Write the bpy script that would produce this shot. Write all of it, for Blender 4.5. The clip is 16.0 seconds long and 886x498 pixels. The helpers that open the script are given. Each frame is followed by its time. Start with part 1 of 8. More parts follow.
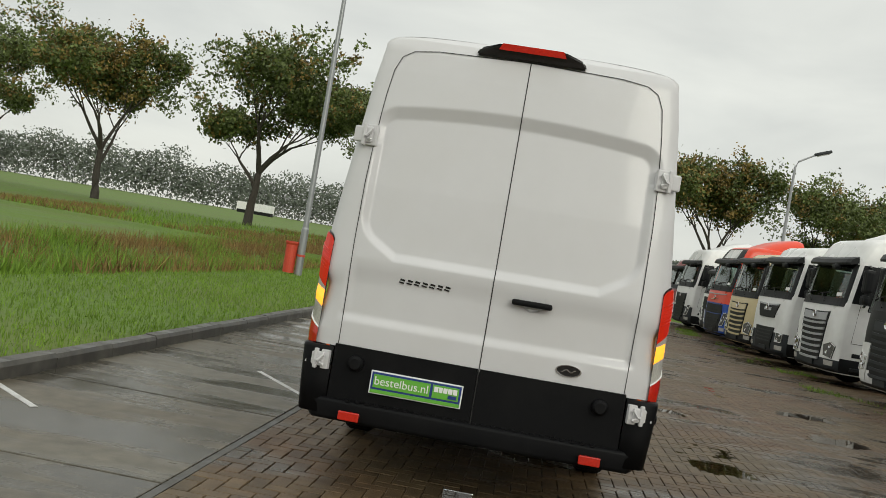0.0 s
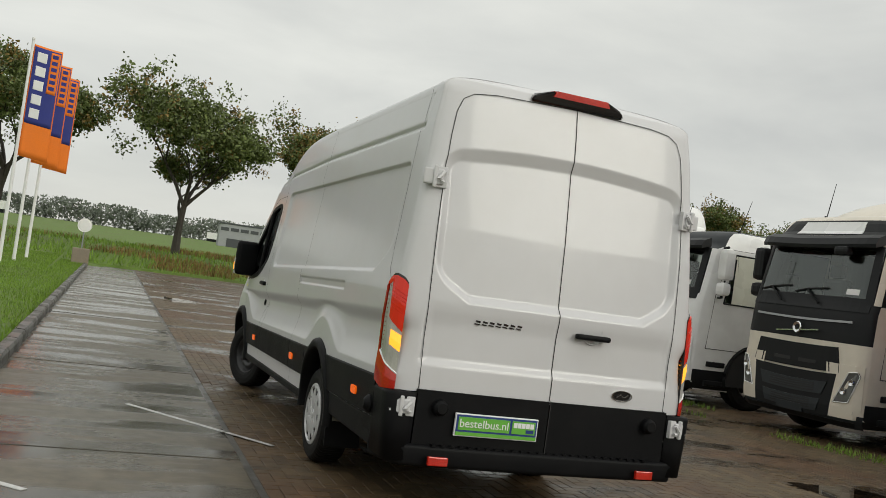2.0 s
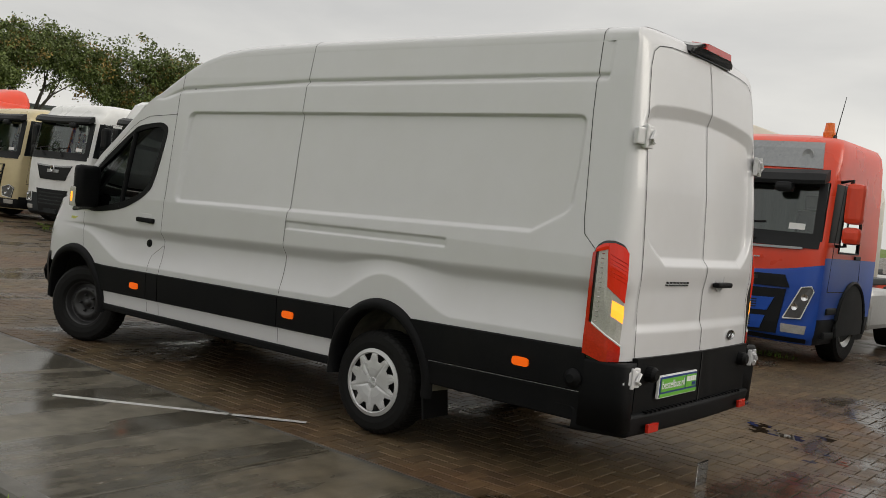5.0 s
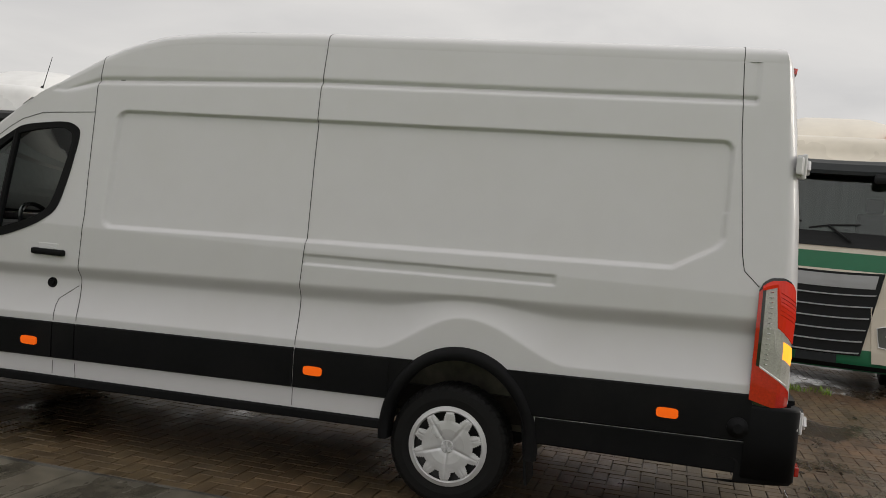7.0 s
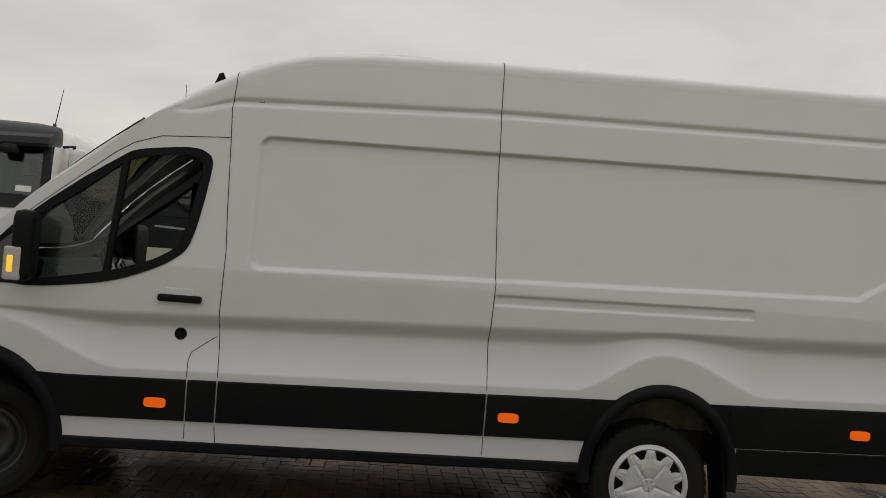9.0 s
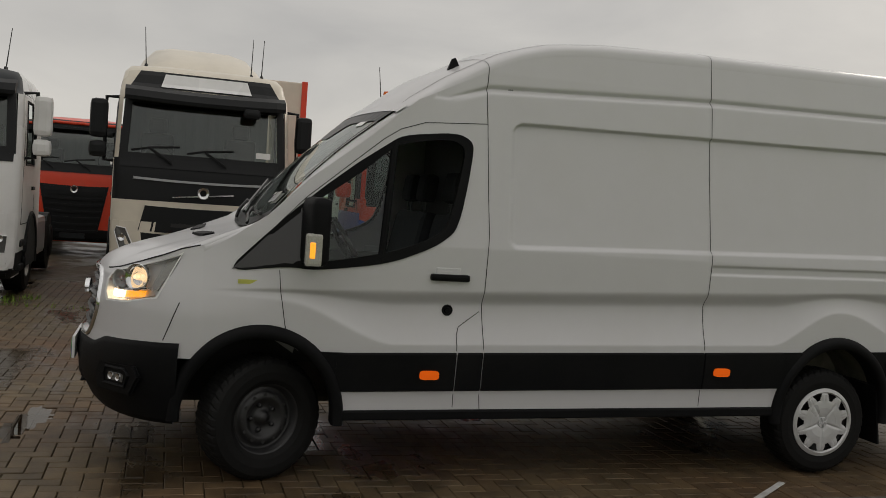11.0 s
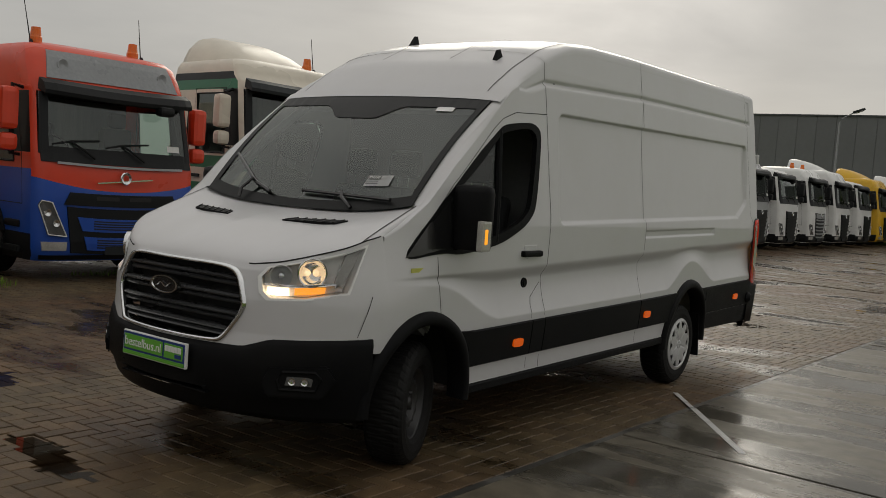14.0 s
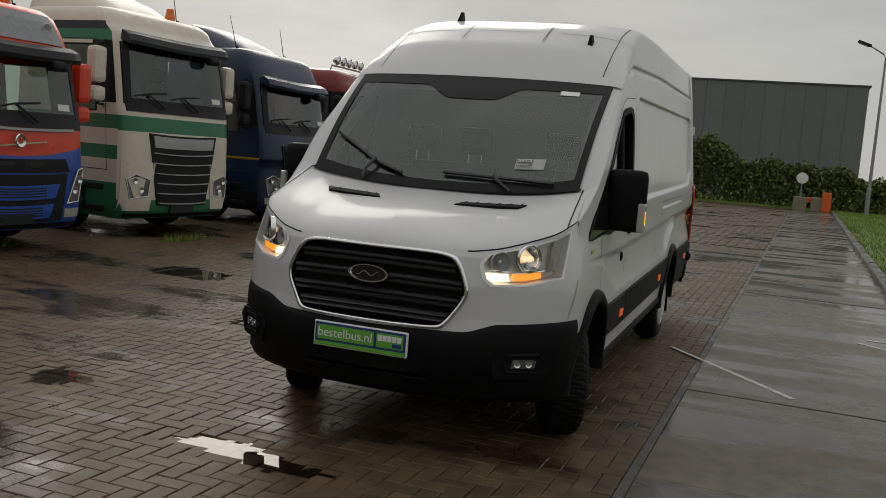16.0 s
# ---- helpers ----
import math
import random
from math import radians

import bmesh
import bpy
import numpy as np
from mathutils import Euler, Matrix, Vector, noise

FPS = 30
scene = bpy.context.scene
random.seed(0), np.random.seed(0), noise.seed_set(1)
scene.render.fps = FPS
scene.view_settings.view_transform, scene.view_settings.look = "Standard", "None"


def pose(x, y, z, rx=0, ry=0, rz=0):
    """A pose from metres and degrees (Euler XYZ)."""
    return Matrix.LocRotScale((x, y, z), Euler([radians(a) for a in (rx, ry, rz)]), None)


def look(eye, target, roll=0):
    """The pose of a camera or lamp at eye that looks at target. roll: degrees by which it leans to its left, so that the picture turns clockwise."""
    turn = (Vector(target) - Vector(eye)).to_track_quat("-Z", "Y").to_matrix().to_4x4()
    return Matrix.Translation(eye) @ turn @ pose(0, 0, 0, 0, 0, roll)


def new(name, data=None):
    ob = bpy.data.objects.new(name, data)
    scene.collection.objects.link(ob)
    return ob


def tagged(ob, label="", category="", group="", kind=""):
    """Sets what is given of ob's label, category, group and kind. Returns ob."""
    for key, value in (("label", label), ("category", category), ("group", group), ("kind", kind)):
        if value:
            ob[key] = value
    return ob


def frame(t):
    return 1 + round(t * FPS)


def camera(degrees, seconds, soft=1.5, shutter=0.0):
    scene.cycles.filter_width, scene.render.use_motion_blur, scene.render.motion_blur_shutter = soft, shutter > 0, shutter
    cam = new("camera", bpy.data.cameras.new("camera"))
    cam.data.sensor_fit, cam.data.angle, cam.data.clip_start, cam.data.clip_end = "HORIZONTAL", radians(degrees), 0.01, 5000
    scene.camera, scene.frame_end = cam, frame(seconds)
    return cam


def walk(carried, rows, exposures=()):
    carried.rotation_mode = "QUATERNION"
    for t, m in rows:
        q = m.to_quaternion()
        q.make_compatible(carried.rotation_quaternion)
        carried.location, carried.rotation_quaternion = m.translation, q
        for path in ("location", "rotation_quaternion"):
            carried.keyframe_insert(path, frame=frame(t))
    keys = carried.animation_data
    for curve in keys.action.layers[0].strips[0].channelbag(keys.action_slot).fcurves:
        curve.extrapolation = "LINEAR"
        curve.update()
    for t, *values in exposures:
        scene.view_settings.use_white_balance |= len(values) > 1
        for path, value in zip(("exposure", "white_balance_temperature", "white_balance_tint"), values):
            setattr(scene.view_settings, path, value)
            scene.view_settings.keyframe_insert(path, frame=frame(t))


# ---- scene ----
cam = camera(50.8, 16.0, 0.75)
PATH = [
    (0, (0.168, -5.331, 1.466), (-0.007, -3.339, 1.473), 9.6),
    (0.5, (-0.562, -5.418, 1.474), (-0.533, -3.418, 1.489), 9.1),
    (1, (-1.22, -5.434, 1.485), (-1.003, -3.446, 1.503), 8.8),
    (1.5, (-1.97, -5.289, 1.487), (-1.535, -3.337, 1.525), 8.4),
    (2, (-2.688, -5.036, 1.474), (-1.995, -3.162, 1.543), 8.0),
    (2.5, (-3.337, -4.63, 1.452), (-2.418, -2.855, 1.526), 7.4),
    (3, (-3.971, -4.19, 1.528), (-2.876, -2.517, 1.585), 7.2),
    (3.5, (-4.513, -3.765, 1.565), (-3.244, -2.219, 1.584), 6.9),
    (4, (-4.992, -3.316, 1.597), (-3.605, -1.876, 1.572), 6.7),
    (4.2, (-5.167, -3.137, 1.607), (-3.737, -1.739, 1.565), 6.5),
    (6.3, (-6.077, -0.348, 1.533), (-4.25, 0.462, 1.478), 5.6),
    (6.5, (-6.127, -0.023, 1.538), (-4.256, 0.681, 1.503), 5.5),
    (7, (-6.125, 0.726, 1.563), (-4.186, 1.216, 1.526), 5.4),
    (7.5, (-6.147, 1.437, 1.517), (-4.176, 1.775, 1.506), 5.2),
    (8, (-6.152, 2.146, 1.448), (-4.157, 2.294, 1.472), 5.0),
    (8.5, (-6.135, 2.879, 1.482), (-4.135, 2.86, 1.516), 4.8),
    (9, (-6.178, 3.497, 1.515), (-4.183, 3.367, 1.543), 4.6),
    (9.5, (-6.186, 4.223, 1.518), (-4.202, 3.968, 1.528), 4.5),
    (10, (-6.225, 4.918, 1.533), (-4.255, 4.572, 1.523), 4.4),
    (10.2, (-6.238, 5.127, 1.623), (-4.272, 4.758, 1.59), 4.4),
    (12.3, (-5.648, 8.063, 1.59), (-3.966, 6.982, 1.515), 3.9),
    (12.5, (-5.510, 8.332, 1.557), (-3.883, 7.170, 1.496), 4.1),
    (13, (-5.063, 8.915, 1.565), (-3.596, 7.559, 1.479), 4.1),
    (13.5, (-4.655, 9.381, 1.602), (-3.291, 7.923, 1.488), 4.1),
    (14, (-4.149, 9.700, 1.617), (-2.956, 8.101, 1.475), 4.2),
    (14.5, (-3.623, 10.116, 1.628), (-2.622, 8.391, 1.475), 4.2),
    (15, (-3.178, 10.484, 1.646), (-2.268, 8.714, 1.458), 4.3),
    (15.5, (-2.504, 10.749, 1.638), (-1.694, 8.934, 1.417), 4.8),
    (16, (-2.033, 11.058, 1.639), (-1.351, 9.189, 1.430), 4.6),
]
EXPOSURE = [(0, 0.36, 6900, 7), (2, 0.3, 6900, 8.5), (4, 0.28, 6980, 10.5), (6.5, 0.36, 6950, 14.5), (7.5, 0.2, 6950, 14.5), (10, 0.07, 7100, 14.5), (12.5, -0.42, 7080, 12), (14.5, -0.4, 7100, 12.5), (15, -0.45, 6650, 11.5), (15.5, -0.43, 6720, 11), (16, -0.38, 6850, 11.5)]
walk(cam, [(t, look(eye, target, roll)) for t, eye, target, roll in PATH], EXPOSURE)

# ---------------------------------------------------------------- world and light
world = bpy.data.worlds.new("overcast_sky")
scene.world = world
world.use_nodes = True
wn, wl = world.node_tree.nodes, world.node_tree.links
wn.clear()
SUN_EL, SUN_AZ = radians(24), math.atan2(0.49, -0.87)      # azimuth from +y towards +x


def wnode(kind, **values):
    n = wn.new(kind)
    for k, v in values.items():
        n.inputs[k].default_value = v
    return n


w_out, w_bg = wn.new("ShaderNodeOutputWorld"), wnode("ShaderNodeBackground", Strength=1.0)
w_sky = wn.new("ShaderNodeTexSky")
w_sky.sky_type, w_sky.sun_disc = "NISHITA", False
w_sky.sun_elevation, w_sky.sun_rotation = SUN_EL, SUN_AZ
w_skyk = wn.new("ShaderNodeVectorMath")
w_skyk.operation = "SCALE"
w_skyk.inputs["Scale"].default_value = 0.08
w_tc = wn.new("ShaderNodeTexCoord")
w_map = wnode("ShaderNodeMapping", Scale=(1.6, 1.6, 5.5))
w_noise = wnode("ShaderNodeTexNoise", Scale=1.5, Detail=6.0, Roughness=0.52, Distortion=0.35)
w_ramp = wn.new("ShaderNodeValToRGB")
w_ramp.color_ramp.elements[0].position, w_ramp.color_ramp.elements[0].color = 0.28, (0.535, 0.56, 0.575, 1)
w_ramp.color_ramp.elements[1].position, w_ramp.color_ramp.elements[1].color = 0.72, (0.765, 0.79, 0.785, 1)
w_dot = wn.new("ShaderNodeVectorMath")
w_dot.operation = "DOT_PRODUCT"
GAP_EL = radians(14)                                               # a thin place in the cloud under the sun
w_dot.inputs[1].default_value = (math.sin(SUN_AZ) * math.cos(GAP_EL), math.cos(SUN_AZ) * math.cos(GAP_EL), math.sin(GAP_EL))
w_glow = wnode("ShaderNodeMapRange")
w_glow.interpolation_type = "SMOOTHSTEP"
for k, v in zip(("From Min", "From Max", "To Min", "To Max"), (0.97, 1.0, 0.0, 1.0)):
    w_glow.inputs[k].default_value = v
w_gm = wn.new("ShaderNodeMath")
w_gm.operation = "MULTIPLY"
w_one = wn.new("ShaderNodeMath")
w_one.operation = "ADD"
w_one.inputs[1].default_value = 1.0
w_cl = wn.new("ShaderNodeVectorMath")
w_cl.operation = "SCALE"
w_mix = wn.new("ShaderNodeMix")
w_mix.data_type = "RGBA"
w_mix.inputs["Factor"].default_value = 0.93
wl.new(w_tc.outputs["Generated"], w_map.inputs["Vector"])
wl.new(w_map.outputs["Vector"], w_noise.inputs["Vector"])
wl.new(w_noise.outputs["Fac"], w_ramp.inputs["Fac"])
wl.new(w_tc.outputs["Generated"], w_dot.inputs[0])
wl.new(w_dot.outputs["Value"], w_glow.inputs["Value"])
wl.new(w_glow.outputs["Result"], w_gm.inputs[0])
wl.new(w_noise.outputs["Fac"], w_gm.inputs[1])
wl.new(w_gm.outputs["Value"], w_one.inputs[0])
wl.new(w_ramp.outputs["Color"], w_cl.inputs[0])
w_lean = wnode("ShaderNodeMapRange")                             # the cloud is thinner towards the sun
for k, v in zip(("From Min", "From Max", "To Min", "To Max"), (-1.0, 1.0, 0.9, 0.94)):
    w_lean.inputs[k].default_value = v
w_lm = wn.new("ShaderNodeMath")
w_lm.operation = "MULTIPLY"
wl.new(w_dot.outputs["Value"], w_lean.inputs["Value"])
wl.new(w_lean.outputs["Result"], w_lm.inputs[0])
wl.new(w_one.outputs["Value"], w_lm.inputs[1])
w_sep = wn.new("ShaderNodeSeparateXYZ")                           # an overcast sky is brighter overhead
w_up = wnode("ShaderNodeMapRange")
for k, v in zip(("From Min", "From Max", "To Min", "To Max"), (0.28, 1.0, 0.97, 1.6)):
    w_up.inputs[k].default_value = v
w_um = wn.new("ShaderNodeMath")
w_um.operation = "MULTIPLY"
wl.new(w_tc.outputs["Generated"], w_sep.inputs["Vector"])
wl.new(w_sep.outputs["Z"], w_up.inputs["Value"])
wl.new(w_up.outputs["Result"], w_um.inputs[0])
wl.new(w_lm.outputs["Value"], w_um.inputs[1])
wl.new(w_um.outputs["Value"], w_cl.inputs["Scale"])
wl.new(w_sky.outputs["Color"], w_skyk.inputs[0])
wl.new(w_skyk.outputs["Vector"], w_mix.inputs["A"])
wl.new(w_cl.outputs["Vector"], w_mix.inputs["B"])
wl.new(w_mix.outputs["Result"], w_bg.inputs["Color"])
wl.new(w_bg.outputs["Background"], w_out.inputs["Surface"])

sun_data = bpy.data.lights.new("sun", "SUN")
sun_data.energy, sun_data.angle, sun_data.color = 0.85, radians(30), (0.97, 0.97, 0.9)
sun = new("sun", sun_data)
sun.matrix_world = look((0, 0, 30), (-30 * math.sin(SUN_AZ) * math.cos(SUN_EL), -30 * math.cos(SUN_AZ) * math.cos(SUN_EL), 30 - 30 * math.sin(SUN_EL)))


# ---------------------------------------------------------------- materials
def material(name, color, rough=0.5, metal=0.0, vary=0.12, scale=6.0, bump=0.0, bump_scale=60.0, coat=0.0, spec=0.5,
             stretch=(1, 1, 1), island=0.0, obj_random=0.0, dirt=None, dirt_amount=0.0, dirt_scale=1.3, rough_vary=0.15):
    """A surface with colour varied at two scales, uneven gloss and a fine relief."""
    m = bpy.data.materials.new(name)
    m.use_nodes = True
    nt = m.node_tree
    n, l = nt.nodes, nt.links
    p = n["Principled BSDF"]
    p.inputs["Metallic"].default_value = metal
    p.inputs["Coat Weight"].default_value = coat
    p.inputs["Coat Roughness"].default_value = 0.09
    p.inputs["Specular IOR Level"].default_value = spec
    tc, mp = n.new("ShaderNodeTexCoord"), n.new("ShaderNodeMapping")
    mp.inputs["Scale"].default_value = stretch
    l.new(tc.outputs["Object"], mp.inputs["Vector"])
    big, fine = n.new("ShaderNodeTexNoise"), n.new("ShaderNodeTexNoise")
    big.inputs["Scale"].default_value, fine.inputs["Scale"].default_value = scale * 0.25, scale * 4
    big.inputs["Detail"].default_value, fine.inputs["Detail"].default_value = 4, 3
    for t in (big, fine):
        l.new(mp.outputs["Vector"], t.inputs["Vector"])
    add = n.new("ShaderNodeMath")
    add.operation = "ADD"
    l.new(big.outputs["Fac"], add.inputs[0])
    l.new(fine.outputs["Fac"], add.inputs[1])
    value = n.new("ShaderNodeMapRange")
    for k, v in zip(("From Min", "From Max", "To Min", "To Max"), (0.55, 1.45, 1 - vary, 1 + vary)):
        value.inputs[k].default_value = v
    l.new(add.outputs[0], value.inputs["Value"])
    hsv = n.new("ShaderNodeHueSaturation")
    hsv.inputs["Color"].default_value = (*color, 1)
    last = value.outputs["Result"]
    for amount, kind, out in ((island, "ShaderNodeNewGeometry", "Random Per Island"), (obj_random, "ShaderNodeObjectInfo", "Random")):
        if amount:
            g, r, mul = n.new(kind), n.new("ShaderNodeMapRange"), n.new("ShaderNodeMath")
            r.inputs["To Min"].default_value, r.inputs["To Max"].default_value = 1 - amount, 1 + amount
            mul.operation = "MULTIPLY"
            l.new(g.outputs[out], r.inputs["Value"])
            l.new(r.outputs["Result"], mul.inputs[0])
            l.new(last, mul.inputs[1])
            last = mul.outputs[0]
    l.new(last, hsv.inputs["Value"])
    col = hsv.outputs["Color"]
    if dirt:
        dn, dr, mx = n.new("ShaderNodeTexNoise"), n.new("ShaderNodeMapRange"), n.new("ShaderNodeMix")
        dn.inputs["Scale"].default_value, dn.inputs["Detail"].default_value = dirt_scale, 7
        dr.inputs["From Min"].default_value, dr.inputs["From Max"].default_value = 0.45, 0.75
        dr.inputs["To Max"].default_value = dirt_amount
        mx.data_type = "RGBA"
        mx.inputs["B"].default_value = (*dirt, 1)
        l.new(tc.outputs["Object"], dn.inputs["Vector"])
        l.new(dn.outputs["Fac"], dr.inputs["Value"])
        l.new(dr.outputs["Result"], mx.inputs["Factor"])
        l.new(col, mx.inputs["A"])
        col = mx.outputs["Result"]
    l.new(col, p.inputs["Base Color"])
    rr = n.new("ShaderNodeMapRange")
    for k, v in zip(("From Min", "From Max", "To Min", "To Max"), (0.3, 0.7, max(0.02, rough * (1 - rough_vary)), min(1, rough * (1 + rough_vary)))):
        rr.inputs[k].default_value = v
    l.new(big.outputs["Fac"], rr.inputs["Value"])
    l.new(rr.outputs["Result"], p.inputs["Roughness"])
    if bump:
        bn, bp = n.new("ShaderNodeTexNoise"), n.new("ShaderNodeBump")
        bn.inputs["Scale"].default_value, bn.inputs["Detail"].default_value = bump_scale, 4
        bp.inputs["Strength"].default_value, bp.inputs["Distance"].default_value = bump, 0.01
        l.new(mp.outputs["Vector"], bn.inputs["Vector"])
        l.new(bn.outputs["Fac"], bp.inputs["Height"])
        l.new(bp.outputs["Normal"], p.inputs["Normal"])
    return m


def glass(name, tint, rough=0.0, clear=0.75, ior=1.5):
    """A pane: clear with a gloss that grows at grazing angles."""
    m = bpy.data.materials.new(name)
    m.use_nodes = True
    n, l = m.node_tree.nodes, m.node_tree.links
    n.clear()
    out, mix, tr, gl, fr = (n.new("ShaderNode" + k) for k in ("OutputMaterial", "MixShader", "BsdfTransparent", "BsdfGlossy", "Fresnel"))
    tr.inputs["Color"].default_value = (*(c * clear for c in tint), 1)
    gl.inputs["Roughness"].default_value = rough
    gl.inputs["Color"].default_value = (*(c ** 0.35 for c in tint), 1)
    fr.inputs["IOR"].default_value = ior
    l.new(fr.outputs[0], mix.inputs[0])
    l.new(tr.outputs[0], mix.inputs[1])
    l.new(gl.outputs[0], mix.inputs[2])
    l.new(mix.outputs[0], out.inputs["Surface"])
    return m


def lit(name, color, strength, base=None):
    m = material(name, base or color, rough=0.2, vary=0.05)
    p = m.node_tree.nodes["Principled BSDF"]
    p.inputs["Emission Color"].default_value = (*color, 1)
    p.inputs["Emission Strength"].default_value = strength
    return m


M = {
    "white": material("white_van_paint", (0.585, 0.58, 0.594), rough=0.42, vary=0.02, scale=2, coat=0.5, dirt=(0.5, 0.48, 0.44), dirt_amount=0.14, dirt_scale=2.2),
    "gap": material("dark_gap", (0.02, 0.02, 0.02), rough=0.8, vary=0.1),
    "black": material("grained_black_plastic", (0.005, 0.0052, 0.006), rough=0.52, vary=0.2, spec=0.12, bump=0.12, bump_scale=400, dirt=(0.026, 0.024, 0.021), dirt_amount=0.15, dirt_scale=3),
    "gloss_black": material("gloss_black_plastic", (0.012, 0.012, 0.013), rough=0.15, vary=0.1, coat=0.5),
    "rubber": material("tyre_rubber", (0.008, 0.008, 0.008), rough=0.6, spec=0.16, vary=0.25, bump=0.2, bump_scale=150, dirt=(0.02, 0.018, 0.016), dirt_amount=0.15),
    "steel_black": material("black_steel_rim", (0.018, 0.018, 0.019), rough=0.4, vary=0.2),
    "silver": material("silver_wheel_cover", (0.58, 0.585, 0.59), rough=0.3, metal=0.3, vary=0.06, dirt=(0.18, 0.16, 0.13), dirt_amount=0.3, dirt_scale=5),
    "chrome": material("chrome", (0.75, 0.76, 0.77), rough=0.12, metal=1.0, vary=0.04),
    "under": material("underbody", (0.03, 0.028, 0.026), rough=0.8, vary=0.4, dirt=(0.1, 0.07, 0.05), dirt_amount=0.5),
    "glass": glass("tinted_glass", (0.75, 0.84, 0.8), clear=0.8),
    "screen_glass": glass("windscreen_glass", (0.75, 0.85, 0.8), clear=0.9, ior=1.95),
    "lens": glass("clear_lens", (0.95, 0.95, 0.95), clear=0.95),
    "red_lens": material("red_lens", (0.5, 0.018, 0.008), rough=0.12, vary=0.3, coat=0.6, scale=20),
    "red_lit": lit("lit_red_lens", (1.0, 0.04, 0.008), 0.14, (0.42, 0.014, 0.006)),
    "liner": material("muddy_pale_wheel_liner", (0.2, 0.19, 0.15), rough=0.85, vary=0.3, scale=5, dirt=(0.05, 0.045, 0.04), dirt_amount=0.8, dirt_scale=4),
    "clear_lens": material("clear_lamp_lens", (0.42, 0.41, 0.38), rough=0.12, vary=0.3, scale=30, coat=0.5),
    "orange": lit("orange_marker", (1.0, 0.13, 0.005), 0.35, (0.75, 0.13, 0.01)),
    "amber_lit": lit("amber_bulb", (1.0, 0.4, 0.035), 1.1, (0.7, 0.24, 0.03)),
    "warm_lit": lit("headlight_bulb", (1.0, 0.72, 0.42), 1.3, (0.8, 0.7, 0.55)),
    "day_lit": lit("daylight_lamp_glow", (1.0, 0.8, 0.55), 3.0, (0.8, 0.7, 0.55)),
    "print": material("screen_print", (0.008, 0.0085, 0.009), rough=0.35, vary=0.1, spec=0.22),
    "lens_grey": material("smoked_lamp_lens", (0.1, 0.1, 0.1), rough=0.12, vary=0.3, scale=30, coat=0.5),
    "slat": material("satin_black_slat", (0.035, 0.036, 0.038), rough=0.28, vary=0.1),
    "grey_plastic": material("grey_plastic", (0.17, 0.17, 0.172), rough=0.5, vary=0.12),
    "hl_grey": material("silver_bezel", (0.8, 0.8, 0.79), rough=0.25, metal=0.0, vary=0.06),
    "mirror": material("mirror_glass", (0.8, 0.82, 0.82), rough=0.02, metal=1.0, vary=0.02),
    "seat": material("dark_seat_cloth", (0.03, 0.032, 0.036), rough=0.9, vary=0.2, bump=0.2),
}


# ---------------------------------------------------------------- mesh helpers
def part(name, bm, mat, parent=None, label="", smooth=False):
    me = bpy.data.meshes.new(name)
    bm.normal_update()
    bm.to_mesh(me)
    bm.free()
    for mm in (mat if isinstance(mat, (list, tuple)) else [mat]):
        me.materials.append(M[mm] if isinstance(mm, str) else mm)
    if smooth:
        me.polygons.foreach_set("use_smooth", [True] * len(me.polygons))
    ob = new(name, me)
    ob.parent = parent
    if label:
        tagged(ob, label)
    return ob


def thing(name, label, category, group="", kind="", m=None):
    ob = new(name)
    ob.empty_display_size = 0.2
    if m is not None:
        ob.matrix_basis = m
    return tagged(ob, label, category, group, kind)


def from_data(name, verts, faces, mat, parent=None, label="", smooth=False):
    me = bpy.data.meshes.new(name)
    me.from_pydata([tuple(v) for v in verts], [], [tuple(f) for f in faces])
    for mm in (mat if isinstance(mat, (list, tuple)) else [mat]):
        me.materials.append(M[mm] if isinstance(mm, str) else mm)
    if smooth:
        me.polygons.foreach_set("use_smooth", [True] * len(me.polygons))
    me.update()
    ob = new(name, me)
    ob.parent = parent
    if label:
        tagged(ob, label)
    return ob


def sheet(name, P, mat, parent=None, label="", keep=None, flip=False, mirror=False, smooth=True, thick=0.0):
    """A surface through the grid of points P[i, j]; keep(centre) drops faces; mirror adds its twin at -x."""
    P = np.asarray(P, float)
    nu, nv = P.shape[:2]
    i, j = (k.ravel() for k in np.meshgrid(np.arange(nu - 1), np.arange(nv - 1), indexing="ij"))
    Q = np.stack([i * nv + j, (i + 1) * nv + j, (i + 1) * nv + j + 1, i * nv + j + 1], 1)
    flat = P.reshape(-1, 3)
    if keep is not None:
        Q = Q[[bool(keep(c)) for c in flat[Q].mean(1)]]
    V, Fs = [flat], [Q[:, ::-1] if flip else Q]
    if mirror:
        V.append(flat * (-1, 1, 1))
        Fs.append((Q if flip else Q[:, ::-1]) + len(flat))
    ob = from_data(name, np.concatenate(V).tolist(), np.concatenate(Fs).tolist(), mat, parent, label, smooth)
    if thick:
        s = ob.modifiers.new("thickness", "SOLIDIFY")
        s.thickness, s.offset = thick, -1
    return ob


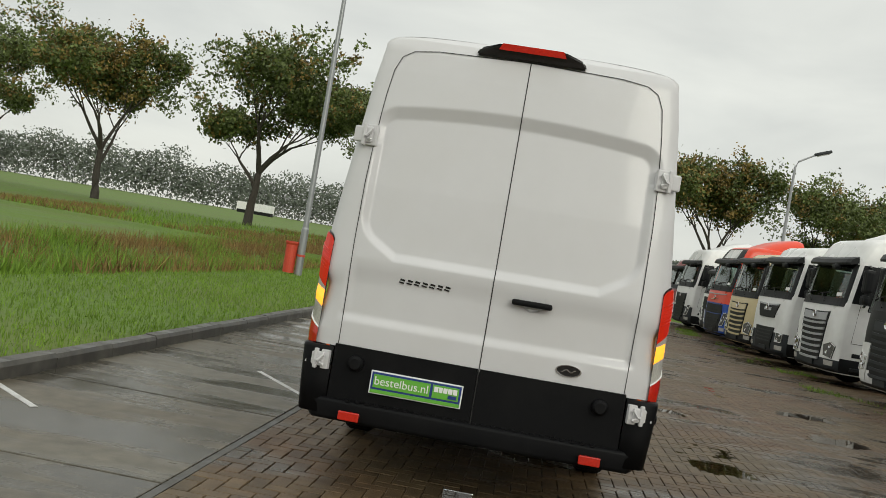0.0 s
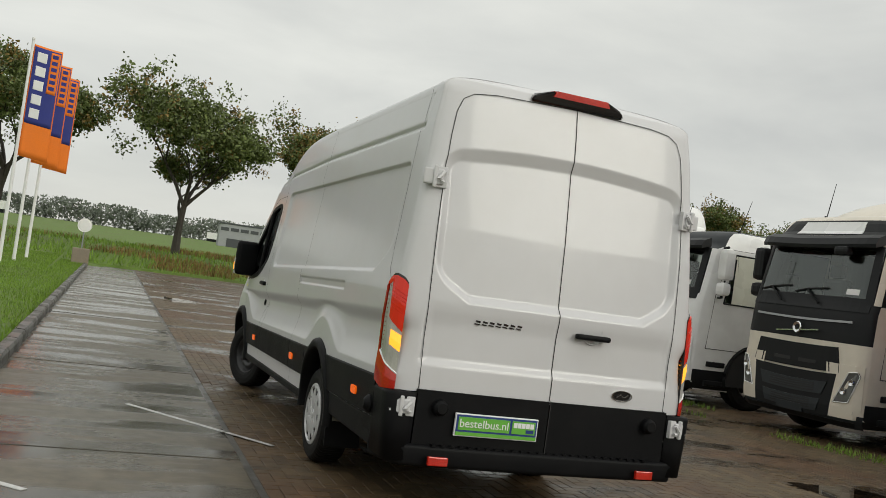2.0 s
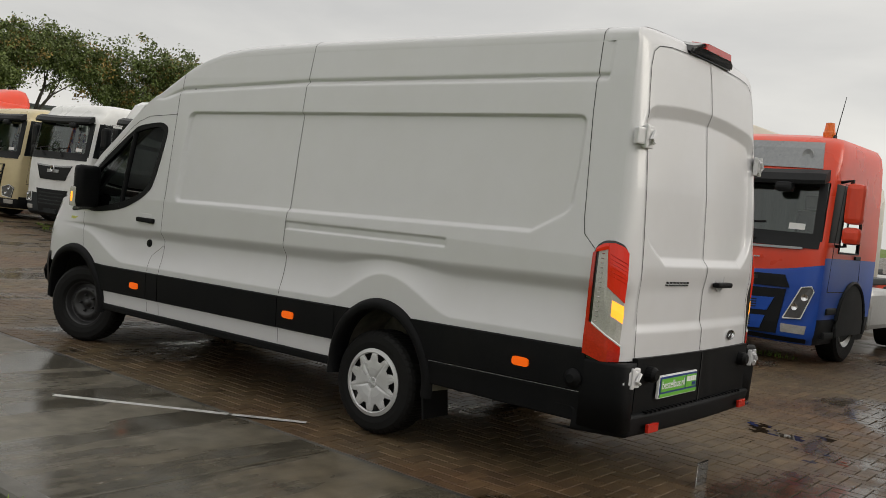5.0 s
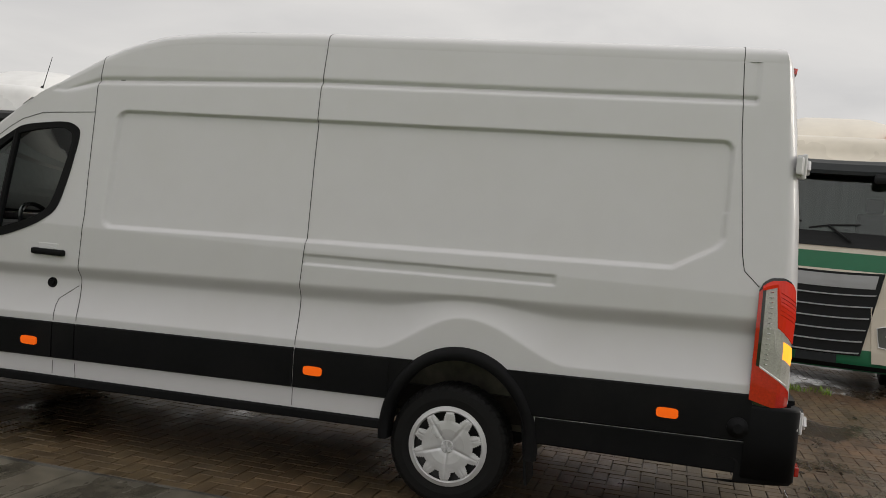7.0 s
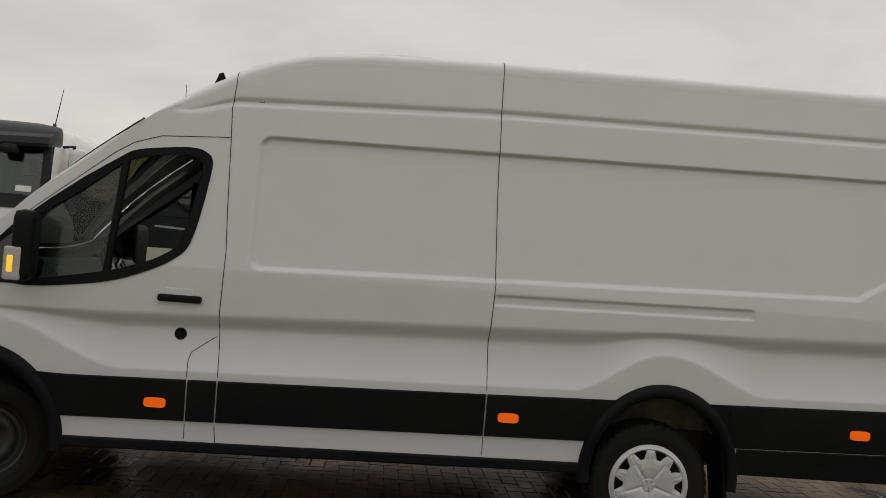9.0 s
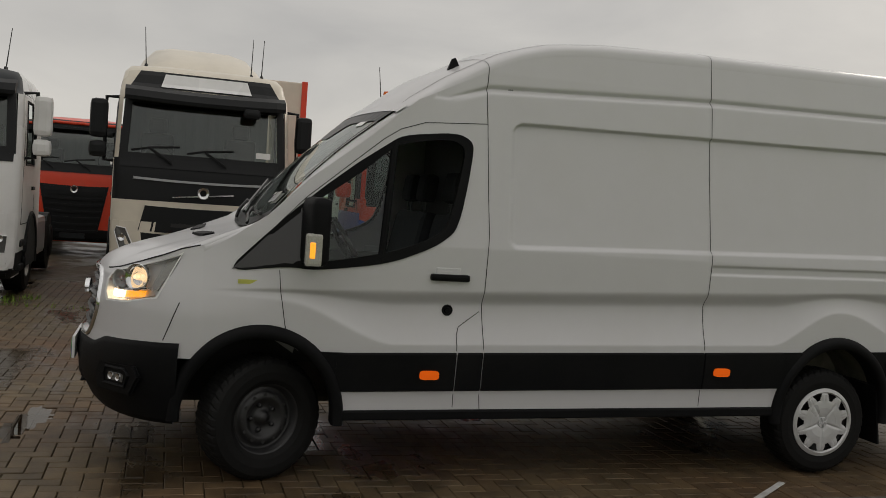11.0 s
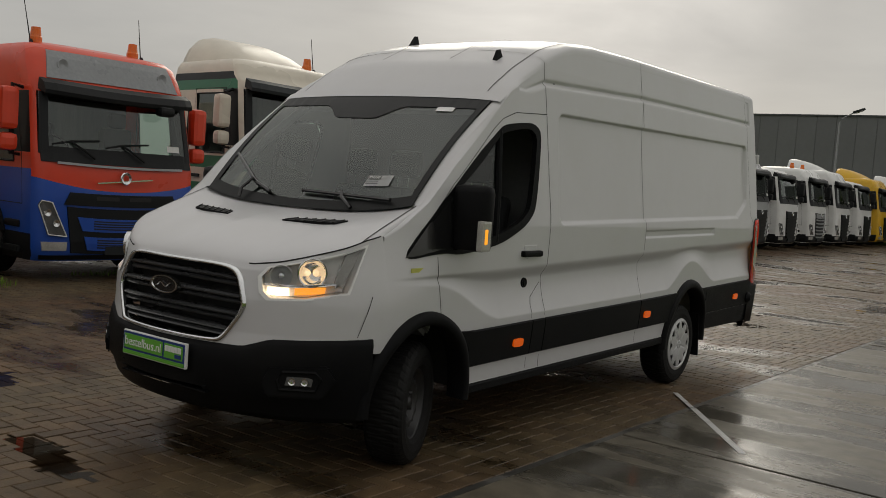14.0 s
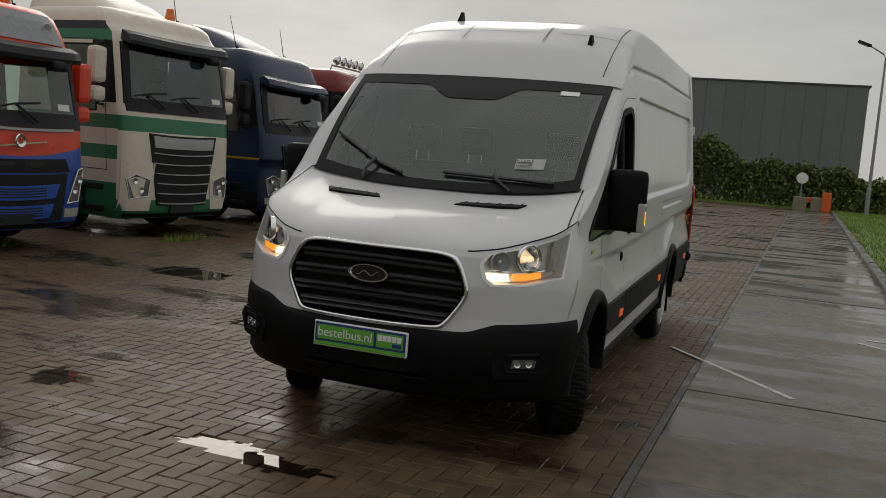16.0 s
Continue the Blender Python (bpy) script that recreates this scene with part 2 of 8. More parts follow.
def box(bm, x0, y0, z0, x1, y1, z1, bevel=0.0, m=None):
    """A box between two corners, bevelled, added to bm."""
    made = bmesh.ops.create_cube(bm, size=1.0)["verts"]
    bmesh.ops.scale(bm, vec=(abs(x1 - x0), abs(y1 - y0), abs(z1 - z0)), verts=made)
    bmesh.ops.translate(bm, vec=((x0 + x1) / 2, (y0 + y1) / 2, (z0 + z1) / 2), verts=made)
    if bevel:
        edges = list({e for v in made for e in v.link_edges})
        made = list({v for f in bmesh.ops.bevel(bm, geom=edges, offset=bevel, segments=2, affect="EDGES", profile=0.6)["faces"] for v in f.verts} | {v for v in made if v.is_valid})
    if m is not None:
        bmesh.ops.transform(bm, matrix=m, verts=made)
    return made


def lathe(bm, profile, axis="x", seg=32, at=(0, 0, 0)):
    """Turns (radius, along) pairs about an axis through at."""
    rings = []
    for r, a in profile:
        ring = []
        for k in range(seg):
            c, s = r * math.cos(2 * math.pi * k / seg), r * math.sin(2 * math.pi * k / seg)
            v = {"x": (a, c, s), "y": (s, a, c), "z": (c, s, a)}[axis]
            ring.append(bm.verts.new((v[0] + at[0], v[1] + at[1], v[2] + at[2])))
        rings.append(ring)
    for a, b in zip(rings, rings[1:]):
        for k in range(seg):
            bm.faces.new((a[k], a[(k + 1) % seg], b[(k + 1) % seg], b[k]))
    return rings


def tube(bm, pts, r, seg=8, taper=None):
    """A round bar through points; taper gives the radius at each."""
    rings = []
    pts = [Vector(p) for p in pts]
    for i, p in enumerate(pts):
        d = (pts[min(i + 1, len(pts) - 1)] - pts[max(i - 1, 0)]).normalized()
        a = d.orthogonal().normalized() if abs(d.z) > 0.99 else d.cross(Vector((0, 0, 1))).normalized()
        b = d.cross(a)
        rr = taper[i] if taper else r
        rings.append([bm.verts.new(p + rr * (math.cos(t) * a + math.sin(t) * b)) for t in (2 * math.pi * k / seg for k in range(seg))])
    for a, b in zip(rings, rings[1:]):
        for k in range(seg):
            bm.faces.new((a[k], a[(k + 1) % seg], b[(k + 1) % seg], b[k]))
    bm.faces.new(rings[0][::-1])
    bm.faces.new(rings[-1])


def prism(bm, outline, h0, h1, place):
    """An outline (u, v) pulled from h0 to h1; place(u, v, h) gives the point."""
    lo = [bm.verts.new(place(u, v, h0)) for u, v in outline]
    hi = [bm.verts.new(place(u, v, h1)) for u, v in outline]
    n = len(outline)
    for k in range(n):
        bm.faces.new((lo[k], lo[(k + 1) % n], hi[(k + 1) % n], hi[k]))
    bm.faces.new(hi)
    bm.faces.new(lo[::-1])


def lettering(name, text, size, mat, parent, m, label="", depth=0.002, shear=0.0, offset=0.0):
    cu = bpy.data.curves.new(name, "FONT")
    cu.body, cu.size, cu.extrude, cu.shear, cu.offset = text, size, depth, shear, offset
    cu.align_x, cu.align_y = "CENTER", "CENTER"
    tmp = bpy.data.objects.new(name, cu)
    me = bpy.data.meshes.new_from_object(tmp)
    bpy.data.objects.remove(tmp)
    me.materials.append(M[mat] if isinstance(mat, str) else mat)
    ob = new(name, me)
    ob.parent = parent
    ob.matrix_local = m
    if label:
        tagged(ob, label)
    return ob


def interp(x, pts):
    return float(np.interp(x, [p[0] for p in pts], [p[1] for p in pts]))


def smooth_step(a, b, x):
    t = min(1.0, max(0.0, (x - a) / (b - a)))
    return t * t * (3 - 2 * t)

# ---------------------------------------------------------------- the white van
VAN = thing("panel_van", "white long high-roof panel van with lights on, on wet paving", "van", m=pose(0.017, 0, 0, 0, 0, 0.15))
REAR_Y, AXLE_R, AXLE_F = 0.31, 1.895, 5.59

BLACK_TOP = [(0.25, 0.871), (1.56, 0.837), (2.86, 0.804), (5.15, 0.753), (6.1, 0.79)]
BLACK_LOW = [(2.3, 0.58), (5.2, 0.526)]
SILL_LOW = [(2.3, 0.455), (5.2, 0.418)]
GROOVE = [(0.38, 2.417), (2.88, 2.38), (4.37, 2.316), (4.62, 2.235)]
SHOULDER = [(0.0, 2.63), (2.9, 2.605), (3.7, 2.585), (3.95, 2.56), (4.17, 2.51), (4.36, 2.43), (4.52, 2.35), (4.8, 2.215), (5.09, 1.965), (5.4, 1.72), (5.62, 1.5), (5.8, 1.37), (5.95, 1.28), (6.6, 1.15)]
RIDGE = [(0.2, 2.75), (0.5, 2.76), (3.0, 2.735), (3.6, 2.715), (4.0, 2.67), (4.3, 2.585), (4.6, 2.42), (4.9, 2.165), (4.97, 2.13)]


def in_round(y, z, y0, y1, za, zb, r):
    """How far (y, z) lies inside a rounded box, in metres."""
    cy, cz, hy, hz = (y0 + y1) / 2, (za + zb) / 2, (y1 - y0) / 2, (zb - za) / 2
    qy, qz = abs(y - cy) - hy + r, abs(z - cz) - hz + r
    return r - (math.hypot(max(qy, 0), max(qz, 0)) + min(max(qy, qz), 0))


def side_x(y, z):
    """Half-width of the body at (y, z), with the pressed panels and creases."""
    w = 1.03 - 0.108 * max(0.0, z - 1.38) - 0.05 * max(0.0, z - 2.42)
    if z < 0.8:
        w -= 0.03 * smooth_step(0.8, 0.4, z)
    crease = 1.25 - 0.034 * (y - 0.42)                       # shoulder crease and the hollow under it
    base = interp(y, BLACK_TOP)
    t = abs(y - 1.86) / (0.5 if y > 1.86 else 0.6)            # the lower ridge climbs over both wheels
    ridge = base + 0.045 + 0.215 * (0.5 + 0.5 * math.cos(math.pi * min(1.0, t))) ** 0.8
    if y > 4.5:
        ridge = base + 0.045 + 0.225 * (0.5 + 0.5 * math.cos(math.pi * min(1.0, max(0.0, 5.55 - y) / 0.68))) ** 0.8
    fade = smooth_step(6.0, 5.3, y)
    if ridge < z < crease + 0.02:
        hh = crease + 0.02 - ridge
        u = (crease + 0.02 - z) / hh
        w -= 0.052 * min(1.0, hh / 0.36) ** 0.7 * (smooth_step(0.0, 0.3, u) if u < 0.3 else 1 - ((u - 0.3) / 0.7) ** 1.7) * fade
    top = 2.19 - 0.0155 * (y - 0.6)                           # load-bay panel
    low = 1.479 - 0.0262 * (y - 0.726)
    if y < 0.76:
        low += 0.55 * (0.76 - y)
    d = in_round(y, z, 0.5, 4.215, low, top, 0.06)
    w -= 0.026 * min(1.0, max(0.0, d / (0.012 if z > 1.8 else 0.022)))
    rail = 1.353 - 0.0185 * (y - 1.37)                         # sliding-door rail
    w -= 0.014 * smooth_step(0, 0.012, in_round(y, z, 1.37, 2.855, rail - 0.032, rail + 0.032, 0.008))
    g = interp(y, GROOVE)
    if 0.4 < y < 4.7:
        w -= 0.024 * math.exp(-((z - g) / 0.016) ** 2) * smooth_step(4.7, 4.3, y) + 0.012 * smooth_step(g - 0.005, g + 0.01, z)
    return w * (1 - 0.09 * smooth_step(5.3, 6.1, y) * smooth_step(0.9, 1.4, z))


def rear_y(z):
    return interp(z, [(0.4, 0.055), (1.3, 0.06), (1.8, 0.09), (2.2, 0.135), (2.5, 0.175), (2.64, 0.2), (2.71, 0.235), (2.755, 0.31)])


def roof_half(y, n=15):
    """The half section of the roof at y, from the shoulder to the ridge."""
    zs, zc = interp(y, SHOULDER), interp(y, RIDGE)
    w = side_x(y, zs)
    e = 3.6 - 1.4 * smooth_step(3.8, 4.9, y)
    pts = []
    for k in range(n):
        a = math.pi / 2 * k / (n - 1)
        x, dz = w * math.cos(a) ** (2 / e), (zc - zs) * math.sin(a) ** (2 / e)
        pts.append((x, y + 0.09 * (1 - (x / w) ** 2) * smooth_step(3.9, 4.86, y), zs + dz))
    return pts


def in_wheel(p):
    return any(math.hypot((p[1] - ay) / a, (p[2] - zc) / 0.49) < 1 and p[2] < 1.0 for ay, zc, a in ((1.85, 0.4, 0.425), (5.62, 0.37, 0.445)))


WINDOW = [(5.48, 1.24), (5.34, 1.23), (4.946, 1.294), (4.707, 1.385), (4.587, 1.467), (4.55, 1.57), (4.512, 1.759), (4.485, 1.94), (4.5, 1.985), (4.56, 2.015), (4.65, 2.015), (4.9, 1.975), (4.993, 1.905), (5.42, 1.574), (5.62, 1.385), (5.81, 1.19)]

for _ in range(2):                                                 # ease the corners
    WINDOW = [q for a, b in zip(WINDOW, WINDOW[1:] + WINDOW[:1]) for q in ((a[0] * 0.8 + b[0] * 0.2, a[1] * 0.8 + b[1] * 0.2), (a[0] * 0.2 + b[0] * 0.8, a[1] * 0.2 + b[1] * 0.8))]


def in_poly(u, v, poly):
    inside = False
    for (a, b), (c, d) in zip(poly, poly[1:] + poly[:1]):
        if (b > v) != (d > v) and u < (c - a) * (v - b) / (d - b) + a:
            inside = not inside
    return inside


def side_z0(y):
    return 0.45 if y < 1.5 else interp(y, SILL_LOW)


# sides
ys = sorted(set(np.round(np.r_[np.arange(REAR_Y, 5.95, 0.0125), 5.95], 4)))
side_P = np.array([[(side_x(y, z), y, z) for z in side_z0(y) + (interp(y, SHOULDER) - side_z0(y)) * np.linspace(0, 1, 330)] for y in ys])
body = sheet("body_side", side_P, "white", VAN, "white pressed-steel sides with recessed load-bay panels", mirror=True, flip=False,
             keep=lambda c: not in_wheel(c) and not in_poly(c[1], c[2], WINDOW))

# roof, rear corner, hood, front
roof_ys = sorted(set(np.round(np.r_[np.arange(REAR_Y, 3.6, 0.08), np.arange(3.6, 4.86, 0.045), 4.86], 4)))
roof_P = np.array([roof_half(y) for y in roof_ys])
for rib in (0.32,):                                           # two long pressed ribs
    roof_P[..., 2] += 0.008 * np.exp(-((roof_P[..., 0] - rib) / 0.03) ** 2)
roof = sheet("roof", roof_P, "white", VAN, mirror=True)

sec = [(side_x(REAR_Y, z), z) for z in np.linspace(0.82, interp(REAR_Y, SHOULDER), 190)] + [(p[0], p[2]) for p in roof_half(REAR_Y, 26)[1:]]


def rear_point(w, z, a):
    """a from 0 (centre) to 1 (side)."""
    t, e = a * math.pi / 2, 7.0
    x = w * math.sin(t) ** (2 / e)
    yr = rear_y(z)
    y = REAR_Y - (REAR_Y - yr) * (math.cos(t) ** (2 / e) if a < 1 else 0)
    return x, y + 0.035 * (x / 1.0) ** 2 * (1 - smooth_step(0.8, 1, a)), z


def rear_relief(x, z):
    """Depth of the pressed panels in the back doors."""
    low = 1.41 + 0.6 * max(0.0, x - 0.6)
    d = in_round(x, z, -0.5, 0.79, low, 2.25 - 0.085 * x * x, 0.06)
    edge = 0.075 if z > 2.05 else 0.045
    r = 0.036 * min(1.0, max(0.0, (d + edge) / edge))
    r += 0.022 * smooth_step(0.97, 1.03, z) * smooth_step(1.37, 1.2, z) * smooth_step(0.88, 0.8, x - 0.25 * max(0.0, 1.05 - z))
    return r


aa = np.array([0.0] + [math.asin(min(1, v) ** 3.5) / (math.pi / 2) for v in np.linspace(0.012, 0.985, 110)] + [0.93, 0.96, 0.985, 1.0])
aa = np.unique(np.round(aa, 5))
rear_P = []
for w, z in sec:
    row = []
    for a in aa:
        x, y, zz = rear_point(max(w, 0.001), z, a)
        row.append((x, y + rear_relief(x, z) * smooth_step(1.0, 0.8, a), zz))
    rear_P.append(row)
back = sheet("rear_door", np.array(rear_P), "white", VAN, "white rear door pair with recessed panels", mirror=True, flip=True)

# nose
NOSE_Y, NOSE_L = 5.95, 0.69


def nose_front(z):
    return interp(z, [(0.3, 6.51), (0.42, 6.57), (0.5, 6.615), (0.68, 6.615), (0.78, 6.595), (0.95, 6.585), (1.1, 6.55), (1.2, 6.48)])


def hood_edge(a):
    """Front edge of the hood, from the centre (0) to the wing (1)."""
    return interp(a, [(0, 1.125), (0.35, 1.13), (0.45, 1.15), (0.6, 1.2), (0.75, 1.245), (0.87, 1.287), (1, 1.315)])


def nose_point(a, z, out=0.0):
    t = a * math.pi / 2
    w = side_x(NOSE_Y, z) + out
    x, y = w * math.sin(t), NOSE_Y + (nose_front(z) + out - NOSE_Y) * math.cos(t)
    return x, y, z


na = np.linspace(0, 1, 44)
nose_P = np.array([[nose_point(a, 0.70 + (hood_edge(a) - 0.70) * v) for v in np.linspace(0, 1, 80)] for a in np.linspace(0, 1, 150)])
HL = [(0.405, 1.122), (0.375, 1.07), (0.388, 0.99), (0.42, 0.955), (0.57, 0.966), (0.76, 1.01), (0.875, 1.268), (0.74, 1.222), (0.6, 1.18), (0.48, 1.145)]
# grille opening in the front, x from the centre
GR = [(0.0, 1.112), (0.36, 1.112), (0.455, 1.085), (0.525, 0.93), (0.5, 0.86), (0.42, 0.74), (0.38, 0.725), (0.0, 0.725)]


def a_of(x, z):
    return math.asin(min(1, max(0, x) / side_x(NOSE_Y, z))) / (math.pi / 2)


def keep_nose(c):
    a = math.atan2(c[0] / side_x(NOSE_Y, c[2]), (c[1] - NOSE_Y) / (nose_front(c[2]) - NOSE_Y)) / (math.pi / 2)
    return not in_poly(c[0], c[2], GR) and not in_poly(a, c[2], [(u + (0.006 if u < 0.6 else -0.006), v + (0.004 if v < 1.05 else -0.004)) for u, v in HL])


sheet("nose", nose_P, "white", VAN, mirror=True, flip=False, keep=keep_nose)


def screen_base(a):
    x = 0.925 * math.sin(a * math.pi / 2) ** 0.9
    return Vector((x, 5.685 - 0.07 * (x / 0.925) ** 2.5, 1.40 + 0.08 * (x / 0.925) ** 3))


hood_P = []
for a in na:
    p0, p1 = Vector(nose_point(a, hood_edge(a))), screen_base(a)
    row = []
    for v in np.linspace(0, 1, 24):
        v = float(v)
        c = Vector((p0.x * 0.75 + p1.x * 0.25, p0.y - 0.06, p0.z + 0.135 * (1 - a) + 0.01))
        q = (1 - v) ** 2 * p0 + 2 * v * (1 - v) * c + v * v * p1
        bulge = 0.008 * math.exp(-((q.x - 0.62) / 0.11) ** 2) * math.sin(math.pi * v)
        row.append((q.x, q.y, q.z + bulge))
    hood_P.append(row)
hood = sheet("hood", np.array(hood_P), "white", VAN, mirror=True, flip=False)

# pillars beside the windscreen: the strip of the screen surface outside the glass
top_pts = roof_half(4.86, 44)[::-1]


def screen_point(a, v):
    b, t = screen_base(a), Vector(top_pts[min(43, int(round(a * 43)))])
    m = b.lerp(t, v)
    m.y += 0.03 * math.sin(math.pi * v)
    m.z += 0.025 * math.sin(math.pi * v)
    return m


scr = np.array([[screen_point(a, v) for v in np.linspace(0, 1, 20)] for a in na])
for s in (-1, 1):
    sheet("windscreen_pillar", scr[33:] * np.array([s, 1, 1]), "white", VAN, flip=s < 0)
for s in (-1, 1):                                                  # fillets that join screen and hood to the flank
    for nm, line in (("pillar_fillet", [screen_point(1.0, v) for v in np.linspace(0, 1, 24)]), ("wing_fillet", [Vector(p) for p in hood_P[-1]])):
        P = []
        for p in line:
            zs = interp(p.y, SHOULDER)
            q = Vector((side_x(min(p.y, 5.95), zs), p.y, zs))
            mid = (p + q) / 2 + Vector((0.006, 0, 0.006))
            P.append([(s * k.x, k.y, k.z) for k in (p + Vector((-0.004, 0, 0)), mid, q + Vector((0, 0, -0.006)))])
        sheet(nm, np.array(P), "white", VAN, flip=(s > 0) == (nm == "wing_fillet"))
header_P = np.array([[screen_point(a, v) + Vector((0, 0.009, 0.009)) for v in (0.925, 0.95, 0.975, 1.0)] for a in na])
header_P = np.concatenate([(header_P * np.array([-1, 1, 1]))[::-1], header_P[1:]])
sheet("windscreen_header", header_P, "white", VAN)
windscreen = sheet("windscreen", scr[:34] + np.array([0, 0.004, 0.004]), "screen_glass", VAN, "clear windscreen with a dark printed band", mirror=True, flip=True)
windscreen.visible_shadow = False
AW = 33.4 / 43


def band_low(x):
    return 0.83 - 0.12 * smooth_step(0.36, 0.14, abs(x))


def band(name, fn, na_, nb_):
    P = np.array([[fn(i / na_, j / nb_) for j in range(nb_ + 1)] for i in range(na_ + 1)])
    P = P + np.array([0, 0.007, 0.007])
    for s in (-1, 1):
        sheet(name, P * np.array([s, 1, 1]), "print", VAN, "black printed band round the windscreen", flip=s < 0)


def top_band(i, j):
    a = i * AW
    v0 = band_low(screen_point(a, 0.85).x)
    return screen_point(a, v0 + (0.93 - v0) * j)


band("screen_band", top_band, 60, 6)
band("screen_band", lambda i, j: screen_point(0.69 + (AW - 0.69) * i, 0.06 + 0.86 * j) + Vector((0, 0.001, 0.001)), 4, 20)
band("screen_band", lambda i, j: screen_point(AW * i, (0.055 + 0.03 * i) * j), 40, 3)

# floor and wheel housings
bm = bmesh.new()
box(bm, -0.93, 0.15, 0.44, 0.93, 1.45, 0.6)
box(bm, -0.55, 1.4, 0.44, 0.55, 2.45, 0.6)
box(bm, -0.94, 2.42, 0.42, 0.94, 5.12, 0.56)
box(bm, -0.5, 5.1, 0.36, 0.5, 6.35, 0.6)
part("underbody", bm, "under", VAN)
for s in (-1, 1):
    for ay in (AXLE_R, AXLE_F):
        bm = bmesh.new()
        seg = 22
        rows = []
        for k in range(seg + 1):
            t = math.radians(180 * k / seg)
            rows.append([(s * x, (1.85 if ay < 3 else 5.62) + (0.445 + 0.05 * (x < 0.6)) * math.cos(t), 0.39 + 0.49 * math.sin(t)) for x in (0.5, 0.97)])
        vs = [[bm.verts.new(p) for p in r] for r in rows]
        for a, b in zip(vs, vs[1:]):
            bm.faces.new((a[0], a[1], b[1], b[0]))
        bm.faces.new([r[0] for r in vs])
        part("wheel_housing", bm, "liner" if ay < 3 else "gap", VAN)


def on_side(pts_yz, s, out, name, mat, parent, label="", inner=-0.012, n=1):
    """A plate on the flank: outline of (y, z), outer face 'out' metres proud."""
    b = bmesh.new()
    prism(b, pts_yz, inner, out, lambda y, z, h: (s * (side_x(y, z) + h), y, z))
    bmesh.ops.recalc_face_normals(b, faces=b.faces)
    return part(name, b, mat, parent, label)


def strip_side(name, y0, y1, lo, hi, out, mat, parent, s, label="", step=0.06, cut=None, base=None):
    """A long moulding on the flank between two lines, with rounded long edges."""
    n = max(2, int((y1 - y0) / step))
    P = []
    for y in np.linspace(y0, y1, n + 1):
        a, c = lo(y), hi(y)
        ref = side_x(y, (a + c) / 2) if base is None else base
        w = [side_x(y, z) for z in np.linspace(a, c, 8)]
        row = [(w[0] - 0.02, a)] + [(wi + out * (0.55 if k in (0, 7) else 1.0), z) for k, (wi, z) in enumerate(zip(w, np.r_[a, np.linspace(a + 0.008, c - 0.008, 6), c]))] + [(w[-1] - 0.02, c)]
        P.append([(s * x, y, z) for x, z in row])
    P = np.array(P)
    P = np.concatenate([P[:1] - np.array([s * (out + 0.02), 0, 0]), P, P[-1:] - np.array([s * (out + 0.02), 0, 0])])
    return sheet(name, P, mat, parent, label, flip=s < 0, smooth=False)


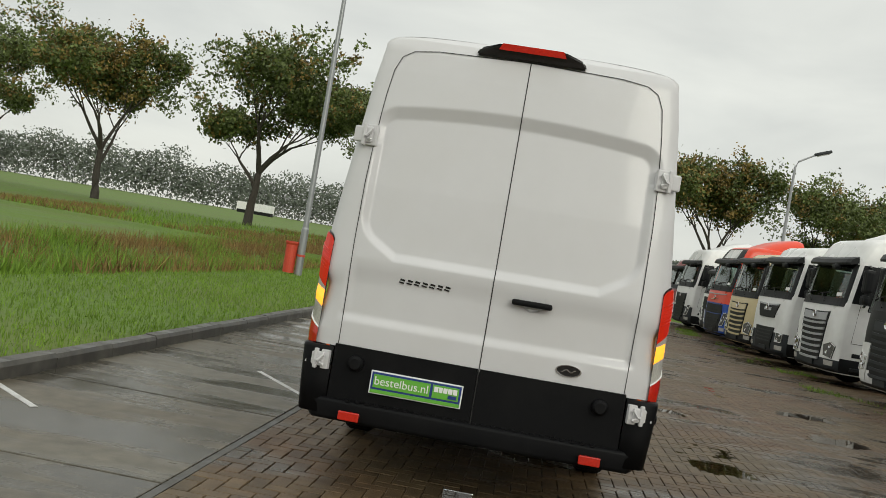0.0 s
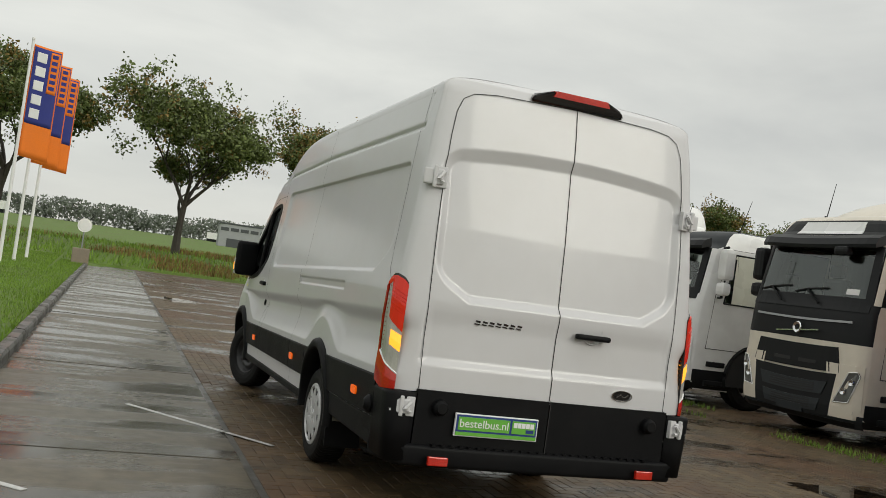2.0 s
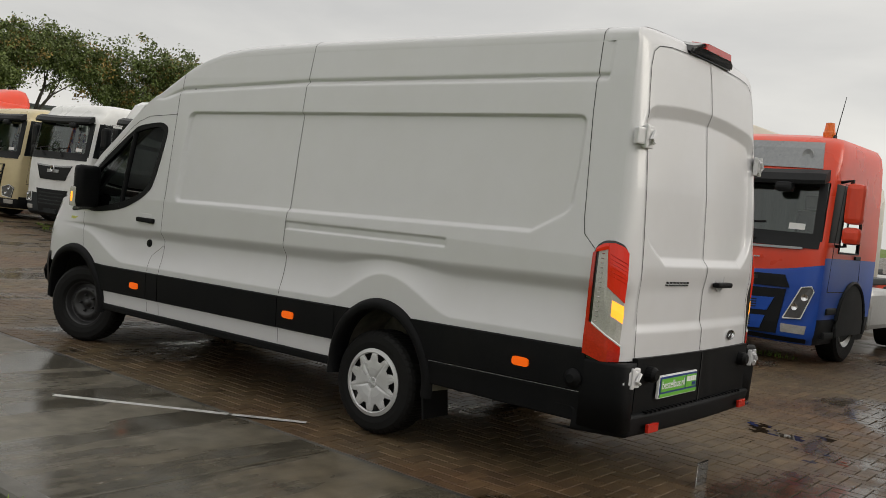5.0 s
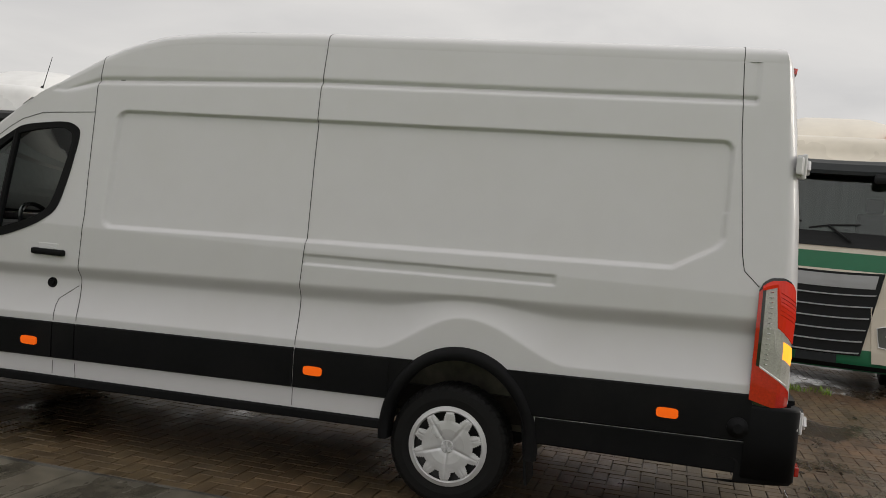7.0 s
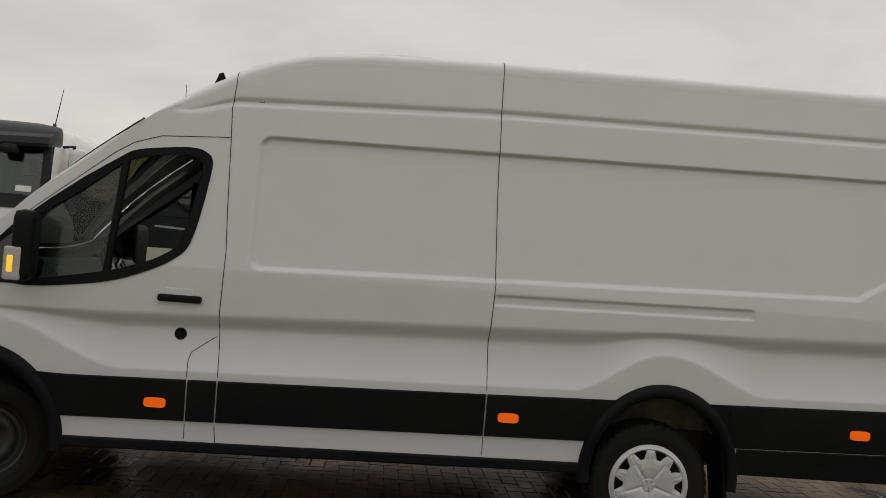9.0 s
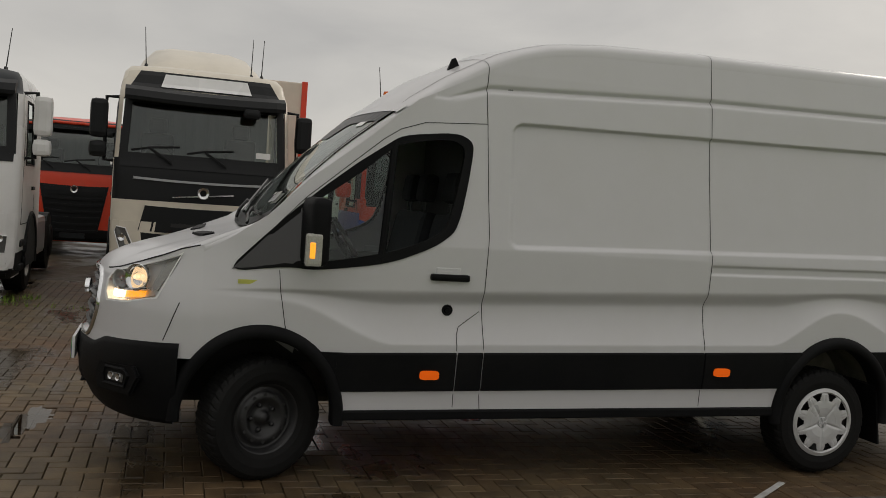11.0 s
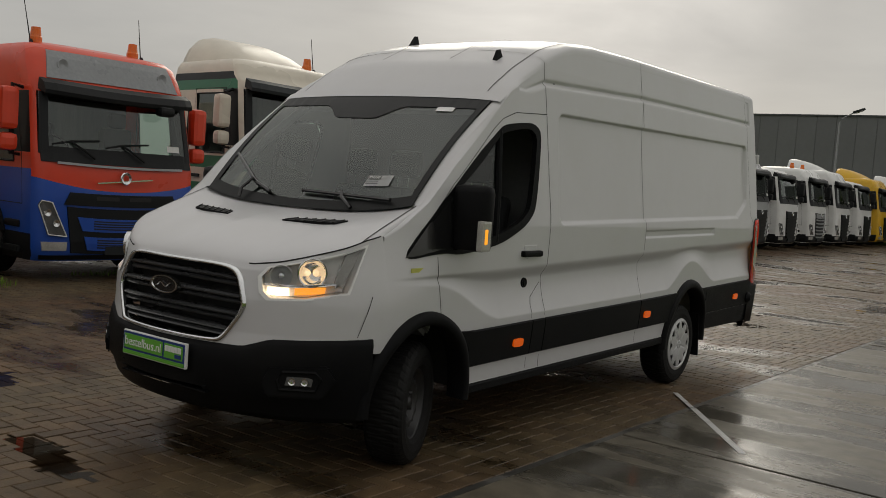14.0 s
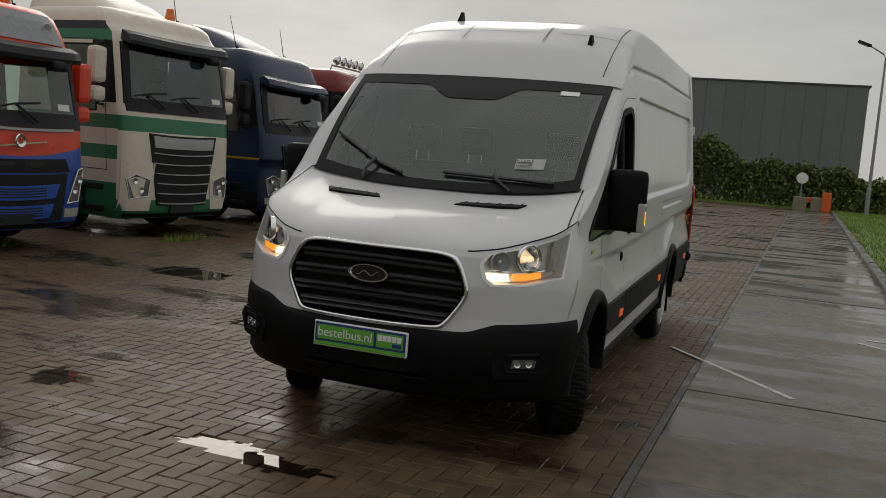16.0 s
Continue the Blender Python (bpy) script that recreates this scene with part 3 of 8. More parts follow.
bt, bl, sl = (lambda y: interp(y, BLACK_TOP)), (lambda y: interp(y, BLACK_LOW)), (lambda y: interp(y, SILL_LOW))
for s in (-1, 1):
    for y0, y1 in ((2.27, 2.852), (2.862, 4.328), (4.338, 4.49), (4.5, 5.2)):
        strip_side("side_moulding", y0, y1, bl, bt, 0.016, "black", VAN, s, "broad black plastic side moulding")
    strip_side("side_step", 2.3, 5.2, lambda y: sl(y) - 0.058, lambda y: sl(y) - 0.003, 0.012, "black", VAN, s)
    strip_side("rear_quarter_moulding", 0.29, 1.47, lambda y: 0.625 - 0.02 * y, bt, 0.016, "black", VAN, s)
    strip_side("rear_quarter_skirt", 0.27, 1.41, lambda y: 0.445, lambda y: 0.62 - 0.02 * y, 0.01, "black", VAN, s)
    # arches
    for ay, zc, ra, t0, t1 in ((1.85, 0.4, 0.875, -6, 186), (5.62, 0.37, 0.915, -2, 184)):
        r0, r1 = 0.452, 0.532
        P = []
        for k in range(41):
            t = math.radians(t0 + (t1 - t0) * k / 40)
            row = []
            for r, o in ((r0 + 0.005, -0.1), (r0, 0.02), (r0 + 0.012, 0.034), (r0 + 0.045, 0.034), (r1 - 0.012, 0.022), (r1, -0.01)):
                y, z = ay + r * ra * math.cos(t), zc + r * math.sin(t)
                row.append((s * (side_x(min(y, 5.95), max(z, 0.42)) - (0.13 * max(0, y - 5.9)) + o), y, z))
            P.append(row)
        sheet("wheel_arch_trim", np.array(P), "black", VAN, flip=s > 0)
    # the mouldings run on to the arches
    for pts in ([(2.28, 0.585), (2.28, bt(2.28)), (2.13, bt(2.13)), (2.165, 0.78), (2.205, 0.7), (2.24, 0.62)],
                [(1.46, 0.6), (1.475, 0.66), (1.51, 0.73), (1.56, 0.8), (1.59, bt(1.59)), (1.46, bt(1.46))],
                [(5.19, 0.535), (5.215, 0.62), (5.26, 0.7), (5.32, 0.758), (5.19, bt(5.19))]):
        on_side(pts, s, 0.0155, "moulding_end", "black", VAN)
    # marker lamps
    for y, z in ((4.656, 0.634), (2.729, 0.682), (0.711, 0.719)):
        lamp = on_side([(y + 0.058 * math.cos(t) * (abs(math.cos(t)) ** -0.55), z + 0.027 * math.sin(t) * (abs(math.sin(t)) ** -0.5 if abs(math.sin(t)) > 0.01 else 1)) for t in np.linspace(0.1, 2 * math.pi + 0.1, 20, endpoint=False)], s, 0.026, "side_marker_lamp", "orange", VAN, "small lit orange side marker")
    # flank seams
    seams = [[(4.38, 2.11), (4.36, 1.7), (4.345, 1.46), (4.353, 1.1), (4.34, 0.9), (4.333, 0.79)], [(4.335, 0.52), (4.325, 0.43)],
             [(2.882, 2.6), (2.883, 2.37), (2.873, 1.9), (2.853, 1.42), (2.866, 1.1), (2.863, 0.99), (2.858, 0.82)], [(2.857, 0.565), (2.855, 0.46)],
             [(0.488, 2.62), (0.465, 2.2), (0.41, 1.6), (0.392, 1.507), (0.31, 1.43)],
             [(4.38, 2.11), (4.756, 2.085), (4.9, 2.035), (4.997, 1.97), (5.109, 1.875), (5.42, 1.61), (5.56, 1.46)],
             [(5.545, 1.2), (5.535, 1.1), (5.5, 0.9), (5.49, 0.87)],
             [(4.363, 1.008), (4.49, 0.915), (4.502, 0.87), (4.498, 0.78)], [(4.495, 0.52), (4.493, 0.44)],
             [(4.38, 2.11), (4.39, 2.28), (4.38, 2.42)]]
    if s > 0:
        seams = [q for q in seams if q[0][0] != 4.363]
    for q in seams:
        pts = [Vector(p) for a, b in zip(q, q[1:]) for p in (Vector(a).lerp(Vector(b), f) for f in np.linspace(0, 1, 40)[:-1])] + [Vector(q[-1])]
        P = []
        for i, p in enumerate(pts):
            d = (pts[min(i + 1, len(pts) - 1)] - pts[max(i - 1, 0)]).normalized()
            nrm = Vector((-d.y, d.x)) * 0.0022
            P.append([(s * (side_x(p.x + k * nrm.x, p.y + k * nrm.y) + 0.0015), p.x + k * nrm.x, p.y + k * nrm.y) for k in (-1, 1)])
        sheet("panel_gap", np.array(P), "gap", VAN, flip=(s > 0), smooth=False)
    # roof seams, and dark strips for the shade of the ribs
    for y in (0.488, 2.882, 4.38):
        pr = roof_half(y, 30)
        P = [[(s * p[0], p[1] + d, p[2] + 0.002) for d in (-0.002, 0.002)] for p in pr]
        sheet("roof_seam", np.array(P), "gap", VAN, flip=s < 0, smooth=False)
    # The outer strips are seams; the inner ones paint shade along the pressed ribs.
    for x0, y0, y1 in ((0.3, 2.2, 4.55), (0.8, 3.3, 4.84)):
        P = []
        for y in np.linspace(y0, y1, 30):
            pr = roof_half(y, 60)[::-1]
            row = []
            for d in (-0.003, 0.003):
                x = min(x0 + d, pr[-1][0])
                row.append((s * x, float(np.interp(x, [p[0] for p in pr], [p[1] for p in pr])), float(np.interp(x, [p[0] for p in pr], [p[2] for p in pr])) + 0.003 + (0.008 if x0 < 0.5 else 0)))
            P.append(row)
        sheet("roof_seam", np.array(P), "gap", VAN, flip=s < 0, smooth=False)
    # door window: rubber frame, fixed quarter light, glass
    ring, inner = [], []
    cy, cz = 5.05, 1.6
    for (y, z) in WINDOW:
        d = Vector((y - cy, z - cz)).normalized()
        ring.append((y + 0.028 * d.x, z + 0.028 * d.y))
        inner.append((y - 0.03 * d.x, z - 0.03 * d.y))
    b = bmesh.new()
    loops = [[b.verts.new((s * (side_x(y, z) + o), y, z)) for y, z in L] for L, o in ((ring, 0.0), (ring, 0.006), (inner, 0.004), (inner, -0.03))]
    for A, B in zip(loops, loops[1:]):
        for k in range(len(A)):
            b.faces.new((A[k], A[(k + 1) % len(A)], B[(k + 1) % len(B)], B[k]))
    part("window_seal", b, "black", VAN, "black rubber window surround")
    on_side([(5.8, 1.195), (5.48, 1.235), (5.4, 1.24), (5.44, 1.55), (5.62, 1.385)], s, 0.005, "quarter_panel", "gloss_black", VAN, "black triangle panel behind the wing")
    b = bmesh.new()
    tube(b, [(s * (side_x(z=z, y=y) - 0.012), y, z) for y, z in ((4.98, 1.28), (4.955, 1.6), (4.93, 1.96))], 0.022, 8)
    part("window_divider", b, "black", VAN)
    if s < 0:
        pane = [(5.44, 1.24), (4.985, 1.285), (4.955, 1.6), (4.93, 1.96), (5.0, 1.9), (5.44, 1.55)]
    else:
        pane = [(4.95, 1.285), (4.72, 1.375), (4.6, 1.455), (4.555, 1.57), (4.505, 1.9), (4.58, 1.99), (4.9, 1.965), (5.0, 1.9), (5.44, 1.55), (5.44, 1.24)]
    b = bmesh.new()
    b.faces.new([b.verts.new((s * (side_x(y, z) - 0.012), y, z)) for y, z in pane])
    b.normal_update()
    if b.faces[:][0].normal.x * s < 0:
        bmesh.ops.reverse_faces(b, faces=b.faces[:])
    gl = part("window_pane", b, "glass", VAN, "clear side window")
    gl.visible_shadow = False
    # door handle and lock
    b = bmesh.new()
    box(b, -0.02, -0.075, -0.008, 0.0, 0.075, 0.055, 0.006)
    prism(b, [(0.08 * math.cos(t), 0.036 * math.sin(t)) for t in np.linspace(0, 2 * math.pi, 20, endpoint=False)], -0.004, 0.004, lambda u, v, h: (h, u, v))
    cup = part("handle_cup", b, "white", VAN)
    cup.matrix_local = Matrix.Translation((s * (side_x(4.58, 1.205) + 0.003), 4.58, 1.205)) @ Matrix.Scale(s, 4, (1, 0, 0))
    b = bmesh.new()
    box(b, -0.01, -0.118, -0.02, 0.035, 0.118, 0.02, 0.014)
    h = part("door_handle", b, "black", VAN, "black bar door handle")
    h.location = (s * (side_x(4.57, 1.203) + 0.018), 4.57, 1.203)
    b = bmesh.new()
    lathe(b, [(0.0, 0.014), (0.016, 0.014), (0.02, 0.006), (0.03, 0.01), (0.034, 0.0), (0.034, -0.01)], "x", 20)
    k = part("lock_cap", b, "black", VAN)
    k.matrix_local = Matrix.Translation((s * side_x(4.559, 1.009), 4.559, 1.009)) @ Matrix.Scale(s, 4, (1, 0, 0))
    # bumper corner knob on the rear quarter
    b = bmesh.new()
    lathe(b, [(0.0, 0.05), (0.025, 0.05), (0.04, 0.035), (0.055, 0.02), (0.055, -0.02)], "x", 20)
    k = part("bump_stop", b, "black", VAN)
    k.matrix_local = Matrix.Translation((s * (side_x(0.4, 0.68) + 0.01), 0.35, 0.69)) @ Matrix.Scale(s, 4, (1, 0, 0))

b = bmesh.new()
box(b, -0.001, -0.055, -0.012, 0.002, 0.055, 0.012)
yl = part("sticker", b, material("yellow_green_label", (0.55, 0.55, 0.12), 0.5), VAN, "small yellow-green label on the wing")
yl.location = (-(side_x(5.71, 1.125) + 0.001), 5.71, 1.128)


# wheels
def wheel(s, y, x, covered, steer):
    hub = new("wheel")
    hub.parent = VAN
    hub.matrix_local = Matrix.Translation((s * x, y, 0.352)) @ pose(0, 0, 0, 0, 0, steer) @ Matrix.Scale(s, 4, (1, 0, 0))
    tagged(hub, "black tyre on a wheel with a silver spoked cover" if covered else "black tyre on a bare black steel rim")
    b = bmesh.new()
    lathe(b, [(0.2, 0.085), (0.225, 0.105), (0.27, 0.112), (0.315, 0.108), (0.337, 0.092), (0.349, 0.07), (0.352, 0.0), (0.349, -0.08), (0.33, -0.105), (0.27, -0.115), (0.2, -0.1)], "x", 168)
    b.verts.ensure_lookup_table()
    for j, sh in ((4, 1), (5, 0), (6, 2), (7, 0)):                 # tread grooves
        for k in range(168):
            if (k + sh) % 4 == 0:
                v = b.verts[j * 168 + k]
                v.co.y, v.co.z = v.co.y * 0.984, v.co.z * 0.984
    part("tyre", b, "rubber", hub, smooth=False)
    if covered:
        b = bmesh.new()
        prof = [(0.0, 0.112), (0.03, 0.112), (0.034, 0.105), (0.06, 0.11), (0.1, 0.114), (0.135, 0.112), (0.148, 0.11), (0.16, 0.109), (0.172, 0.108), (0.184, 0.107), (0.2, 0.104), (0.206, 0.112), (0.222, 0.106), (0.228, 0.07)]
        rings_ = lathe(b, prof, "x", 200)
        b.faces.ensure_lookup_table()
        drop = []
        for f in b.faces:
            c = f.calc_center_median()
            r, t = math.hypot(c.y, c.z), math.degrees(math.atan2(c.y, c.z)) % 36 - 18
            if 0.148 < r < 0.2 and abs(t) < 5 + 130 * (r - 0.148):
                drop.append(f)
        bmesh.ops.delete(b, geom=drop, context="FACES")
        for v in b.verts:                                          # folded spokes
            r, t = math.hypot(v.co.y, v.co.z), math.degrees(math.atan2(v.co.y, v.co.z)) % 36
            if 0.03 < r < 0.2:                                     # raised rim of each opening, five grooves from the hub
                q = abs(t - 18)
                v.co.x += 0.004 * math.exp(-((q - 15) / 5) ** 2) * smooth_step(0.13, 0.17, r)
                t5 = abs(math.degrees(math.atan2(v.co.y, v.co.z)) % 72 - 36)
                v.co.x -= 0.005 * math.exp(-(t5 * r / 0.5) ** 2) * smooth_step(0.15, 0.12, r)
        bmesh.ops.solidify(b, geom=b.faces[:], thickness=0.006)
        part("wheel_cover", b, "silver", hub, "silver ten-spoke wheel cover")
        b = bmesh.new()
        lathe(b, [(0.0, 0.05), (0.12, 0.05), (0.2, 0.066), (0.218, 0.085)], "x", 40)
        part("rim", b, "steel_black", hub)
    else:
        b = bmesh.new()
        lathe(b, [(0.0, 0.06), (0.032, 0.06), (0.036, 0.03), (0.06, 0.028), (0.085, 0.03), (0.105, 0.055), (0.125, 0.062), (0.15, 0.045), (0.17, 0.02), (0.182, 0.03), (0.19, 0.075), (0.212, 0.09), (0.214, 0.08)], "x", 48)
        for k in range(5):
            t = 2 * math.pi * k / 5
            lathe(b, [(0.0, 0.052), (0.012, 0.05), (0.014, 0.03)], "x", 10, at=(0, 0.072 * math.cos(t), 0.072 * math.sin(t)))
        part("rim", b, "steel_black", hub, "bare black steel rim", smooth=True)
        for k in range(12):
            t = 2 * math.pi * k / 12
            b = bmesh.new()
            lathe(b, [(0.0, 0.0605), (0.011, 0.0605)], "x", 10, at=(0.0, 0.134 * math.cos(t), 0.134 * math.sin(t)))
            part("rim_hole", b, "gap", hub)


STEER = 22
wheel(-1, AXLE_R, 0.885, True, 0)
wheel(1, AXLE_R, 0.885, True, 0)
wheel(-1, AXLE_F, 0.86, False, STEER)
wheel(1, AXLE_F, 0.86, False, STEER)
bm = bmesh.new()
tube(bm, [(-0.8, AXLE_R, 0.352), (0.8, AXLE_R, 0.352)], 0.06, 10)
lathe(bm, [(0.0, -0.16), (0.12, -0.12), (0.16, 0.0), (0.12, 0.12), (0.0, 0.16)], "x", 16, at=(0, AXLE_R, 0.352))
part("rear_axle", bm, "under", VAN)
for s in (-1, 1):
    bm = bmesh.new()
    box(bm, -0.13, -0.008, -0.2, 0.13, 0.008, 0.2, 0.004)
    fl = part("mud_flap", bm, "black", VAN)
    fl.matrix_local = pose(s * 0.87, 1.46, 0.4, -8)

# ------------------------------------------------ back end
for s in (-1, 1):
    # tail lamp: a column wrapped round the corner
    def tl_point(u, z, out):
        """u runs from the door edge (0) round the corner to the flank (1)."""
        w = 1.034 - 0.1 * max(0.0, z - 1.38)
        pts = [rear_point(w, z, a) for a in (0.35, 0.5, 0.62, 0.72, 0.8, 0.86, 0.91, 0.95, 0.98, 1.0)]
        pts = [p for p in pts if p[0] > w - 0.085]
        pts = [Vector(p) for p in pts]
        L = [0]
        for p, q in zip(pts, pts[1:]):
            L.append(L[-1] + (q - p).length)
        x = float(np.interp(u * L[-1], L, [p.x for p in pts]))
        y = float(np.interp(u * L[-1], L, [p.y for p in pts]))
        t = u * math.pi / 2
        return s * (x + out * math.sin(t)), y - out * math.cos(t), z

    def lamp_piece(name, poly, out, mat, label=""):
        us = np.linspace(0, 1, 13)
        b = bmesh.new()
        rows = []
        for u in us:
            hi = [v for v in poly if v]
            z0, z1 = interp(u, poly[0]), interp(u, poly[1])
            if z1 - z0 < 0.003:
                continue
            rows.append([b.verts.new(tl_point(u, z, o)) for z, o in ((z0, -0.01), (z0, out), (z0 + 0.5 * (z1 - z0), out + 0.004), (z1, out), (z1, -0.01))])
        for A, B in zip(rows, rows[1:]):
            for k in range(4):
                b.faces.new((A[k], A[k + 1], B[k + 1], B[k]))
        b.faces.new(rows[0])
        b.faces.new(rows[-1][::-1])
        bmesh.ops.recalc_face_normals(b, faces=b.faces)
        return part(name, b, mat, tail, label)

    tail = new("tail_lamp")
    tail.parent = VAN
    tagged(tail, "tall red tail lamp with a lit amber indicator")
    TOP = [(0, 1.425), (0.12, 1.455), (0.4, 1.475), (0.7, 1.47), (0.9, 1.445), (1, 1.4)]
    lamp_piece("lamp_frame", ([(0, 0.805), (0.5, 0.8), (1, 0.83)], [(u, z + 0.014) for u, z in TOP]), 0.006, "gloss_black", "dark lamp frame")
    for k in range(6):
        z = 1.3 + 0.022 * k
        lamp_piece("lens_line", ([(0, z - 0.05), (0.5, z)], [(0, z - 0.046), (0.5, z + 0.004), (0.51, z - 0.1)]), 0.0175, "red_lens")
    lamp_piece("lens_top", ([(0, 1.15), (0.56, 1.24), (0.57, 1.438), (1, 1.41)], TOP), 0.016, "red_lit", "lit red lens")
    lamp_piece("lens_low", ([(0, 0.82), (0.5, 0.815), (1, 0.845)], [(0, 0.905), (0.84, 1.02), (1, 1.03)]), 0.016, "red_lens")
    lamp_piece("lens_edge", ([(0, 2), (0.84, 2), (0.845, 1.02), (1, 1.03)], [(0, 1), (0.84, 1.44), (0.845, 1.44), (1, 1.408)]), 0.016, "red_lens")
    lamp_piece("lens_clear", ([(0, 0.905), (0.84, 1.02), (0.845, 2)], [(0, 1.15), (0.56, 1.24), (0.57, 1.436), (0.84, 1.436), (0.845, 1)]), 0.011, "clear_lens", "clear ribbed lens")
    lamp_piece("indicator", ([(0, 1.03), (0.4, 1.075), (0.41, 2)], [(0, 1.13), (0.4, 1.165), (0.41, 1)]), 0.0145, "amber_lit", "lit amber indicator")
    lamp_piece("lens_trim", ([(0, 0.902), (0.84, 1.016), (0.845, 2)], [(0, 0.914), (0.84, 1.028), (0.845, 1)]), 0.017, "hl_grey")
    for k in range(15):
        lamp_piece("lens_rib", ([(0, 2), (0.57, 2), (0.6, 1.03 + 0.027 * k), (0.82, 1.03 + 0.027 * k), (0.84, 2)], [(0, 1), (0.57, 1), (0.6, 1.036 + 0.027 * k), (0.82, 1.036 + 0.027 * k), (0.84, 1)]), 0.0135, "chrome")
    # hinges, white stamped brackets
    for z, xx, yy, hh in ((2.083, 0.89, 0.175, 0.063), (0.738, 0.935, 0.075, 0.056)):
        b = bmesh.new()
        box(b, -0.075, -0.03, -hh, 0.0, 0.0, hh, 0.006)
        box(b, -0.05, -0.045, -hh * 0.75, 0.07, -0.012, hh * 0.75, 0.01)
        box(b, -0.012, -0.055, -hh * 1.05, 0.012, -0.03, hh * 1.05, 0.008)
        tube(b, [(-0.055, -0.05, -hh * 0.5), (-0.02, -0.062, -hh * 0.2), (-0.055, -0.05, hh * 0.5)], 0.012, 6)
        h = part("door_hinge", b, "white", VAN, "white stamped hinge bracket")
        h.matrix_local = Matrix.Translation((s * xx, yy, z)) @ Matrix.Scale(s, 4, (1, 0, 0)) @ pose(0, 0, 0, 0, 0, 18)
    # door outline gap
    line = [(0.84, 0.84), (0.85, 1.44), (0.85, 1.8), (0.84, 2.1), (0.82, 2.35), (0.8, 2.5), (0.765, 2.585), (0.7, 2.625), (0.55, 2.645), (0.0, 2.66)]
    pts = [Vector(p).lerp(Vector(q), f) for p, q in zip(line, line[1:]) for f in (0, 0.25, 0.5, 0.75)] + [Vector(line[-1])]
    P = []
    for k, p in enumerate(pts):
        d = (pts[min(k + 1, len(pts) - 1)] - pts[max(k - 1, 0)]).normalized()
        row = []
        for e in (-0.0024, 0.0024):
            x, z = p.x - d.y * e, p.y + d.x * e
            w = interp(z, [(c[1], c[0]) for c in sec])
            a = math.asin(max(0.0, min(1.0, x / w)) ** 3.5) / (math.pi / 2)
            row.append((s * x, rear_point(w, z, a)[1] + rear_relief(x, z) * smooth_step(1.0, 0.8, a) - 0.004, z))
        P.append(row)
    sheet("door_gap", np.array(P), "gap", VAN, smooth=False, flip=s > 0)
    # rubber stops on the back
    b = bmesh.new()
    lathe(b, [(0.0, -0.04), (0.03, -0.04), (0.045, -0.02), (0.048, 0.02)], "y", 18)
    k = part("door_stop", b, "black", VAN)
    k.location = (s * 0.71, 0.035, 0.745)
    # reflectors
    b = bmesh.new()
    box(b, -0.062, -0.012, -0.026, 0.062, 0.012, 0.026, 0.006)
    k = part("rear_reflector", b, "red_lens", VAN, "red rear reflector")
    k.matrix_local = pose(s * 0.697, 0.0, 0.442, 0, 0, s * 2)
z_seq = np.linspace(0.47, 2.655, 140)
sheet("centre_gap", np.array([[(d, rear_y(z) + rear_relief(0, z) - 0.0025 if z > 0.84 else 0.03, z) for d in (-0.003, 0.003)] for z in z_seq]), "gap", VAN, smooth=False)

# bumper and black lower door skins
bm = bmesh.new()
for s in (-1, 1):
    prism(bm, [(s * 0.006, 0.5), (s * 0.006, 0.838), (s * 0.85, 0.838), (s * 0.85, 0.5)][::s], 0.0, 0.07, lambda x, z, h: (x, 0.036 + h + 0.03 * x * x, z))
bmesh.ops.recalc_face_normals(bm, faces=bm.faces)
part("lower_door_skin", bm, "black", VAN, "grained black lower door panels")
P = []
for k in range(61):
    a = -1 + 2 * k / 60
    x = 1.02 * a
    t = abs(a)
    yb = 0.012 + 0.04 * t ** 2 + 0.33 * max(0, t - 0.9) ** 1.3 / 0.1 ** 1.3 * 0.9
    P.append([(x * (1 - 0.0), yb + o, z) for z, o in ((0.4, 0.18), (0.395, 0.03), (0.398, 0.012), (0.41, 0.002), (0.42, 0.0), (0.5, -0.006), (0.512, -0.003), (0.52, 0.006), (0.524, 0.02), (0.526, 0.12))])
sheet("rear_bumper", np.array(P), "black", VAN, "black plastic step bumper", flip=True)
for s in (-1, 1):
    P = []
    for u in np.linspace(0, 1, 19):
        row = []
        for z, o in ((0.43, -0.03), (0.43, 0.016), (0.62, 0.018), (0.8, 0.016), (0.815, 0.012), (0.818, -0.03)):
            w = side_x(REAR_Y, max(z, 0.5))
            ang = u * math.pi / 2
            cx, cy, r = w - 0.11, 0.17, 0.11
            x = cx + (r + o) * math.sin(ang) ** 0.55
            y = cy - (cy - 0.055 + o) * math.cos(ang) ** 0.55 if u < 0.995 else 0.31
            row.append((s * x, y, z))
        P.append(row)
    P.insert(0, [(s * 0.858, 0.06 - (q[1] < 0) * 0, q[2]) for q in P[0]])
    sheet("bumper_corner", np.array(P), "black", VAN, "grained black corner panel", flip=s < 0)
for x0 in range(26):
    bm = bmesh.new()
    box(bm, -0.72 + 0.057 * x0 - 0.012, 0.02, 0.52, -0.72 + 0.057 * x0 + 0.012, 0.1, 0.531)
    part("step_rib", bm, "black", VAN)
# handle
bm = bmesh.new()
lathe(bm, [(0.0, 0.012), (0.05, 0.01), (0.065, 0.0), (0.07, -0.008)], "y", 24, at=(0.245, 0.078, 1.28))
part("handle_cup", bm, "white", VAN)
bm = bmesh.new()
box(bm, 0.12, 0.02, 1.238, 0.355, 0.07, 1.272, 0.014)
part("door_handle", bm, "black", VAN, "black bar handle on the back door")
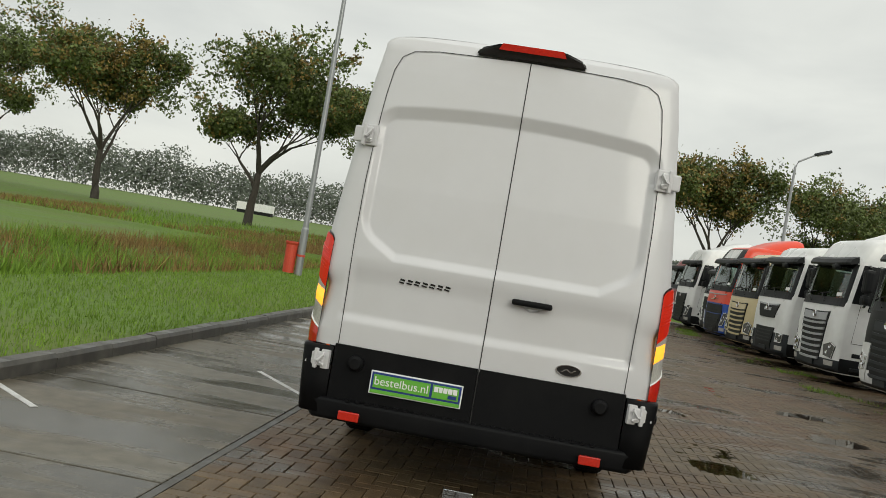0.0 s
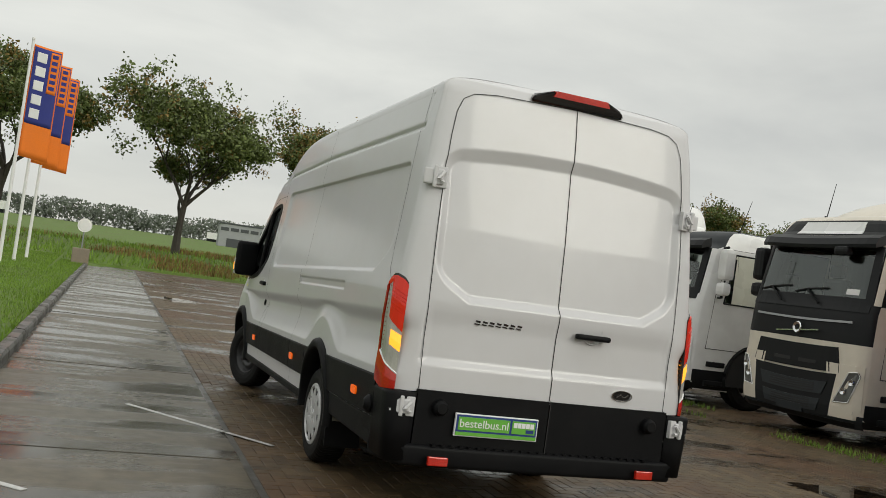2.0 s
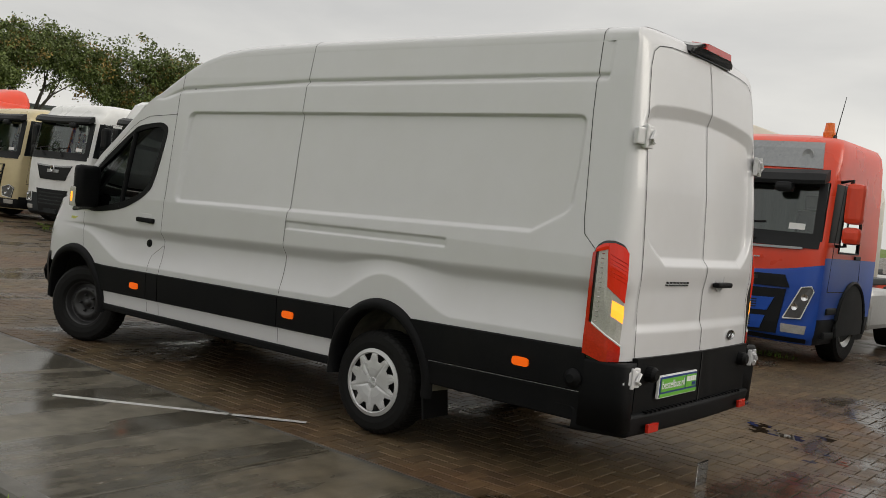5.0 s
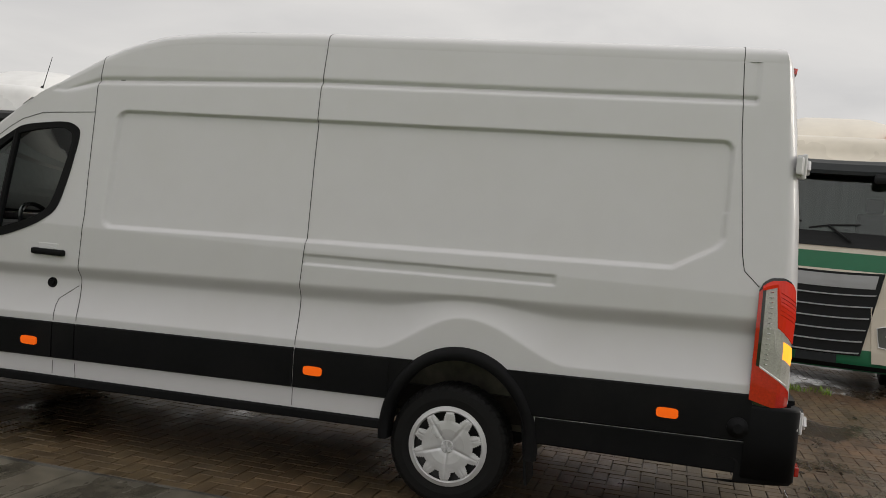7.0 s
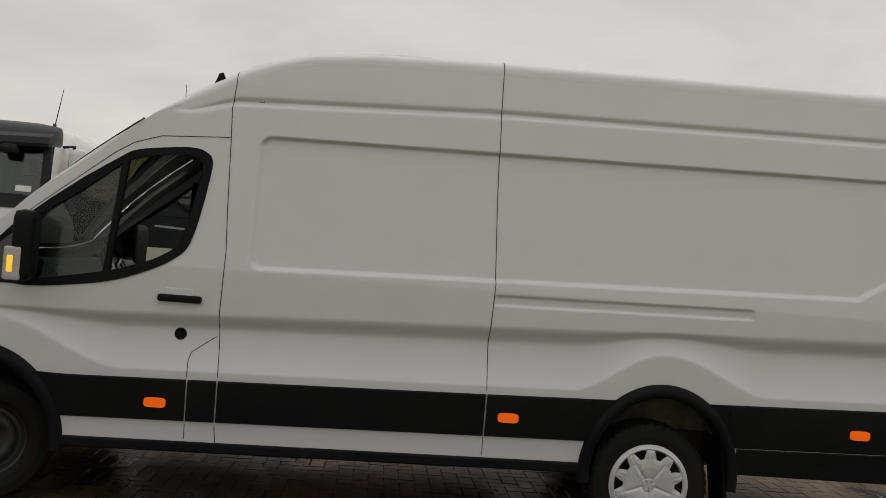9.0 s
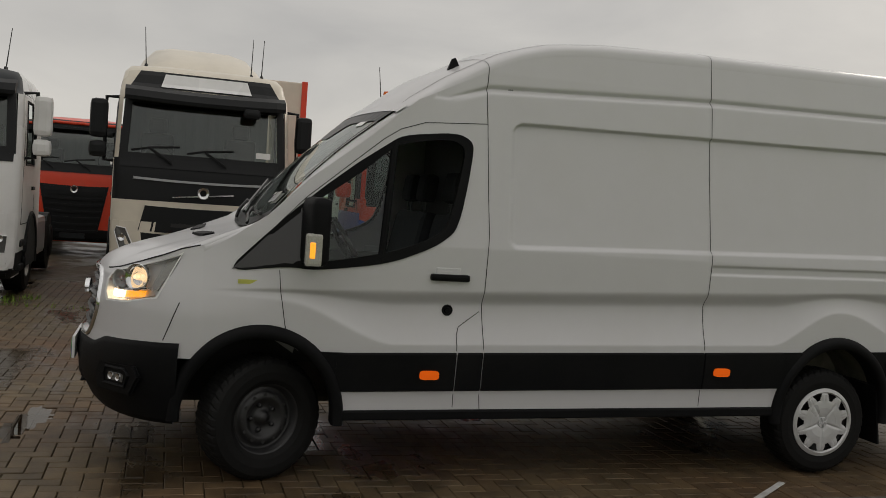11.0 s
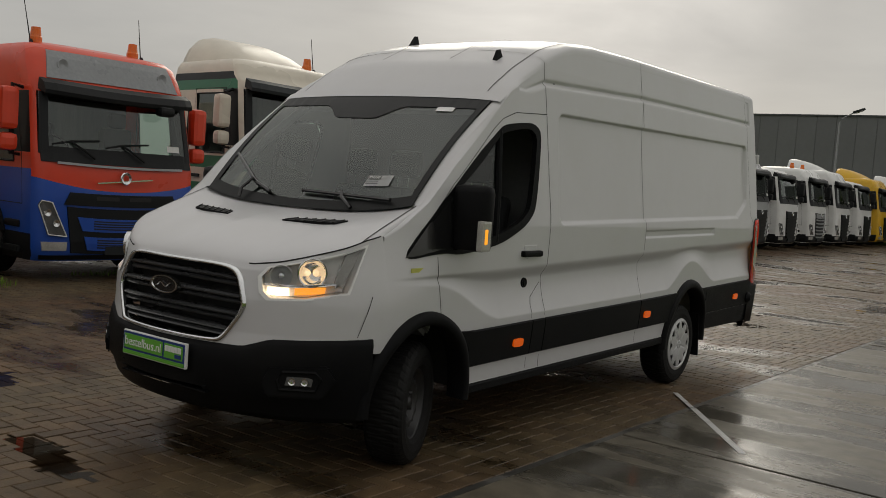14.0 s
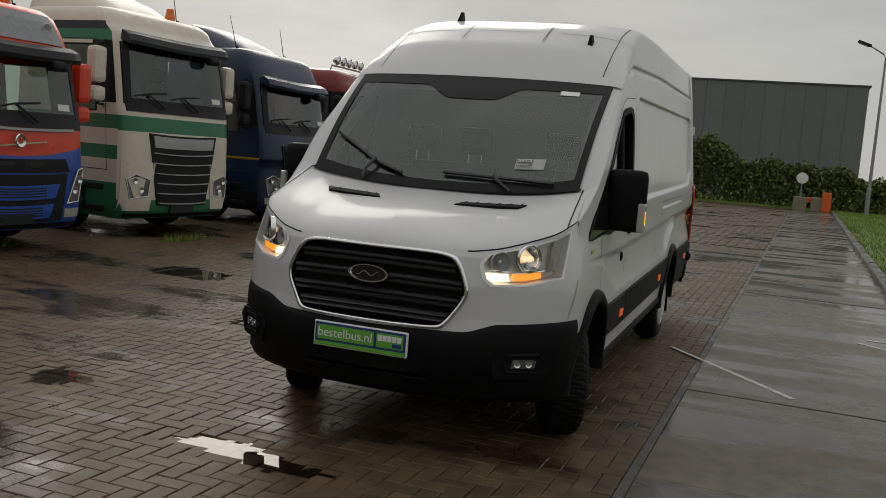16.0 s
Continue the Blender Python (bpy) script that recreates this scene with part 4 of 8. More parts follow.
# high stop lamp
bm = bmesh.new()
prism(bm, [(-0.335, 0.0), (-0.31, 0.045), (-0.19, 0.075), (0.19, 0.075), (0.31, 0.045), (0.335, 0.0)], 0.0, 1.0, lambda x, v, h: (x * (1 - 0.1 * h), 0.135 + 0.22 * h + 0.05 * (x / 0.33) ** 2, 2.668 + v * (1 - 0.5 * h) + 0.07 * h - 0.012 * (x / 0.33) ** 2))
bmesh.ops.recalc_face_normals(bm, faces=bm.faces)
bmesh.ops.bevel(bm, geom=bm.edges[:], offset=0.012, segments=2, affect="EDGES")
stop = part("stop_lamp", bm, "gloss_black", VAN, "black high stop lamp with a red lens")
bm = bmesh.new()
prism(bm, [(-0.2, 0.03), (-0.18, 0.068), (0.18, 0.068), (0.2, 0.03)], -0.02, 0.5, lambda x, v, h: (x, 0.135 + 0.22 * h + 0.05 * (x / 0.33) ** 2, 2.672 + v * (1 - 0.5 * max(0, h)) + 0.07 * h))
bmesh.ops.recalc_face_normals(bm, faces=bm.faces)
part("lens", bm, "red_lens", stop)
# script and badge
for k in range(7):
    bm = bmesh.new()
    box(bm, -0.016, -0.003, -0.012, 0.016, 0.003, -0.004, 0.001)
    box(bm, -0.012, -0.003, 0.002, 0.018, 0.003, 0.013, 0.001)
    o = part("script_bar", bm, "gloss_black", VAN, "dark chrome script mark")
    xx = -0.53 + 0.045 * k
    wz = interp(1.26, [(c[1], c[0]) for c in sec])
    yy = rear_point(wz, 1.26, math.asin((-xx / wz) ** 3.5) / (math.pi / 2))[1] + rear_relief(-xx, 1.26)
    o.matrix_local = Matrix.Translation((xx, yy - 0.002, 1.26)) @ Matrix(((1, 0, 0.3, 0), (0, 1, 0, 0), (0, 0, 1, 0), (0, 0, 0, 1)))


def badge(at, turn, rx, rz):
    b = bmesh.new()
    lathe(b, [(0.0, 0.0), (0.86, 0.0), (0.9, 0.006), (1.0, 0.006), (1.0, -0.02)], "y", 36)
    bmesh.ops.scale(b, vec=(rx, 1, rz), verts=b.verts)
    ob = part("badge", b, ["gloss_black", "chrome"], VAN, "oval badge, dark with a bright rim")
    for p in ob.data.polygons:
        r = math.hypot(p.center.x / rx, p.center.z / rz)
        p.material_index = 1 if r > 0.87 else 0
    ob.matrix_local = Matrix.Translation(at) @ turn
    c = bmesh.new()
    tube(c, [(u * rx, 0.009, 0.22 * rz * math.sin(u * 9)) for u in np.linspace(-0.55, 0.55, 19)], 0.0032, 5)
    part("badge_stroke", c, "chrome", ob)
    return ob


badge((0.505, 0.062, 0.915), pose(0, 0, 0, 0, 0, 180), 0.075, 0.034)
# plate


def plate(at, turn):
    ob = new("plate_holder")
    ob.parent = VAN
    ob.matrix_local = Matrix.Translation(at) @ turn
    tagged(ob, "dealer plate, green with a dark blue rim")
    b = bmesh.new()
    box(b, -0.27, -0.006, -0.067, 0.27, 0.012, 0.067, 0.004)
    part("backing", b, "plate_white", ob)
    for nm, mat, x0, z0, x1, z1, y in (("rim", "plate_blue", -0.262, -0.058, 0.262, 0.06, -0.009), ("green_field", "plate_green", -0.25, -0.028, 0.082, 0.048, -0.012),
                                       ("green_field", "plate_green", 0.097, -0.028, 0.25, 0.048, -0.012), ("green_bar", "plate_green", -0.262, -0.06, 0.262, -0.04, -0.012)):
        b = bmesh.new()
        box(b, x0, y, z0, x1, y + 0.004, z1)
        part(nm, b, mat, ob)
    lettering("lettering", "bestelbus.nl", 0.068, "plate_white", ob, pose(-0.085, -0.014, 0.01, 90), depth=0.001)
    for x0, x1, z0, z1 in ((0.106, 0.13, 0.008, 0.038), (0.134, 0.155, 0.008, 0.038), (0.159, 0.183, 0.008, 0.038), (0.187, 0.212, 0.008, 0.038), (0.216, 0.24, 0.008, 0.038), (0.19, 0.24, -0.02, 0.0)):
        b = bmesh.new()
        box(b, x0, -0.0145, z0, x1, -0.01, z1)
        part("mark_bar", b, "plate_white" if z0 > 0 else "plate_blue", ob)


M["plate_white"] = material("plate_white", (0.8, 0.8, 0.8), 0.35, vary=0.03)
M["plate_blue"] = material("plate_blue", (0.015, 0.04, 0.2), 0.35, vary=0.05)
M["plate_green"] = material("plate_green", (0.13, 0.42, 0.05), 0.35, vary=0.05)
plate((-0.34, 0.03, 0.66), pose(0, 0, 0))

# ------------------------------------------------ front end
NB = np.linspace(0, 1, 40)
bump_rows = [(0.33, -0.06), (0.335, 0.0), (0.37, 0.014), (0.46, 0.016), (0.5, 0.024), (0.66, 0.022), (0.74, 0.014), (0.77, 0.006), (0.785, -0.015)]


def bumper_top(a):
    return interp(a, [(0, 0.715), (0.35, 0.72), (0.45, 0.77), (0.7, 0.785), (1, 0.795)])


P = np.array([[nose_point(a, 0.33 + (bumper_top(a) - 0.33) * (z - 0.33) / 0.455, o) for z, o in bump_rows] for a in NB])


def keep_bumper(c):
    x, z = c[0], c[2]
    if c[1] < AXLE_F + 0.47:
        return False
    return not (x < 0.33 and 0.43 < z < 0.52 and c[1] > 6)


sheet("front_bumper", P, "black", VAN, "black plastic front bumper", mirror=True, keep=keep_bumper)
for s in (-1, 1):                                                  # bumper ends behind the arch and fog-lamp pods
    bm = bmesh.new()
    prism(bm, [(u, v) for u, v in ((-0.17, -0.09), (-0.2, 0.0), (-0.16, 0.075), (0.14, 0.085), (0.19, 0.02), (0.12, -0.09))], -0.02, 0.012, lambda u, v, h: (u, h, v))
    bmesh.ops.recalc_face_normals(bm, faces=bm.faces)
    bmesh.ops.bevel(bm, geom=[e for e in bm.edges], offset=0.012, segments=2, affect="EDGES")
    px, py, pz = nose_point(0.585, 0.56, 0.018)
    pod = part("fog_lamp_pod", bm, "black", VAN)
    pod.matrix_local = Matrix.Translation((s * px, py, pz)) @ pose(0, 0, 0, 0, 0, -s * 38) @ Matrix.Scale(s, 4, (1, 0, 0))
    bm = bmesh.new()
    prism(bm, [(-0.075, -0.022), (-0.065, 0.022), (0.04, 0.024), (0.068, 0.016), (0.06, -0.022)], 0.0, 0.016, lambda u, v, h: (u, h, v))
    bmesh.ops.recalc_face_normals(bm, faces=bm.faces)
    part("fog_lamp", bm, "lens_grey", pod, "clear fog lamp")
    for du in (-0.04, 0.025):
        bm = bmesh.new()
        lathe(bm, [(0.0, 0.018), (0.012, 0.019), (0.019, 0.023), (0.021, 0.014)], "y", 14, at=(du, 0, 0.0))
        part("fog_lens", bm, "chrome", pod)
    bm = bmesh.new()
    rim_pts = [(-0.1, -0.045), (-0.115, 0.0), (-0.09, 0.045), (0.075, 0.05), (0.11, 0.02), (0.08, -0.045), (-0.1, -0.045)]
    tube(bm, [(u, 0.014, v) for u, v in rim_pts], 0.009, 6)
    part("fog_lamp_rim", bm, "black", pod)
    # headlamp: chrome bowl behind a clear cover
    lamp = new("headlamp")
    lamp.parent = VAN
    tagged(lamp, "clear headlamp with bulb and amber indicator lit")

    def hl(u, v, h):
        x, y, z = nose_point(u, v, h)
        return s * x, y, z

    def hl_patch(name, poly, h0, h1, mat, label="", cover=False):
        b = bmesh.new()
        dense = []
        for (a, c), (d, e) in zip(poly, poly[1:] + poly[:1]):
            dense += [(a + (d - a) * k / 4, c + (e - c) * k / 4) for k in range(4)]
        prism(b, dense, h0, h1, hl)
        bmesh.ops.recalc_face_normals(b, faces=b.faces)
        o = part(name, b, mat, lamp, label)
        return o

    HLs = [(u, v) for u, v in HL]
    hl_patch("housing", HLs, -0.075, -0.065, "hl_grey")
    b = bmesh.new()
    ring_o = [b.verts.new(hl(u, v, 0.006)) for u, v in HLs]
    cu, cv = 0.6, 1.08
    ring_i = [b.verts.new(hl(u + (cu - u) * 0.07, v + (cv - v) * 0.1, 0.004)) for u, v in HLs]
    ring_b = [b.verts.new(hl(u + (cu - u) * 0.07, v + (cv - v) * 0.1, -0.07)) for u, v in HLs]
    for A, B in ((ring_o, ring_i), (ring_i, ring_b)):
        for k in range(len(A)):
            b.faces.new((A[k], A[(k + 1) % len(A)], B[(k + 1) % len(A)], B[k]))
    part("bezel", b, "hl_grey", lamp, "grey-silver bezel")
    hl_patch("silver_tray", [(0.4, 1.1), (0.4, 0.985), (0.57, 0.98), (0.745, 1.025), (0.85, 1.245), (0.73, 1.21), (0.55, 1.155)], -0.06, -0.052, "hl_grey")
    for cu_, cv_, k_, bm_, glow in ((0.595, 1.105, 1.05, "chrome", "warm_lit"), (0.465, 1.08, 0.8, "silver", None)):
        b = bmesh.new()
        c = Vector(hl(cu_, cv_, -0.045))
        d = (Vector(hl(cu_, cv_, 0.05)) - c).normalized()
        rot = d.to_track_quat("Z", "Y").to_matrix().to_4x4()
        lathe(b, [(0.0, -0.012), (0.02 * k_, -0.01), (0.045 * k_, 0.0), (0.062 * k_, 0.014), (0.07 * k_, 0.032), (0.073 * k_, 0.03), (0.073 * k_, 0.0)], "z", 32)
        bowl = part("reflector", b, bm_, lamp, smooth=True)
        bowl.matrix_local = Matrix.Translation(c) @ rot
        if glow:
            for dx in (-0.022, 0.022):
                b = bmesh.new()
                lathe(b, [(0.0, 0.02), (0.012, 0.016), (0.017, 0.0), (0.012, -0.012)], "z", 12, at=(dx, 0, 0))
                bulb = part("bulb", b, glow, lamp, "lit warm bulb")
                bulb.matrix_local = Matrix.Translation(c) @ rot
        else:
            b = bmesh.new()
            lathe(b, [(0.0, 0.024), (0.014, 0.02), (0.02, 0.0)], "z", 12)
            bulb = part("bulb_cap", b, "chrome", lamp)
            bulb.matrix_local = Matrix.Translation(c) @ rot
    hl_patch("divider", [(0.4, 1.028), (0.4, 1.04), (0.52, 1.038), (0.69, 1.06), (0.7, 1.05), (0.52, 1.026)], -0.05, -0.02, "chrome")
    hl_patch("wing_panel", [(0.7, 1.06), (0.74, 1.045), (0.845, 1.235), (0.75, 1.205)], -0.045, -0.03, "clear_lens")
    hl_patch("daylight_lamp", [(0.412, 0.99), (0.412, 1.018), (0.5, 1.02), (0.505, 0.982), (0.43, 0.978)], -0.05, -0.035, "day_lit", "lit daylight lamp")
    hl_patch("indicator", [(0.525, 0.988), (0.525, 1.022), (0.66, 1.036), (0.655, 1.005)], -0.05, -0.035, "amber_lit", "lit amber indicator")
    for k in range(5):
        hl_patch("wing_trim", [(0.7 + 0.022 * k, 1.04 + 0.03 * k), (0.706 + 0.022 * k, 1.038 + 0.03 * k), (0.735 + 0.022 * k, 1.15 + 0.02 * k), (0.728 + 0.022 * k, 1.15 + 0.02 * k)], -0.06, -0.035, "chrome")
    b = bmesh.new()
    b.faces.new([b.verts.new(hl(u, v, 0.005)) for u, v in HLs])
    b.normal_update()
    if b.faces[:][0].normal.y < 0:
        bmesh.ops.reverse_faces(b, faces=b.faces[:])
    cov = part("cover", b, "lens", lamp, "clear lamp cover")
    cov.visible_shadow = False
    # mirror
    mir = new("door_mirror")
    mir.parent = VAN
    tagged(mir, "large black door mirror with an amber repeater")
    b = bmesh.new()
    box(b, -0.12, -0.05, -0.19, 0.115, 0.06, 0.185, 0.045)
    housing = part("mirror_housing", b, "black", mir, smooth=True)
    housing.matrix_local = Matrix.Translation((s * 1.115, 5.37, 1.43)) @ pose(0, 0, 0, 0, 0, -s * 10)
    b = bmesh.new()
    box(b, -0.085, -0.058, -0.15, 0.085, -0.048, 0.15, 0.004)
    g = part("mirror_glass", b, "mirror", mir)
    g.matrix_local = housing.matrix_local.copy()
    b = bmesh.new()
    box(b, -0.24, -0.035, -0.05, -0.08, 0.03, 0.05, 0.02)
    k = part("mirror_arm", b, "black", mir, smooth=True)
    k.matrix_local = Matrix.Translation((s * 1.115, 5.39, 1.31)) @ Matrix.Scale(s, 4, (1, 0, 0))
    b = bmesh.new()
    box(b, 0.08, -0.025, -0.1, 0.124, 0.066, 0.075, 0.014)
    k = part("repeater", b, "clear_lens", mir, "clear repeater lens")
    k.matrix_local = Matrix.Translation((s * 1.115, 5.375, 1.345)) @ Matrix.Scale(s, 4, (1, 0, 0))
    b = bmesh.new()
    box(b, 0.1, 0.012, -0.06, 0.1275, 0.046, 0.03, 0.01)
    k = part("repeater_bulb", b, "amber_lit", mir, "lit amber repeater")
    k.matrix_local = Matrix.Translation((s * 1.115, 5.375, 1.345)) @ Matrix.Scale(s, 4, (1, 0, 0))

# grille
gril = new("grille")
gril.parent = VAN
tagged(gril, "black slatted grille in a bright rim")
full = [(x, z) for x, z in GR] + [(-x, z) for x, z in GR[::-1][1:-1]]


def front_xy(x, z, out):
    """A point on the front at offset x from the centre line."""
    px, py, pz = nose_point(a_of(abs(x), z), z, 0.0)
    return x, py + out, z


bm = bmesh.new()
dense = []
for (a, c), (d, e) in zip(full, full[1:] + full[:1]):
    dense += [(a + (d - a) * k / 6, c + (e - c) * k / 6) for k in range(6)]
round_ = dense
for _ in range(6):                                                 # ease the corners
    round_ = [((p[0] + 2 * q[0] + r_[0]) / 4, (p[1] + 2 * q[1] + r_[1]) / 4) for p, q, r_ in zip(round_[-1:] + round_[:-1], round_, round_[1:] + round_[:1])]
loops = []
for kx, kz, o in ((1.03, 1.06, -0.02), (1.03, 1.06, 0.008), (1.02, 1.04, 0.017), (0.995, 0.985, 0.017), (0.985, 0.965, 0.008), (0.98, 0.96, -0.05)):
    loops.append([bm.verts.new(front_xy(x * kx, 0.92 + (z - 0.92) * kz, o)) for x, z in round_])
for A, B in zip(loops, loops[1:]):
    for k in range(len(A)):
        bm.faces.new((A[k], A[(k + 1) % len(A)], B[(k + 1) % len(A)], B[k]))
bmesh.ops.recalc_face_normals(bm, faces=bm.faces)
part("grille_rim", bm, "chrome", gril, "bright chrome rim", smooth=True)
bm = bmesh.new()
prism(bm, dense, -0.11, -0.1, lambda x, z, h: front_xy(x, z, h))
part("grille_backing", bm, "gap", gril)


def grille_half(z):
    pts = sorted((b, a) for a, b in GR[2:7])
    return interp(z, [(0.725, 0.36), (0.74, 0.4), (0.86, 0.48), (0.93, 0.5), (1.085, 0.43), (1.112, 0.33)])


for zc in (0.785, 0.865, 0.955, 1.045):
    for dz, hh, o in ((0.014, 0.009, 0.0), (-0.014, 0.011, -0.012)):
        bm = bmesh.new()
        w = grille_half(zc)
        rows = []
        for x in np.linspace(-w, w, 25):
            bow = -0.012 * (x / w) ** 2
            rows.append([bm.verts.new(front_xy(x, zc + dz + bow + a, o + b)) for a, b in ((-hh, -0.06), (-hh, -0.004), (0, 0.004), (hh, -0.01), (hh, -0.06))])
        for A, B in zip(rows, rows[1:]):
            for k in range(4):
                bm.faces.new((A[k], A[k + 1], B[k + 1], B[k]))
        bmesh.ops.recalc_face_normals(bm, faces=bm.faces)
        part("slat", bm, "slat", gril)
badge((0.0, 6.605, 0.968), pose(0, 0, 0), 0.115, 0.047)
plate((0.0, 6.647, 0.622), pose(0, 0, 0, 0, 0, 180))
# lower intake
bm = bmesh.new()
box(bm, -0.38, 6.45, 0.42, 0.38, 6.48, 0.53)
part("intake_backing", bm, "gap", VAN)
for k in range(3):
    bm = bmesh.new()
    box(bm, -0.36, 6.52, 0.44 + 0.03 * k, 0.36, 6.59, 0.45 + 0.03 * k, 0.003)
    part("intake_slat", bm, "black", VAN)
# hood seam, washer vents, wipers


def hood_at(x, y):
    best, q = 9, None
    for row in hood_P:
        for p in row:
            d = (p[0] - abs(x)) ** 2 + (p[1] - y) ** 2
            if d < best:
                best, q = d, p
    return q[2]


for s in (-1, 1):
    bm = bmesh.new()
    pts = [(0.235, 6.0), (0.6, 5.95), (0.635, 5.885), (0.27, 5.93)]
    zz = [hood_at(x, y) for x, y in pts]
    vs = [bm.verts.new((s * x, y, z + 0.004)) for (x, y), z in zip(pts, zz)]
    lo = [bm.verts.new((s * x, y, z - 0.02)) for (x, y), z in zip(pts, zz)]
    bm.faces.new(vs if s < 0 else vs[::-1])
    for k in range(4):
        bm.faces.new((vs[k], vs[(k + 1) % 4], lo[(k + 1) % 4], lo[k]))
    bmesh.ops.recalc_face_normals(bm, faces=bm.faces)
    vent = part("hood_vent", bm, "black", VAN, "black slatted vent in the hood")
    for f in np.linspace(0.06, 0.94, 6):
        a, b_ = Vector((*pts[0], zz[0])).lerp(Vector((*pts[1], zz[1])), f), Vector((*pts[3], zz[3])).lerp(Vector((*pts[2], zz[2])), f)
        bm = bmesh.new()
        tube(bm, [(s * a.x, a.y, a.z + 0.006), (s * b_.x, b_.y, b_.z + 0.006)], 0.004, 5)
        part("vent_rib", bm, "gloss_black", vent)
    # hood side seam along the lamp and up the wing
    P = []
    for v in np.linspace(0, 1, 24):
        p0 = Vector(hood_P[36][int(v * 23)])
        P.append([(s * (p0.x + d), p0.y, p0.z + 0.003) for d in (-0.004, 0.004)])
    sheet("hood_gap", np.array(P), "gap", VAN, flip=s < 0, smooth=False)
    P = [[(s * q[0], q[1] + 0.003, q[2] + d) for d in (-0.004, 0.004)] for q in (nose_point(a, hood_edge(a), 0.001) for a in np.linspace(0.33, 0.98, 30))]
    sheet("hood_gap", np.array(P), "gap", VAN, flip=s > 0, smooth=False)
    P = [[(s * q[0], q[1] + d, q[2]) for d in (-0.003, 0.003)] for q in (nose_point(0.88 - 0.07 * (0.99 - z) / 0.2, z, 0.002) for z in np.linspace(0.79, 1.0, 12))]
    sheet("wing_gap", np.array(P), "gap", VAN, flip=s > 0, smooth=False)


def on_screen(x, v, out=0.012):
    a = math.asin(min(1, abs(x) / 0.925) ** (1 / 0.9)) / (math.pi / 2)
    p = screen_point(a, v)
    return Vector((x, p.y + out * 0.7, p.z + out * 0.7))


for pts in (((-0.72, 0.045), (-0.35, 0.09), (-0.02, 0.1)), ((0.25, 0.07), (0.45, 0.13), (0.8, 0.3))):
    wiper = new("wiper")
    wiper.parent = VAN
    tagged(wiper, "black windscreen wiper")
    q = [on_screen(x, v, 0.03) for x, v in pts]
    bm = bmesh.new()
    tube(bm, [q[0], q[1], q[2]], 0.012, 6)
    part("blade", bm, "gloss_black", wiper)
    bm = bmesh.new()
    tube(bm, [on_screen(pts[0][0] + 0.25, 0.0, 0.03), on_screen((pts[0][0] + pts[1][0]) / 2 + 0.15, 0.05, 0.05), q[1] + Vector((0, 0.01, 0.02))], 0.011, 6)
    part("arm", bm, "gloss_black", wiper)
# cowl
P = np.array([[(screen_base(a).x, screen_base(a).y + d, screen_base(a).z + 0.004 + e) for d, e in ((0.03, 0.0), (-0.02, 0.012))] for a in np.linspace(0, 0.8, 30)])
sheet("cowl", P, "black", VAN, mirror=True)
# price sheet behind the screen
bm = bmesh.new()
c0, c1, c2 = on_screen(-0.63, 0.165, 0.014), on_screen(-0.45, 0.165, 0.014), on_screen(-0.45, 0.24, 0.014)
c3 = on_screen(-0.63, 0.24, 0.014)
bm.faces.new([bm.verts.new(c) for c in (c0, c1, c2, c3)])
bmesh.ops.solidify(bm, geom=bm.faces[:], thickness=0.002)
card = part("stock_sticker", bm, "plate_white", VAN, "white printed sticker with a dark bar")
for f0, f1, g0, g1 in ((0.42, 0.97, 0.6, 0.9), (0.45, 0.95, 0.3, 0.36), (0.45, 0.95, 0.15, 0.2)):
    bm = bmesh.new()
    bm.faces.new([bm.verts.new(c0.lerp(c1, f).lerp(c3.lerp(c2, f), g) + Vector((0, 0.004, 0.004))) for f, g in ((f0, g0), (f1, g0), (f1, g1), (f0, g1))])
    part("print_bar", bm, "grey_plastic", card)
tx, ty = (c0 - c1).normalized(), (c3 - c0).normalized()
tz = tx.cross(ty)
tm = Matrix((tx, ty, tz)).transposed().to_4x4()
tm.translation = c0.lerp(c1, 0.7).lerp(c3.lerp(c2, 0.7), 0.75) + tz * 0.008
lettering("number", "304378", 0.03, "plate_white", card, tm, depth=0.0006)
bm = bmesh.new()
bm.faces.new([bm.verts.new(on_screen(x, v, 0.012)) for x, v in ((-0.7, 0.83), (-0.58, 0.83), (-0.58, 0.79), (-0.7, 0.79))])
part("permit_sticker", bm, "plate_white", VAN)
# aerials
for x, y, z in ((0.545, 3.97, 2.60), (-0.625, 4.52, 2.385)):
    bm = bmesh.new()
    prism(bm, [(-0.045, 0.0), (0.045, 0.0), (0.03, 0.02), (-0.012, 0.075), (-0.035, 0.075)], -0.02, 0.02, lambda u, v, h: (h * (1 - v * 7), u, v))
    bmesh.ops.recalc_face_normals(bm, faces=bm.faces)
    k = part("aerial", bm, "black", VAN, "small black fin aerial")
    pr = roof_half(y, 60)
    zz = min(pr, key=lambda p: abs(p[0] - abs(x)))[2]
    k.matrix_local = Matrix.Translation((x, y, zz - 0.004)) @ pose(0, 0, 0, -18 if y > 4.2 else -5)

